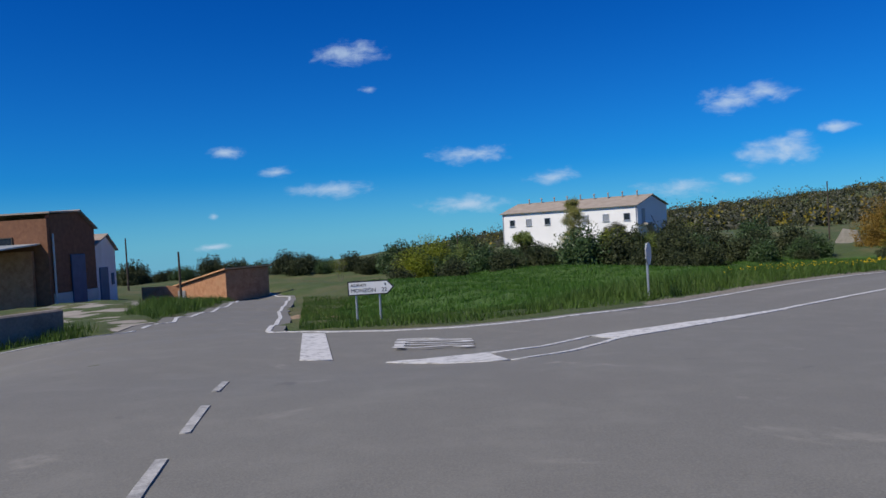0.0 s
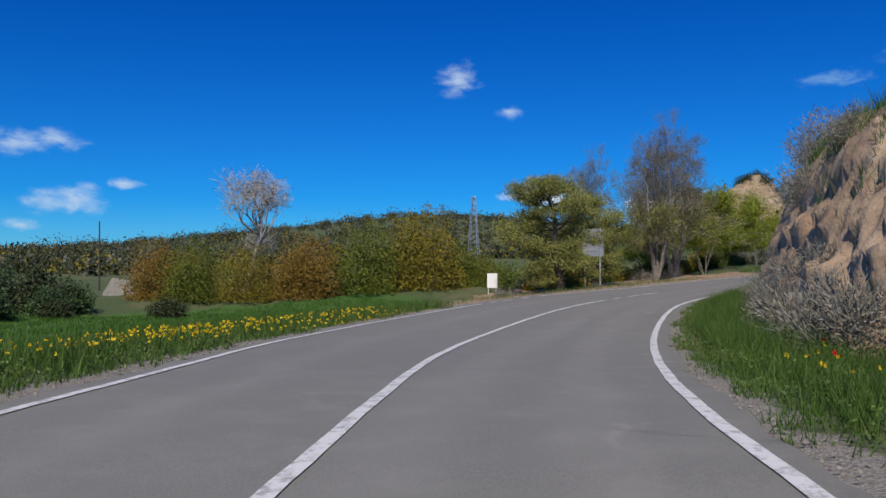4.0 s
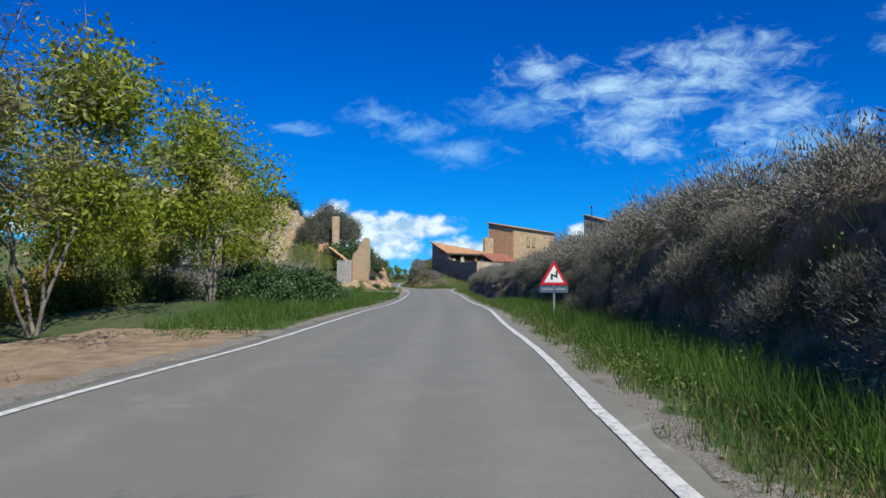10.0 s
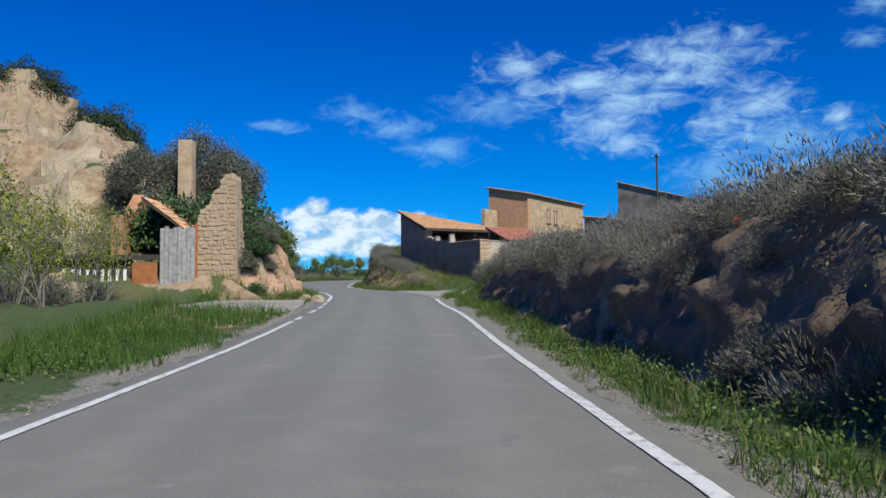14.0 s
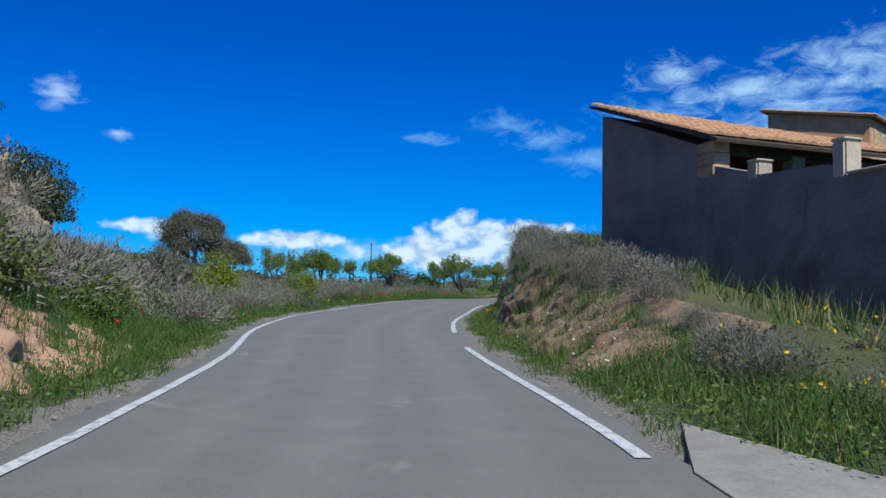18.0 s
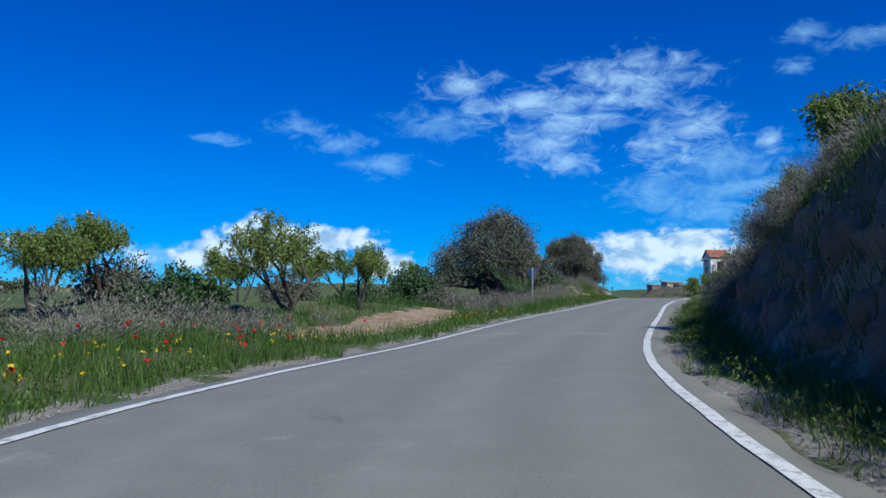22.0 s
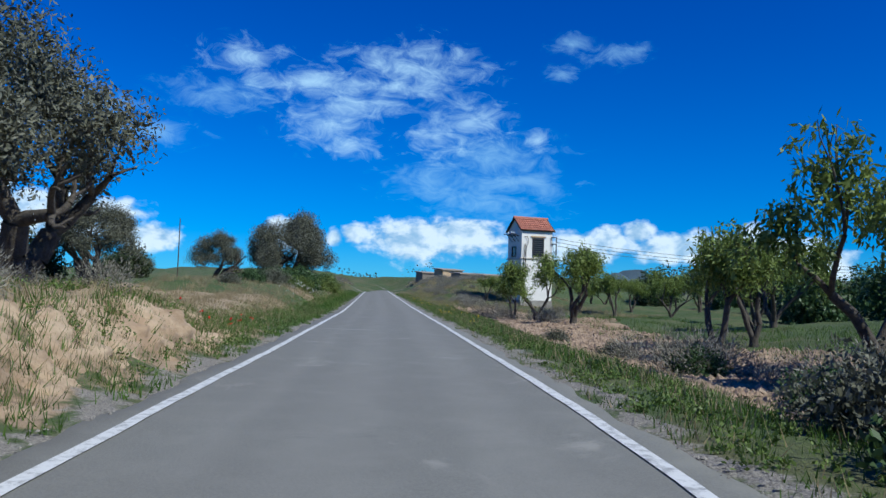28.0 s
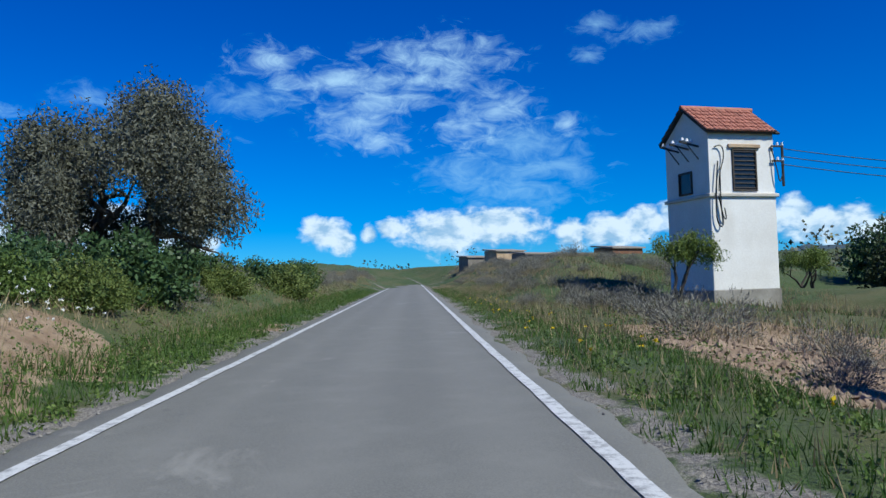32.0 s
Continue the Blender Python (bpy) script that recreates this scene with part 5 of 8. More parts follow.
# ---- long white building above the field ----
def make_white_building():
    d, n = Vector((0.763, -0.647, 0)), Vector((0.647, 0.763, 0))
    p = Vector((9.7, 124.2, -3.0))
    m = Matrix(((d.x, n.x, 0, p.x), (d.y, n.y, 0, p.y), (0, 0, 1, p.z), (0, 0, 0, 1)))
    th = empty("white_farm_building", m, "long white farm building with shallow brown roof", "building")
    L, W, H, R = 23.2, 9.6, 6.5, 7.9
    long_wall = part("long_wall", box(bmesh.new(), (L, 0.3, H + 1), pose(L / 2, 0.15, H / 2 - 0.5)), M_BRIGHT, th)
    part("rear_wall", box(bmesh.new(), (L, 0.3, H + 1), pose(L / 2, W - 0.15, H / 2 - 0.5)), M_BRIGHT, th)
    for x in (0.0, L - 0.3):
        part("gable_wall", prism(bmesh.new(), [(0.3, -1), (W - 0.3, -1), (W - 0.3, H), (W / 2, R - 0.1), (0.3, H)], 0.3, Matrix(((0, 1, 0, x), (1, 0, 0, 0), (0, 0, 1, 0), (0, 0, 0, 1)))), M_BRIGHT, th)
    sl = math.atan2(R - H, W / 2)
    ln = (W / 2 + 0.35) / math.cos(sl)
    for s in (-1, 1):
        part("roof_slope", box(bmesh.new(), (L + 0.5, ln, 0.12), pose(L / 2, W / 2 + s * ln * math.cos(sl) / 2, R - ln * math.sin(sl) / 2 + 0.1, -s * math.degrees(sl)), 0.02), M_ROOFGREY, th)
    part("ridge", box(bmesh.new(), (L + 0.5, 0.3, 0.1), pose(L / 2, W / 2, R + 0.15), 0.03), M_ROOFGREY, th)
    for k in range(9):
        v = part("roof_vent", cyl(bmesh.new(), 0.09, 0.09, 0.75, pose(2.4 + 2.35 * k, W / 2 - 0.5, R - 0.05), 8), M_ROOFGREY, th)
        part("vent_cap", cyl(bmesh.new(), 0.2, 0.02, 0.2, pose(2.4 + 2.35 * k, W / 2 - 0.5, R + 0.7), 8), M_ROOFGREY, v)
    for k, u in enumerate((1.9, 5.0, 8.4, 12.0, 15.0, 18.3, 21.6)):
        window(th, 0.95, 0.95, pose(u, -0.02, 5.0), M_GALV, M_GLASSDARK if k in (0, 2, 6) else M_SIGNBACK, 0, True, "window")
    part("downpipe", cyl(bmesh.new(), 0.06, 0.06, H, pose(0.15, -0.08, 0), 8), M_GALV, th)
    part("downpipe", cyl(bmesh.new(), 0.06, 0.06, H, pose(L - 0.15, -0.08, 0), 8), M_GALV, th)
    # outside stair on the gable
    stair = part("stair", prism(bmesh.new(), [(1.2, 4.0), (2.4, 4.0), (6.6, -0.2), (6.6, -0.6), (2.3, 3.7), (1.2, 3.7)], 0.9, Matrix(((0, 1, 0, L + 0.03), (1, 0, 0, 0), (0, 0, 1, 0), (0, 0, 0, 1)))), M_CONCRETE, th, "grey outside stair")
    part("handrail", box(bmesh.new(), (0.05, 6.2, 0.06), Matrix.Translation((L + 0.95, 4.5, 2.8)) @ pose(0, 0, 0, -45)), M_IRON, stair)
    part("door", box(bmesh.new(), (0.08, 0.95, 2.0), pose(L + 0.03, 1.8, 5.0), 0.01), M_SIGNBACK, th)


make_white_building()

# ---- signs, poles and other roadside things ----
def text_part(body, size, m, mat, parent, name="lettering"):
    cu = bpy.data.curves.new(name, "FONT")
    cu.body, cu.size, cu.extrude = body, size, 0.002
    cu.materials.append(mat)
    ob = new(name, cu)
    ob.parent, ob.matrix_basis = parent, m
    return ob


def post(parent, x, z0, z1, r=0.035, y=0.0, mat=None):
    return part("post", cyl(bmesh.new(), r, r, z1 - z0, pose(x, y, z0), 10), mat or M_GALV, parent)


def make_direction_sign():
    x, y = -1.95, 20.9
    th = empty("direction_sign", pose(x, y, -1.15, 0, 0, 2), "white arrow shaped direction sign on two posts", "road sign")
    post(th, -0.45, -0.2, 1.05, 0.03, 0.06)
    post(th, 0.18, -0.2, 1.05, 0.03, 0.06)
    out = [(-0.66, 0.92), (0.4, 0.92), (0.58, 1.11), (0.4, 1.30), (-0.66, 1.30)]
    part("border", prism(bmesh.new(), out, 0.03), M_SIGNBLACK, th)
    part("face", prism(bmesh.new(), [(-0.63, 0.95), (0.385, 0.95), (0.54, 1.11), (0.385, 1.27), (-0.63, 1.27)], 0.012, pose(0, -0.008, 0)), M_SIGNWHITE, th)
    for body, s, px, pz in (("AZANUY", 0.105, -0.58, 1.155), ("9", 0.105, 0.32, 1.155), ("MONZÓN", 0.145, -0.58, 1.0), ("22", 0.145, 0.24, 1.0)):
        text_part(body, s, pose(px, -0.012, pz, 90), M_SIGNBLACK, th)


make_direction_sign()


def polygon_plate(n, r, turn=0.0):
    return [(r * math.cos(2 * math.pi * k / n + turn), r * math.sin(2 * math.pi * k / n + turn)) for k in range(n)]


def make_stop_sign():
    th = empty("stop_sign", pose(5.75, 21.9, -1.05, 0, 0, 62), "octagonal road sign seen edge on, on a steel post", "road sign")
    post(th, 0, -0.2, 1.75, 0.035, 0.05)
    plate = part("plate", prism(bmesh.new(), polygon_plate(8, 0.34, math.pi / 8), 0.025, pose(0, 0, 1.45)), M_SIGNBACK, th)
    part("face", prism(bmesh.new(), polygon_plate(8, 0.33, math.pi / 8), 0.006, pose(0, -0.008, 1.45)), M_SIGNWHITE, plate)


make_stop_sign()


def make_bend_sign():
    x, y = 93.4, 35.4
    z = gz(x, y)
    th = empty("bend_warning_sign", pose(x, y, z - 0.3, 0, 0, -92), "red edged triangular bend warning sign above a blue plate", "road sign")
    s, b = 0.90, 1.5
    post(th, 0, -0.2, 2.15, 0.035, 0.05)
    tri = [(-s / 2, b), (s / 2, b), (0, b + s * 0.866)]
    part("plate", prism(bmesh.new(), tri, 0.025), M_SIGNRED, th, "red triangular border")
    k, c = 0.70, (0, b + s * 0.866 / 3)
    inner = [((px - c[0]) * k + c[0], (pz - c[1]) * k + c[1]) for px, pz in tri]
    part("face", prism(bmesh.new(), inner, 0.006, pose(0, -0.008, 0)), M_SIGNWHITE, th)
    arrow = [(-0.10, b + 0.16), (-0.04, b + 0.16), (-0.04, b + 0.29), (0.115, b + 0.22), (0.115, b + 0.40), (0.135, b + 0.40), (0.09, b + 0.47), (0.045, b + 0.40), (0.06, b + 0.40), (0.06, b + 0.30), (-0.10, b + 0.37)]
    part("bend_arrow", prism(bmesh.new(), arrow, 0.004, pose(0, -0.014, 0)), M_SIGNBLACK, th)
    under = part("under_plate", box(bmesh.new(), (s, 0.025, 0.21), pose(0, 0.01, b - 0.15), 0.008), M_SIGNBLUE, th, "faded blue plate")
    for px, w in ((-0.2, 0.34), (0.2, 0.3)):
        part("faded_bar", box(bmesh.new(), (w, 0.004, 0.05), pose(px, -0.006, b - 0.14)), M_SIGNBACK, under)


make_bend_sign()


def make_big_board():
    th = empty("large_sign_board", pose(66.0, 50.3, -1.9, 0, 0, -76), "large grey sign board seen from behind on two posts", "road sign")
    for x in (-0.62, 0.62):
        post(th, x, -0.5, 5.05, 0.07)
    part("board", box(bmesh.new(), (1.75, 0.05, 2.2), pose(0, 0.1, 3.9), 0.01), M_SIGNBACK, th, "plain grey board back")
    for z in (3.3, 4.5):
        part("rail", box(bmesh.new(), (1.6, 0.05, 0.07), pose(0, 0.06, z)), M_GALV, th)


make_big_board()


def make_panel():
    th = empty("notice_panel", pose(55.5, 52.4, gz(55.5, 52.4) - 0.2, 0, 0, -40), "blank white notice panel on two thin legs", "notice board")
    for x in (-0.28, 0.28):
        post(th, x, -0.2, 0.9, 0.02, 0.02, M_BRIGHT)
    part("panel", box(bmesh.new(), (0.75, 0.03, 1.05), pose(0, 0, 1.15), 0.008), M_BRIGHT, th)


make_panel()


def make_yield_sign():
    th = empty("triangle_sign", pose(240.3, 49.1, gz(240.3, 49.1) - 0.3, 0, 0, -140), "downward triangular road sign seen from behind on a post", "road sign")
    post(th, 0, -0.2, 2.24, 0.035, -0.04)
    part("plate", prism(bmesh.new(), [(0, 1.45), (0.45, 2.22), (-0.45, 2.22)], 0.025), M_SIGNBACK, th, "dull grey sign back")
    part("rim", prism(bmesh.new(), [(0, 1.43), (0.47, 2.24), (-0.47, 2.24)], 0.006, pose(0, 0.027, 0)), M_SIGNRED, th)


make_yield_sign()


def make_pole(x, y, h, label, arms=1, r=0.11, turn=0.0, sink=0.5):
    th = empty("utility_pole", pose(x, y, gz(x, y), 0, 0, turn), label, "pole", "utility poles")
    part("shaft", cyl(bmesh.new(), r, r * 0.65, h + sink, pose(0, 0, -sink), 10), M_DARKWOOD, th)
    for k in range(arms):
        arm = part("crossarm", box(bmesh.new(), (0.9, 0.08, 0.08), pose(0.15, 0, h - 0.25 - 0.4 * k), 0.01), M_IRON, th)
        for q in (-0.25, 0.15, 0.55):
            part("insulator", cyl(bmesh.new(), 0.05, 0.03, 0.12, pose(q, 0, h - 0.21 - 0.4 * k), 8), M_PORCELAIN, arm)


make_pole(-18.6, 54.9, 3.9, "dark slender timber pole beside the red shed", 0, 0.1)
make_pole(-30, 74, 5.0, "dark slender timber pole behind the sheds", 0, 0.1)
make_pole(1.9, 99.9, 4.8, "timber utility pole among the field scrub", 1, 0.09)
make_pole(53, 107, 8.0, "tall dark utility pole beside the concrete block", 0, 0.12)
make_pole(191.5, 21.5, 10.5, "timber utility pole above the farmyard", 1, 0.13, 30)
make_pole(250, 75, 5.5, "lattice topped pole beyond the orchard", 1, 0.1)
make_pole(352, 36, 7.0, "thin mast beyond the olive trees", 0, 0.07)


def make_pylon():
    x, y = 112, 99
    th = empty("lattice_pylon", pose(x, y, gz(x, y), 0, 0, 25), "grey steel lattice pylon beyond the hedge", "pylon")
    h, b, t = 10.8, 0.9, 0.22
    for sx in (-1, 1):
        for sy in (-1, 1):
            v, f = tubes_simple((sx * b, sy * b, -0.3), (sx * t, sy * t, h), 0.07)
            ob = new("leg", mesh_of("leg", v, f, M_GALV))
            ob.parent = th
    n = 12
    for k in range(n):
        w0, w1 = b + (t - b) * k / n, b + (t - b) * (k + 1) / n
        z0, z1 = h * k / n, h * (k + 1) / n
        for s in (-1, 1):
            for p, q in (((-w0, s * w0, z0), (w1, s * w1, z1)), ((s * w0, w0, z0), (s * w1, -w1, z1))):
                v, f = tubes_simple(p, q, 0.035)
                ob = new("brace", mesh_of("brace", v, f, M_GALV))
                ob.parent = th
    for z in (h - 0.3, h - 2.2):
        part("crossarm", box(bmesh.new(), (3.6, 0.12, 0.12), pose(0, 0, z)), M_GALV, th)


def tubes_simple(p, q, r):
    d = Vector(q) - Vector(p)
    m = d.to_track_quat("Z", "Y").to_matrix()
    v = [Vector(e) + m @ Vector((r * math.cos(a), r * math.sin(a), 0)) for e in (p, q) for a in (0.8, 2.37, 3.94, 5.5)]
    return v, [(k, (k + 1) % 4, 4 + (k + 1) % 4, 4 + k) for k in range(4)]


make_pylon()


def make_concrete_block():
    x, y = 45, 90
    th = empty("concrete_sluice", pose(x, y, gz(x, y) - 2.2, 0, 0, -30), "weathered pale concrete sluice block beside the field", "concrete block")
    part("block", prism(bmesh.new(), [(0, 0), (3.6, 0), (3.3, 1.2), (2.5, 3.9), (1.0, 4.2), (0.2, 2.8)], 1.6), M_CONCRETE, th)
    part("wing", box(bmesh.new(), (4.5, 0.5, 1.0), pose(5.3, 0.8, 0.6), 0.04), M_CONCRETE, th)


make_concrete_block()


# ---- sheds and small house across the junction ----
def make_brick_barn():
    th = empty("brick_barn", pose(-25.9, 51.7, -2.3, 0, 0, 84), "large brown brick barn with blue steel door", "barn")
    # u runs away along the gable, v to the far side
    W, L, H, R = 5.3, 13.0, 5.5, 6.5
    part("gable_wall", prism(bmesh.new(), [(0, -1), (W, -1), (W, H - 0.2), (W * 0.62, R), (0, H + 0.75)], 0.3), M_BRICK, th)
    part("plinth", box(bmesh.new(), (W + 0.04, 0.06, 1.5), pose(W / 2, -0.03, 0.25), 0.01), M_PALE, th, "pale rendered plinth")
    part("blue_door", box(bmesh.new(), (1.7, 0.1, 4.1), pose(2.9, -0.08, 1.5), 0.02), M_BLUE, th, "tall blue steel door")
    part("downpipe", cyl(bmesh.new(), 0.07, 0.07, H, pose(0.12, -0.1, -0.5), 8), M_GALV, th)
    part("lower_wall", box(bmesh.new(), (0.3, L, H + 1.4), pose(-0.2, L / 2, H / 2 - 0.2)), M_BRICK, th)
    window(th, 1.1, 0.5, pose(-0.37, 3.0, 4.6, 0, 0, -90), M_DARKWOOD, M_GLASSDARK, 0, False)
    part("rear_wall", box(bmesh.new(), (0.3, L, H), pose(W - 0.15, L / 2 + 0.3, H / 2 - 0.9)), M_BRICK, th)
    part("roof_slope", box(bmesh.new(), (W * 0.64 + 0.4, L + 0.4, 0.1), pose(W * 0.31, L / 2, R - 0.02, 0, -2.3, 0)), M_ROOFGREY, th)
    part("roof_slope", box(bmesh.new(), (W * 0.42 + 0.3, L + 0.4, 0.1), pose(W * 0.83, L / 2, R - 0.52, 0, 31, 0)), M_ROOFGREY, th)
    part("awning", box(bmesh.new(), (4.2, L - 1, 0.1), pose(-2.3, L / 2, 4.2, 0, -4, 0), 0.02), M_TIN, th, "pale sheet awning")
    part("awning_wall", box(bmesh.new(), (0.25, L - 2, 4.6), pose(-0.5, L / 2, 1.6)), M_REDWALL, th)
    part("awning_post", box(bmesh.new(), (0.15, 0.15, 4.8), pose(-4.2, 2.0, 1.6)), M_IRON, th)


make_brick_barn()


def make_white_shed():
    th = empty("white_shed", pose(-25.4, 57.1, -2.5, 0, 0, 92), "narrow white gabled shed with blue door", "shed")
    part("gable_wall", prism(bmesh.new(), [(0, -1), (3.7, -1), (3.7, 3.9), (2.0, 5.0), (0, 4.3)], 8.0), M_WHITE, th)
    part("blue_door", box(bmesh.new(), (1.5, 0.1, 3.3), pose(1.2, -0.05, 1.0), 0.02), M_BLUE, th)
    part("shutter", box(bmesh.new(), (0.5, 0.08, 0.9), pose(2.9, -0.04, 1.7), 0.02), M_BLUE, th)
    part("roof_slope", box(bmesh.new(), (2.4, 8.4, 0.1), pose(0.9, 4.0, 4.72, 0, -19, 0)), M_ROOFGREY, th)
    part("roof_slope", box(bmesh.new(), (2.3, 8.4, 0.1), pose(2.95, 4.0, 4.5, 0, 33, 0)), M_ROOFGREY, th)


make_white_shed()


def make_red_shed():
    th = empty("red_shed", pose(-21.2, 61.6, -3.1, 0, 0, -38), "low reddish shed with one sloping roof", "shed")
    part("side_wall", prism(bmesh.new(), [(0, -0.8), (6.4, -0.8), (6.4, 2.5), (0, 1.3)], 4.0), M_REDWALL, th)
    part("roof_slope", box(bmesh.new(), (6.9, 4.4, 0.1), pose(3.2, 2.0, 2.0, 0, -10.6, 0)), M_TILE, th)
    part("gate", box(bmesh.new(), (1.0, 0.08, 1.2), pose(0.8, -0.06, 0.4), 0.02), M_GALV, th)


make_red_shed()
tagged(new("yard_wall", mesh_of("yard_wall", *[[(-23.8, 61.2, -3.2), (-20.6, 61.4, -3.2), (-20.6, 61.7, -3.2), (-23.8, 61.5, -3.2), (-23.8, 61.2, -1.7), (-20.6, 61.4, -1.7), (-20.6, 61.7, -1.7), (-23.8, 61.5, -1.7)], [(0, 1, 5, 4), (1, 2, 6, 5), (2, 3, 7, 6), (3, 0, 4, 7), (4, 5, 6, 7)]], M_REDWALL)), "low reddish yard wall between sheds", "wall")
YARD = [(-9.4, 22.2), (-12.5, 25.5), (-17.5, 33), (-22, 42), (-24.9, 51.5), (-25.2, 62), (-21, 61), (-16, 42), (-12.9, 31), (-9.6, 25.8)]
tagged(sheet("yard", YARD, 0.02, M_CONCRETE), "pale dusty yard in front of the sheds", "yard", kind="structure")


def make_low_wall():
    x, y = -11.2, 22.6
    th = empty("low_roadside_wall", pose(x, y, -1.1, 0, 0, -118), "low dark retaining wall overgrown with ivy", "wall")
    part("wall", box(bmesh.new(), (9.0, 0.4, 1.5), pose(4.5, 0, 0.1), 0.05), M_RENDER, th)


make_low_wall()


def make_far_sheds():
    for x, y, z, w, ln, h, turn, mat in ((412.6, -11.0, 8.6, 2.6, 3.6, 1.2, 14, M_RENDER), (404.6, -12.8, 8.6, 3.2, 4.4, 1.7, 12, M_STONE), (390.3, -14.2, 8.1, 2.2, 13.0, 1.1, 24, M_RENDER), (379.5, -16.6, 8.0, 3.0, 4.2, 1.35, 14, M_BRICK)):
        th = empty("far_shed", pose(x, y, z, 0, 0, turn), "low far shed with shallow roof above the bank", "shed", "far sheds")
        part("wall", box(bmesh.new(), (w, ln, h + 3), pose(0, 0, h / 2 - 1.5)), mat, th)
        part("roof", box(bmesh.new(), (w + 0.5, ln + 0.5, 0.16), pose(0, 0, h + 0.05, 0, -5, 0)), M_ROOFGREY, th)


make_far_sheds()
# the word painted before the stop line
gx0, gy0, gz0 = -0.6, 14.5, float(land_z([-0.6], [14.5], False)[0])
sx0 = (float(land_z([0.4], [14.5], False)[0]) - float(land_z([-1.6], [14.5], False)[0])) / 2
sy0 = (float(land_z([-0.6], [15.2], False)[0]) - float(land_z([-0.6], [13.8], False)[0])) / 1.4
sw = text_part("STOP", 1.0, Matrix(((0.0, -2.1, 0, 0.45), (0.52, 0.0, 0, 13.75), (0.52 * sy0, -2.1 * sx0, 1, gz0 + 1.05 * sx0 - 0.75 * sy0 + 0.03), (0, 0, 0, 1))), M_PAINT, None, "stop_lettering")
tagged(sw, "white STOP lettering painted on the asphalt", "road marking", kind="structure")


# ---- rocks on the cut banks ----
M_ROCK = surface("tan_cut_rock", (0.27, 0.18, 0.11), (0.50, 0.37, 0.24), 1.1, 11, 0.95, 1.2, third=(0.38, 0.24, 0.14))
M_HILLROCK = surface("pale_layered_rock", (0.24, 0.185, 0.115), (0.43, 0.35, 0.235), 0.5, 6, 0.95, 1.2, third=(0.32, 0.235, 0.14))


def rock_face(name, t0, t1, side, table_fn, mat, label, seed, top=0.95, bulge=0.35, smooth=False, ribs=0.0):
    """Rough rock along a cut bank, standing a little proud of the slope."""
    sel = np.where((LINE_T >= t0) & (LINE_T <= t1))[0]
    at = np.arange(sel[0], sel[-1], 0.26)
    idx = np.arange(len(LINE))
    lx, ly, lz, tt, sx, sy = [np.interp(at, idx, q) for q in (LINE[:, 0], LINE[:, 1], LINE[:, 2], LINE_T, SIDE[:, 0], SIDE[:, 1])]
    rows, length = 26, len(at)
    verts, faces = [], []
    for k in range(length):
        st, hh, wd = table_fn(tt[k])
        fade = min(1, k / 12, (length - 1 - k) / 12)
        for j in range(rows):
            f = j / (rows - 1)
            u = f * top * 0.92 + 0.02
            lat = st + wd * u
            x, y = lx[k] + sx[k] * lat * side, ly[k] + sy[k] * lat * side
            z = lz[k] + hh * u * u * (3 - 2 * u)
            big = noise.fractal(Vector((x * 0.5, y * 0.5, z * 0.8 + seed)), 1.0, 2.0, 3)
            ledge = noise.noise(Vector((x * 0.25, z * 3.1 + big, seed)))
            chip = noise.fractal(Vector((x * 2.3, y * 2.3, z * 2.6 + seed)), 0.8, 2.1, 4)
            out = (big * bulge + 0.16 * ledge + 0.19 * chip + 0.10) * math.sin(math.pi * min(1, f * 1.05 + 0.05)) * fade - 0.14 * (1 - fade)
            if ribs:
                rib = 1 - abs(noise.noise(Vector((k * 0.21 + 0.5 * chip, z * 0.35, seed)))) * 2
                out += ribs * (rib * 0.7 + 0.4 * noise.noise(Vector((k * 0.5, z * 0.9, seed + 5)))) * math.sin(math.pi * f)
            verts.append((x - sx[k] * side * out, y - sy[k] * side * out, z + out * 0.3 + 0.05 * chip - (0.25 if j in (0, rows - 1) else 0)))
        if k:
            a, b = (k - 1) * rows, k * rows
            for j in range(rows - 1):
                faces.append((a + j, b + j, b + j + 1, a + j + 1))
    ob = new(name, mesh_of(name, verts, faces, mat, smooth))
    return tagged(ob, label, "rock", kind="structure")


M_REDEARTH = surface("red_earth_cut", (0.33, 0.185, 0.11), (0.50, 0.32, 0.21), 1.6, 12, 0.95, 0.8, third=(0.44, 0.285, 0.18))
M_TANEARTH = surface("tan_earth_cut", (0.25, 0.17, 0.10), (0.44, 0.335, 0.22), 1.0, 10, 0.95, 1.1, third=(0.30, 0.205, 0.125))
# clay of the right banks: base colour lowered to carry their shade
M_SHADEDEARTH = surface("dark_clay_bank", (0.10, 0.07, 0.045), (0.21, 0.155, 0.105), 1.0, 10, 0.95, 1.1, third=(0.15, 0.105, 0.065))
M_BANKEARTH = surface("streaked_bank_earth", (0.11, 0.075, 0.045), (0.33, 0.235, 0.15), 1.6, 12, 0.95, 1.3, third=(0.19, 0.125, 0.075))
rock_face("rock_bank", 5.55, 10.6, 1, RIGHT, M_ROCK, "steep tan rock cut above the verge", 3.0, 0.98, 0.24, True, 0.22)
rock_face("clay_bank", 10.6, 16.9, 1, RIGHT, M_SHADEDEARTH, "steep clay bank under grey shrubs, shade in its dark colour", 4.0, 0.98, 0.3, True)
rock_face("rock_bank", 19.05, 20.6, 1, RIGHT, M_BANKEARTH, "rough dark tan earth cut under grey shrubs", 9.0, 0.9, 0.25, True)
rock_face("clay_bank", 20.6, 25.6, 1, RIGHT, M_SHADEDEARTH, "steep shaded clay bank with grassy top, shade in its colour", 6.0, 0.9, 0.2, True)
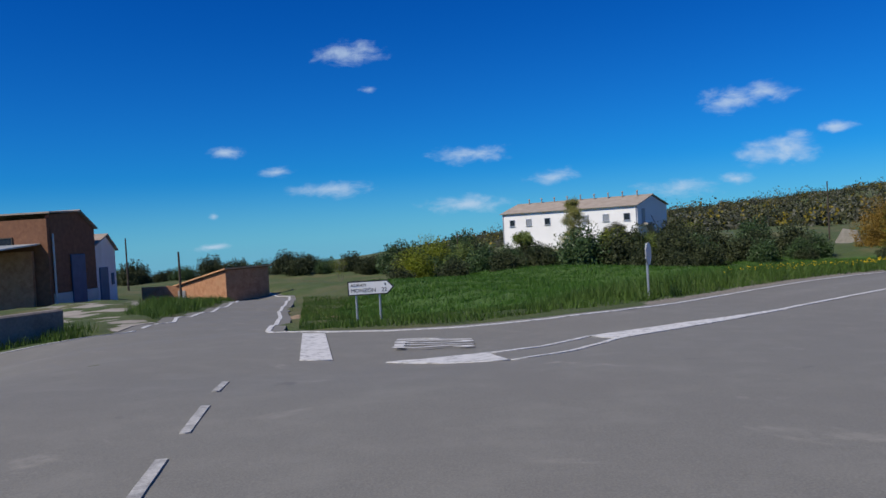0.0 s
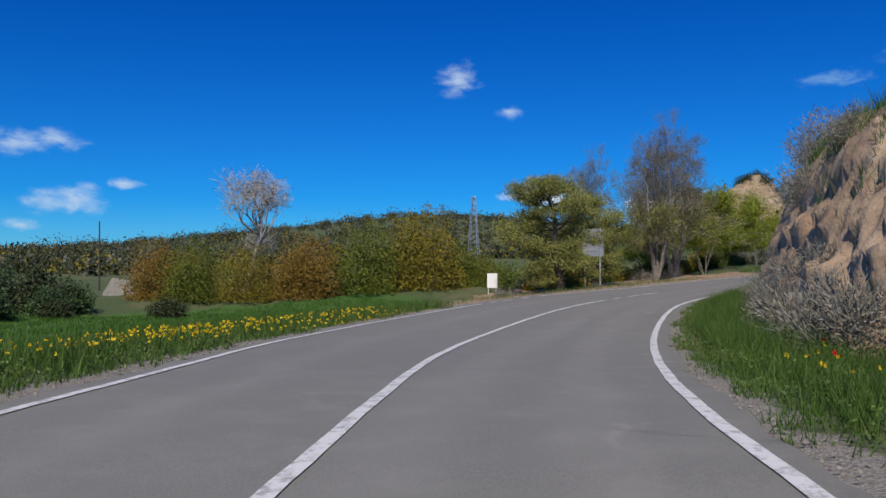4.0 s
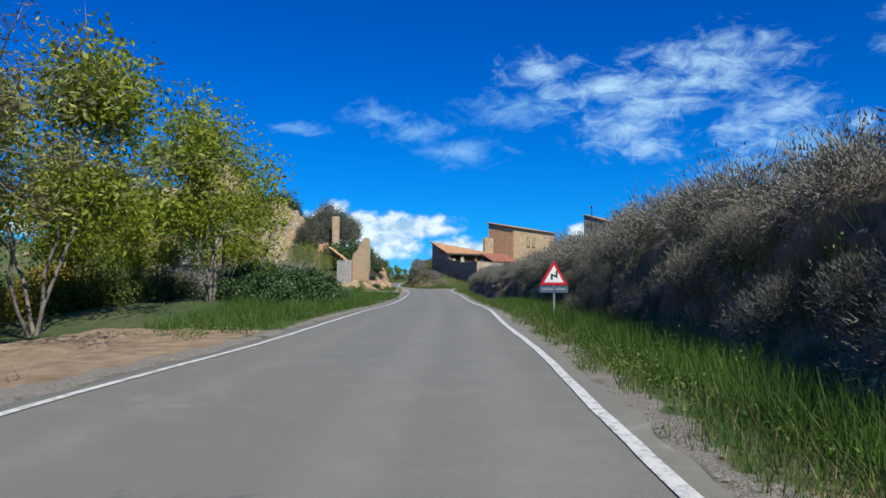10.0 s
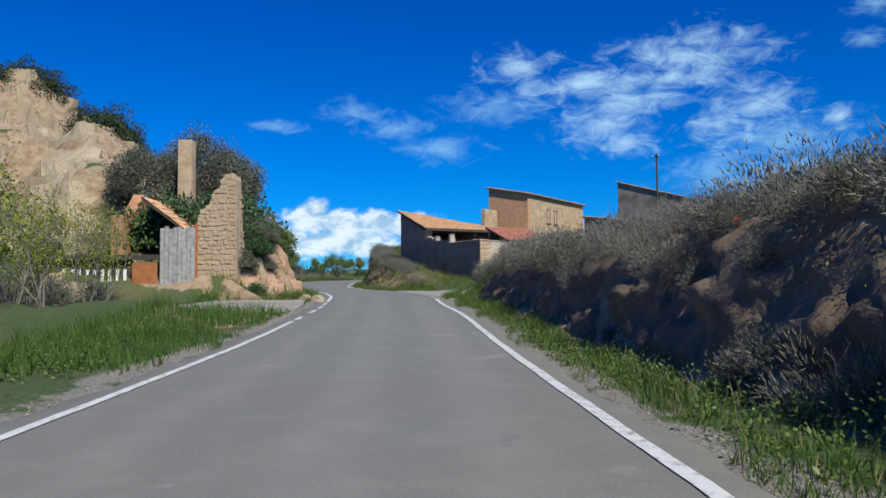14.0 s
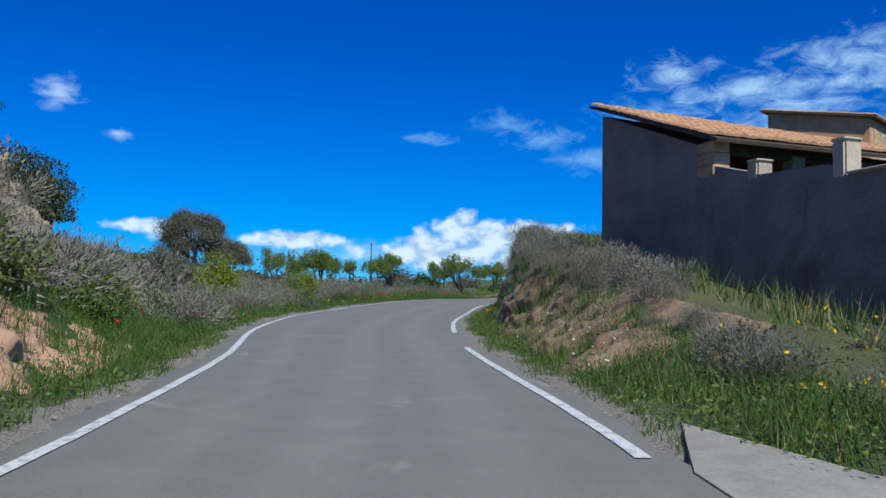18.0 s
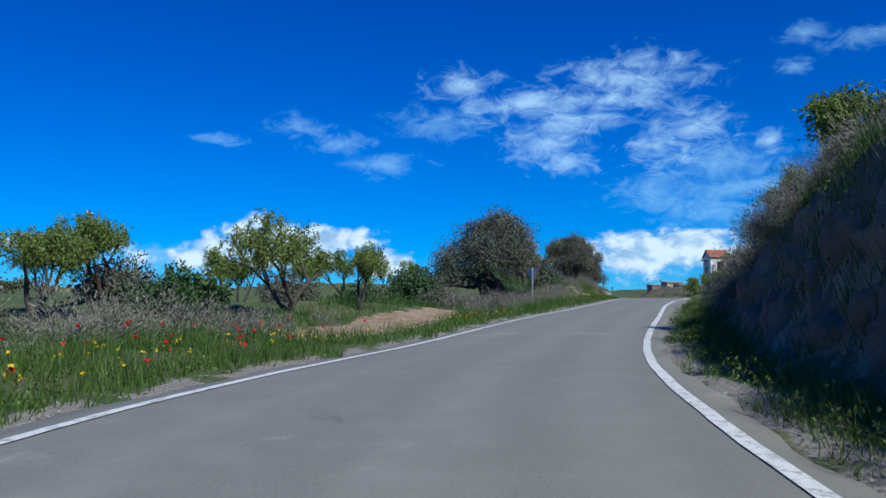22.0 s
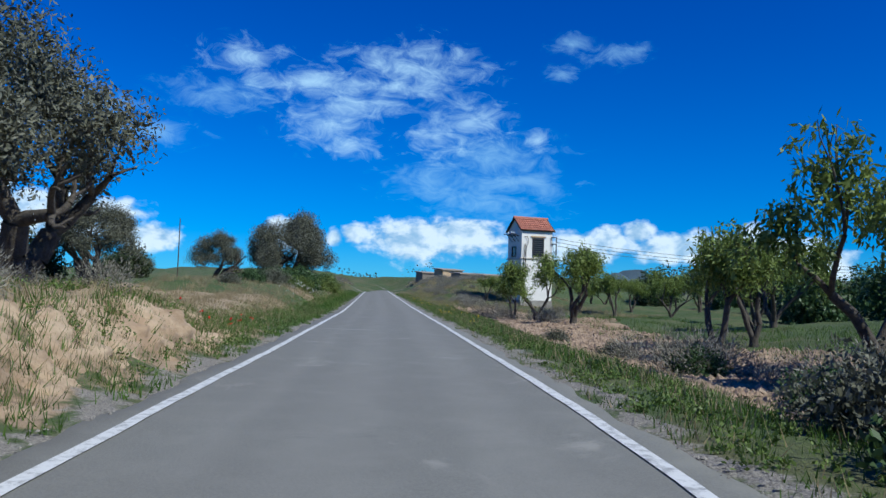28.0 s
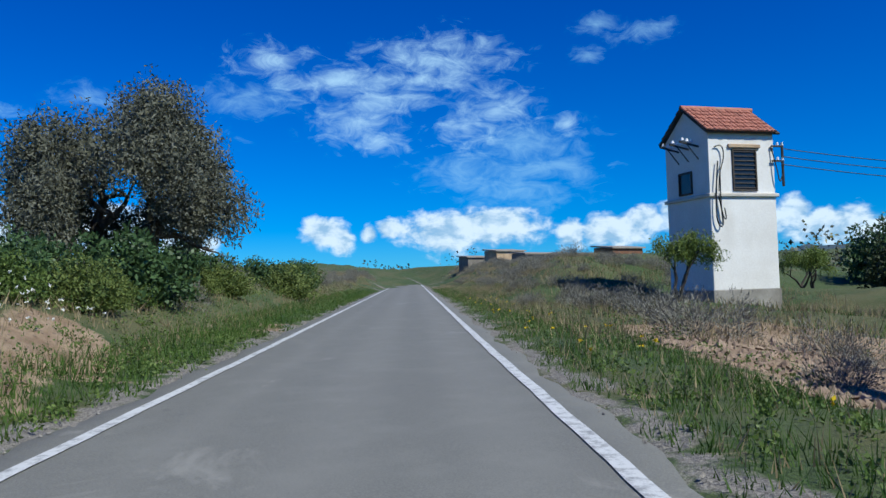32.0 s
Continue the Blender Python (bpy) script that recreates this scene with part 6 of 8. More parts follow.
rock_face("earth_bank", 16.92, 19.6, -1, LEFT, M_REDEARTH, "bare red earth bank beside the road", 5.0, 0.95, 0.1, True)
rock_face("earth_bank", 26.2, 27.0, -1, LEFT, M_TANEARTH, "bare pale earth bank beside the road", 7.0, 0.7, 0.2)
rock_face("earth_bank", 28.2, 30.0, -1, LEFT, M_TANEARTH, "bare pale earth bank beside the road", 8.0, 0.85, 0.2, True)


def hill_rock():
    """The layered rock face of the hill behind the ruin."""
    us, vs = 110, 64
    verts, faces = [], []
    for a in range(us):
        for b in range(vs):
            u, v = a / (us - 1), b / (vs - 1)
            x, y = 149.5 + 38.5 * u, 57 + 21.5 * v + 6 * ease(np.array([(u - 0.3) / 0.5]))[0] * (1 - v)
            p = Vector((x * 0.28, y * 0.28, 0))
            z = float(LANDROCK(x, y)) + 0.35
            z += 1.5 * noise.fractal(p, 1.0, 2.0, 5) * math.sin(math.pi * v) * math.sin(math.pi * u)
            st = 0.9
            z = z * 0.55 + 0.45 * (round(z / st) * st + 0.25 * noise.noise(p * 5)) if 0.05 < v < 0.97 else z - 0.5
            verts.append((x + 0.6 * noise.noise(p * 3 + Vector((4, 1, z * 0.4))), y + 1.0 * noise.noise(p * 2.4 + Vector((1, 7, z * 0.5))), z))
    for a in range(us - 1):
        for b in range(vs - 1):
            i = a * vs + b
            faces.append((i, i + vs, i + vs + 1, i + 1))
    ob = new("hill_rock", mesh_of("hill_rock", verts, faces, M_HILLROCK))
    tagged(ob, "pale layered sandstone face of the hill behind the ruin", "rock", kind="structure")


_gx, _gy = np.linspace(146, 190, 89), np.linspace(52, 82, 61)
_gz = land_z(*[q.ravel() for q in np.meshgrid(_gx, _gy)], False).reshape(61, 89)


def LANDROCK(x, y):
    i, j = int(np.clip((x - 146) / 0.5, 0, 88)), int(np.clip((y - 52) / 0.5, 0, 60))
    return _gz[j, i]


hill_rock()


def make_boulder(seed, x, y, size, label):
    bm = bmesh.new()
    bmesh.ops.create_icosphere(bm, subdivisions=3, radius=1.0)
    for v in bm.verts:
        d = v.co.normalized()
        v.co = d * (1 + 0.35 * noise.fractal(d * 1.4 + Vector((seed, 0, 0)), 1.0, 2.0, 4))
        v.co = Vector((v.co.x * size, v.co.y * size * 0.8, v.co.z * size * 0.62))
    me = bpy.data.meshes.new("boulder")
    bm.to_mesh(me)
    bm.free()
    me.materials.append(M_HILLROCK)
    ob = new("boulder", me)
    ob.matrix_basis = pose(x, y, gz(x, y) + size * 0.2, 0, 0, seed * 40)
    tagged(ob, label, "boulder", "driveway boulders")


for k, (x, y, sz) in enumerate(((151.6, 40.2, 0.3), (152.2, 40.6, 0.2), (150.9, 40.3, 0.22), (152.8, 40.5, 0.14))):
    make_boulder(k + 1.3, x, y, sz, "weathered pale boulder beside the driveway")
for k, (x, y, sz) in enumerate(((146.6, 46.2, 0.3), (145.4, 45.9, 0.22), (147.4, 46.9, 0.26), (137.6, 46.4, 0.2), (148.2, 46.6, 0.18))):
    make_boulder(k + 6.1, x, y, sz, "fallen sandstone lump beside the ruin entrance")

# ---- plants ----
M_OLIVE = leafy("olive_leaf", (0.06, 0.066, 0.045), (0.20, 0.20, 0.145), 0.55, 0.15)
M_ALMOND = leafy("almond_leaf", (0.085, 0.13, 0.025), (0.27, 0.335, 0.085), 0.5, 0.3)
M_YOUNG = leafy("fresh_leaf", (0.12, 0.165, 0.014), (0.34, 0.38, 0.04), 0.5, 0.35)
M_CONIFER = leafy("conifer_needle", (0.06, 0.085, 0.026), (0.40, 0.385, 0.10), 0.6, 0.15)
M_DRYLEAF = leafy("dry_brown_leaf", (0.10, 0.085, 0.058), (0.235, 0.20, 0.13), 0.7, 0.2)
M_HEDGE = leafy("hedge_leaf", (0.085, 0.09, 0.014), (0.33, 0.25, 0.028), 0.6, 0.2)
M_RUSTLEAF = leafy("rust_leaf", (0.11, 0.075, 0.015), (0.36, 0.22, 0.035), 0.6, 0.2)
M_GREENHEDGE = leafy("green_hedge_leaf", (0.055, 0.085, 0.012), (0.21, 0.23, 0.03), 0.6, 0.2)
M_DARKLEAF = leafy("dark_scrub_leaf", (0.022, 0.035, 0.014), (0.075, 0.09, 0.036), 0.65, 0.12)
M_BUSHLEAF = leafy("broad_green_leaf", (0.03, 0.06, 0.02), (0.09, 0.15, 0.055), 0.45, 0.15)
M_FARWOOD = leafy("hillside_oak_leaf", (0.020, 0.028, 0.012), (0.078, 0.084, 0.036), 0.7, 0.12)
M_TWIG = leafy("dry_grey_twig", (0.115, 0.11, 0.092), (0.31, 0.295, 0.24), 0.85, 0.1)
M_GRASS = leafy("verge_grass", (0.030, 0.075, 0.011), (0.12, 0.20, 0.036), 0.55, 0.3)
M_WEED = leafy("verge_weed_leaf", (0.045, 0.085, 0.018), (0.17, 0.23, 0.055), 0.5, 0.2)
M_DRYGRASS = leafy("straw_grass", (0.20, 0.155, 0.085), (0.42, 0.345, 0.205), 0.7, 0.25)
M_WHEAT = leafy("young_wheat", (0.035, 0.10, 0.012), (0.09, 0.19, 0.028), 0.5, 0.25)
M_YELLOW = leafy("yellow_petal", (0.62, 0.42, 0.01), (0.80, 0.60, 0.02), 0.6, 0.2)
M_POPPY = leafy("poppy_petal", (0.50, 0.012, 0.01), (0.72, 0.03, 0.02), 0.5, 0.2)
M_DAISY = leafy("white_petal", (0.70, 0.70, 0.66), (0.80, 0.80, 0.76), 0.6, 0.1)
M_BARK = surface("dark_bark", (0.035, 0.028, 0.022), (0.10, 0.085, 0.068), 5, 28, 0.95, 1.0)
M_BARKGREY = surface("grey_bark", (0.13, 0.11, 0.09), (0.26, 0.23, 0.195), 5, 28, 0.95, 0.9)
M_BARKPALE = surface("pale_bark", (0.30, 0.27, 0.235), (0.46, 0.43, 0.39), 5, 28, 0.95, 0.6)


def quads_mesh(name, verts, mat, per=4):
    """A mesh of separate faces with per corners each, from an array."""
    n = len(verts) // per
    me = bpy.data.meshes.new(name)
    me.vertices.add(n * per)
    me.vertices.foreach_set("co", np.asarray(verts, np.float32)[: n * per].ravel())
    me.loops.add(n * per)
    me.loops.foreach_set("vertex_index", np.arange(n * per))
    me.polygons.add(n)
    me.polygons.foreach_set("loop_start", np.arange(n) * per)
    me.update()
    me.materials.append(mat)
    return me


def unit(a):
    return a / (np.linalg.norm(a, axis=-1, keepdims=True) + 1e-9)


def leaf_quads(r, centres, length, width, droop=0.0, up=0.0, spread=1.0):
    """Leaf shaped quads at the centres, turned at random; droop pulls them down, up lifts them."""
    n = len(centres)
    a = r.normal(size=(n, 3)) * spread
    a[:, 2] += up - droop
    a = unit(a)
    b = unit(np.cross(a, r.normal(size=(n, 3))))
    ln = (length * r.uniform(0.6, 1.3, n))[:, None]
    wd = (width * r.uniform(0.6, 1.3, n))[:, None]
    p = np.stack([centres, centres + a * ln * 0.45 + b * wd, centres + a * ln, centres + a * ln * 0.45 - b * wd], 1)
    return p.reshape(-1, 3)


def blade_tris(r, base, height, width, lean=0.35, way=None):
    n = len(base)
    az = r.uniform(0, 2 * math.pi, n)
    side = np.stack([np.cos(az), np.sin(az), np.zeros(n)], 1)
    h = (height * r.uniform(0.5, 1.4, n))[:, None]
    tip = base + np.stack([r.normal(size=n) * lean, r.normal(size=n) * lean, np.ones(n)], 1) * h
    w = (width * r.uniform(0.7, 1.3, n))[:, None]
    return np.stack([base - side * w, base + side * w, tip], 1).reshape(-1, 3)


def tubes(segs, sides=6):
    """Tapered tubes for limbs: rows of start, end, radius, radius."""
    verts, faces = [], []
    for p0, p1, r0, r1 in segs:
        d = Vector(p1) - Vector(p0)
        if d.length < 1e-4:
            continue
        q = d.to_track_quat("Z", "Y").to_matrix()
        b = len(verts)
        for p, rad in ((p0, r0), (p1, r1)):
            for k in range(sides):
                a = 2 * math.pi * k / sides
                verts.append(Vector(p) + q @ Vector((math.cos(a) * rad, math.sin(a) * rad, 0)))
        for k in range(sides):
            faces.append((b + k, b + (k + 1) % sides, b + sides + (k + 1) % sides, b + sides + k))
    return verts, faces


def grow(r, start, way, length, radius, levels, split=(2, 3), bend=0.25, spread=0.65, shrink=0.68, lift=0.15, steps=3):
    """A branching skeleton: segments and the points along its outer twigs."""
    segs, tips = [], []

    def limb(p, d, ln, rad, lev):
        for k in range(steps):
            d = unit(d + r.normal(size=3) * bend * 0.5 + np.array([0, 0, lift * 0.3]))
            q = p + d * ln / steps
            r1 = rad * (1 - 0.3 / steps * (1 if lev else 1.6))
            segs.append((p, q, rad, max(r1, 0.006)))
            if lev == 0 or (lev == 1 and k > 0):
                tips.append(q)
            p, rad = q, r1
        if lev > 0:
            for _ in range(int(r.integers(split[0], split[1] + 1))):
                nd = unit(d + r.normal(size=3) * spread + np.array([0, 0, lift]))
                limb(p, nd, ln * shrink * r.uniform(0.75, 1.2), rad * 0.68, lev - 1)

    limb(np.array(start, float), unit(np.array(way, float)), length, radius, levels)
    return segs, np.array(tips)


def tree(name, label, segs, bark, leaf_parts, category="tree", group=""):
    th = empty(name, Matrix(), label, category, group)
    v, f = tubes(segs)
    ob = new("trunk", mesh_of("trunk", v, f, bark, True))
    ob.parent = th
    for pname, verts, mat in leaf_parts:
        ob = new(pname, quads_mesh(pname, verts, mat))
        ob.parent = th
    return th


def around(r, tips, n, sigma):
    c = tips[r.integers(0, len(tips), n)]
    return c + r.normal(size=(n, 3)) * sigma


def lobes(r, centres, radii, n, fill=0.45):
    """Points in the outer shells of round clumps."""
    i = r.integers(0, len(centres), n)
    d = unit(r.normal(size=(n, 3)))
    k = 1 - fill * r.random(n) ** 1.6
    bumpy = 1 + 0.16 * np.sin(d[:, 0] * 6 + i) + 0.14 * np.sin(d[:, 1] * 7 + d[:, 2] * 5 + i * 2)
    return centres[i] + d * (k * bumpy * radii[i])[:, None]


def make_olive(seed, height=5.2, leaves=30000, label="old olive tree with dense grey green crown", low=0.0):
    r = np.random.default_rng(seed)
    segs = []
    for k in range(3):
        a = 2.1 * k + r.uniform(0, 0.6)
        s, t = grow(r, (0.2 * math.cos(a), 0.2 * math.sin(a), -0.2), (0.45 * math.cos(a), 0.45 * math.sin(a), 1), height * 0.30, 0.27, 3, (2, 3), 0.4, 0.75, 0.66, 0.12)
        segs += s
    n = 46
    d = unit(r.normal(size=(n, 3)))
    d[:, 2] = np.abs(d[:, 2]) * (1.2 + low) - 0.36 - low
    w = height * 0.47
    c = d * r.uniform(0.55, 1.0, n)[:, None] * np.array([w, w, height * 0.42]) + np.array([0, 0, height * 0.50])
    rad = r.uniform(0.10, 0.17, n) * height
    return tree("olive_tree", label, segs, M_BARK, [("crown", leaf_quads(r, lobes(r, c, rad, leaves), 0.11, 0.018, 0.25), M_OLIVE), ("inner_crown", leaf_quads(r, lobes(r, c, rad * 0.7, 9000, 0.9), 0.17, 0.035, 0.1), M_OLIVE)], group="olive trees")


def make_almond(seed, height=4.2, strands=330, label="almond tree with dark trunk and drooping green leaves", levels=4):
    r = np.random.default_rng(seed)
    segs, tips = [], []
    for k in range(int(r.integers(2, 4))):
        a = 2.2 * k + r.uniform(0, 0.8)
        s, t = grow(r, (0.05 * math.cos(a), 0.05 * math.sin(a), 0.35), (0.36 * math.cos(a), 0.36 * math.sin(a), 1), height * 0.30, 0.10, levels - 1, (2, 3), 0.42, 0.5, 0.74, 0.42)
        segs += s
        tips.append(t)
    segs.append((np.array([0, 0, -0.25]), np.array([0, 0, 0.4]), 0.19, 0.14))
    t = np.concatenate(tips)
    top = t[r.integers(0, len(t), strands)] + r.normal(size=(strands, 3)) * np.array([0.16, 0.16, 0.12])
    per = 24
    f = np.tile(np.linspace(0, 1, per), strands)
    ln = np.repeat(r.uniform(0.3, 0.85, strands), per)
    c = np.repeat(top, per, 0) + r.normal(size=(strands * per, 3)) * 0.06
    sway = np.repeat(r.normal(size=(strands, 2)) * 0.22, per, 0)
    c[:, :2] += sway * f[:, None]
    c[:, 2] -= f * ln * 0.8
    c = c[c[:, 2] > 0.55]
    return tree("almond_tree", label, segs, M_BARK, [("crown", leaf_quads(r, c, 0.155, 0.026, 0.9), M_ALMOND)], group="almond trees")


def make_conifer(seed, height=7.5, leaves=26000, label="spreading conifer with yellow tipped foliage", lop=0.0, radius=0.3):
    r = np.random.default_rng(seed)
    segs, tips = [], []
    p = np.array([0, 0, -0.3])
    n = 18
    for k in range(n):
        q = p + np.array([r.normal() * 0.06 + lop * 0.05, r.normal() * 0.06, height / n])
        segs.append((p, q, radius * (1 - k / n * 0.85), radius * (1 - (k + 1) / n * 0.85)))
        p = q
        f = k / n
        if f > 0.1:
            for _ in range(4):
                a = r.uniform(0, 2 * math.pi)
                ln = height * 0.40 * (1.05 - abs(f - 0.45) * 0.95) * r.uniform(0.45, 1.15)
                s, t = grow(r, q, (math.cos(a) + lop, math.sin(a), 0.22), ln * 0.55, 0.05, 2, (2, 3), 0.3, 0.42, 0.6, 0.1)
                segs += s
                tips.append(t)
    tips = np.concatenate(tips)
    c = around(r, tips, leaves, (0.32, 0.32, 0.15))
    return tree("conifer", label, segs, M_BARK, [("crown", leaf_quads(r, c, 0.17, 0.022, 0.0, 0.5), M_CONIFER)])


def make_tall(seed, height=13.5, leaves=22000):
    r = np.random.default_rng(seed)
    segs, tips = [], []
    for lead in range(3):
        a0 = 2.1 * lead
        p = np.array([0.0, 0, -0.3])
        n = 20
        hh = height * (1, 0.86, 0.9)[lead]
        for k in range(n):
            q = p + np.array([r.normal() * 0.07 + 0.11 * math.cos(a0) * (k < 9), r.normal() * 0.07 + 0.11 * math.sin(a0) * (k < 9), hh / n])
            segs.append((p, q, 0.21 * (1 - k / n * 0.9), 0.21 * (1 - (k + 1) / n * 0.9)))
            p = q
            f = k / n
            if f > 0.12:
                for _ in range(2):
                    a = r.uniform(0, 2 * math.pi)
                    ln = height * 0.34 * (1.2 - 0.9 * f) * r.uniform(0.4, 1.3)
                    s, t = grow(r, q, (math.cos(a), math.sin(a), 0.8), ln * 0.6, 0.035, 2, (2, 3), 0.35, 0.5, 0.65, 0.15)
                    segs += s
                    tips.append(t)
    tips = np.concatenate(tips)
    tw = around(r, tips, 3200, 0.15)
    c, b = around(r, tips, leaves, (0.22, 0.22, 0.28)), around(r, tips[tips[:, 2] < height * 0.5], leaves // 2, (0.3, 0.3, 0.3))
    return tree("tall_tree", "tall half bare tree with dry brown leaves", segs, M_BARKGREY, [("twig_mass", leaf_quads(r, tw, 0.6, 0.007, 0, 0.6), M_TWIG), ("dry_foliage", leaf_quads(r, c, 0.13, 0.022, 0.7), M_DRYLEAF), ("green_foliage", leaf_quads(r, b, 0.16, 0.03, 0.2), M_CONIFER)])


def make_young(seed, height=6.0, leaves=9500, label="bushy young tree in fresh yellow green leaf"):
    r = np.random.default_rng(seed)
    segs, tips = [], []
    for k in range(4):
        a = 1.6 * k + r.uniform(0, 0.6)
        s, t = grow(r, (0.06 * math.cos(a), 0.06 * math.sin(a), -0.1), (0.22 * math.cos(a), 0.22 * math.sin(a), 1), height * 0.30, 0.042, 4, (2, 3), 0.3, 0.42, 0.74, 0.35)
        segs += s
        tips.append(t)
    t = np.concatenate(tips)
    low = t * np.array([0.85, 0.85, 0.55]) + np.array([0, 0, 0.2])
    c = np.concatenate([around(r, t, leaves * 2 // 3, (0.24, 0.24, 0.26)), around(r, low, leaves // 3, (0.3, 0.3, 0.3))])
    c = c[c[:, 2] > 0.5]
    return tree("young_tree", label, segs, M_BARKGREY, [("crown", leaf_quads(r, c, 0.125, 0.032, 0.15), M_YOUNG)], group="young roadside trees")


def make_bare(seed, height=9.0):
    r = np.random.default_rng(seed)
    s, t = grow(r, (0, 0, -0.3), (0, 0, 1), height * 0.27, 0.26, 5, (2, 4), 0.25, 0.5, 0.74, 0.25)
    twigs = around(r, t, 2600, 0.12)
    return tree("bare_tree", "tall leafless tree with pale branches", s, M_BARKPALE, [("twig_mass", leaf_quads(r, twigs, 0.5, 0.014, 0, 0.4), M_BARKPALE)])


def dome(r, n, rx, ry, rz, fill=0.6):
    d = unit(r.normal(size=(n, 3)))
    d[:, 2] = np.abs(d[:, 2])
    k = 1 - fill * r.random(n) ** 2.2
    lump = 1 + 0.16 * np.sin(d[:, 0] * 7 + d[:, 1] * 5) + 0.14 * np.sin(d[:, 2] * 9 + d[:, 0] * 4) + 0.07 * np.sin(d[:, 1] * 17 + d[:, 2] * 13)
    return d * (k * lump)[:, None] * np.array([rx, ry, rz])


def bush(name, seed, rx, ry, rz, leaves, ln, wd, mat, label, category="bush", group="", extra=None):
    r = np.random.default_rng(seed)
    th = empty(name, Matrix(), label, category, group)
    segs, _t = grow(r, (0, 0, -0.15), (0.05, 0, 1), rz * 0.42, 0.06, 2, (3, 4), 0.3, 0.8, 0.62)
    v, f = tubes(segs, 5)
    ob = new("stem", mesh_of("stem", v, f, M_BARKGREY, True))
    ob.parent = th
    ob = new("foliage", quads_mesh("foliage", leaf_quads(r, dome(r, leaves, rx, ry, rz), ln, wd, 0, 0.35), mat))
    ob.parent = th
    ob = new("inner_foliage", quads_mesh("inner_foliage", leaf_quads(r, dome(r, 1500, rx * 0.72, ry * 0.72, rz * 0.74, 0.9), ln * 1.7, wd * 1.9, 0, 0.2), mat))
    ob.parent = th
    if extra:
        n2, ln2, wd2, mat2, nm = extra
        ob = new(nm, quads_mesh(nm, leaf_quads(r, dome(r, n2, rx * 1.02, ry * 1.02, rz * 1.02, 0.15), ln2, wd2, 0, 0.6), mat2))
        ob.parent = th
    return th


def dry_shrub(seed, rx, rz, twigs, green=0):
    """A mound of fine grey twigs, some with green shoots."""
    r = np.random.default_rng(seed)
    n = 16
    d = unit(r.normal(size=(n, 3)))
    d[:, 2] = np.abs(d[:, 2])
    cc = d * np.array([rx, rx, rz]) * r.uniform(0.35, 0.8, n)[:, None]
    rad = r.uniform(0.26, 0.46, n) * rx
    base = lobes(r, cc, rad, twigs, 0.7)
    i = np.argmin(((base[:, None] - cc[None]) ** 2).sum(2), 1)
    away = unit(unit(base - cc[i]) * 0.8 + unit(base + 1e-3) * 0.7 + np.array([0, 0, 0.45]) + r.normal(size=(twigs, 3)) * 0.45)
    side = unit(np.cross(away, r.normal(size=(twigs, 3))))
    ln = r.uniform(0.05, 0.13, twigs)[:, None] * rx
    v = np.stack([base - side * 0.006, base + side * 0.006, base + away * ln], 1).reshape(-1, 3)
    th = empty("dry_shrub", Matrix(), "dry grey broom shrub with fine twigs", "shrub", "roadside shrubs")
    ob = new("twig_mass", quads_mesh("twig_mass", v, M_TWIG, 3))
    ob.parent = th
    segs, _t = grow(r, (0, 0, -0.15), (0.05, 0, 1), rz * 0.42, 0.03, 2, (3, 4), 0.35, 0.85, 0.62, steps=2)
    sv, sf = tubes(segs, 3)
    ob = new("stem", mesh_of("stem", sv, sf, M_BARKGREY, True))
    ob.parent = th
    if green:
        ob = new("foliage", quads_mesh("foliage", leaf_quads(r, lobes(r, cc, rad * 0.95, green, 0.7), 0.10, 0.013, 0, 0.8), M_DARKLEAF))
        ob.parent = th
    return th


def line_xy(t, off):
    i = int(np.argmin(np.abs(LINE_T - t)))
    p = LINE[i, :2] + SIDE[i] * off
    return float(p[0]), float(p[1])


def spread_out(protos, spots, lo=0.85, hi=1.2, seed=1, sink=0.05):
    """Sets the prototypes at the spots (x, y[, scale]), first themselves, then copies."""
    r = random.Random(seed)
    used = [False] * len(protos)
    for k, sp in enumerate(spots):
        i = k % len(protos)
        s = (sp[2] if len(sp) > 2 else 1.0) * r.uniform(lo, hi)
        m = pose(sp[0], sp[1], gz(sp[0], sp[1]) - sink, 0, 0, r.uniform(0, 360))
        if used[i]:
            ob = copy_thing(protos[i], m)
        else:
            ob, used[i] = protos[i], True
            ob.matrix_basis = m
        ob.scale = (s, s, s * r.uniform(0.9, 1.1))


# olives
spread_out([make_olive(11, 5.2), make_olive(12, 5.0), make_olive(13, 4.8)],
           [(245.4, 50.4, 1.2), (278.6, 38.8, 1.06), (260.5, 43.2, 0.85), (315.9, 33.4, 0.72), (165.8, 57.6, 1.6), (213.9, 77.7, 1.12), (221.9, 79.2, 0.85), (199, 70.5, 0.7), (307, 40.0, 0.95), (328.3, 39.3, 0.62), (332, 40.5, 0.6), (299, 47, 0.9),
            (262.5, 46.5, 0.7), (290, 44.5, 0.6), (156.5, 57.5, 1.1)], 0.97, 1.03, 2)
wide = make_olive(14, 5.4, 70000, "broad bushy olive tree with crown reaching the bank", 0.3)
wide.matrix_basis = pose(328.0, 27.2, gz(328.0, 27.2) - 0.2, 0, 0, 70)
wide.scale = (1.25, 1.25, 1.32)
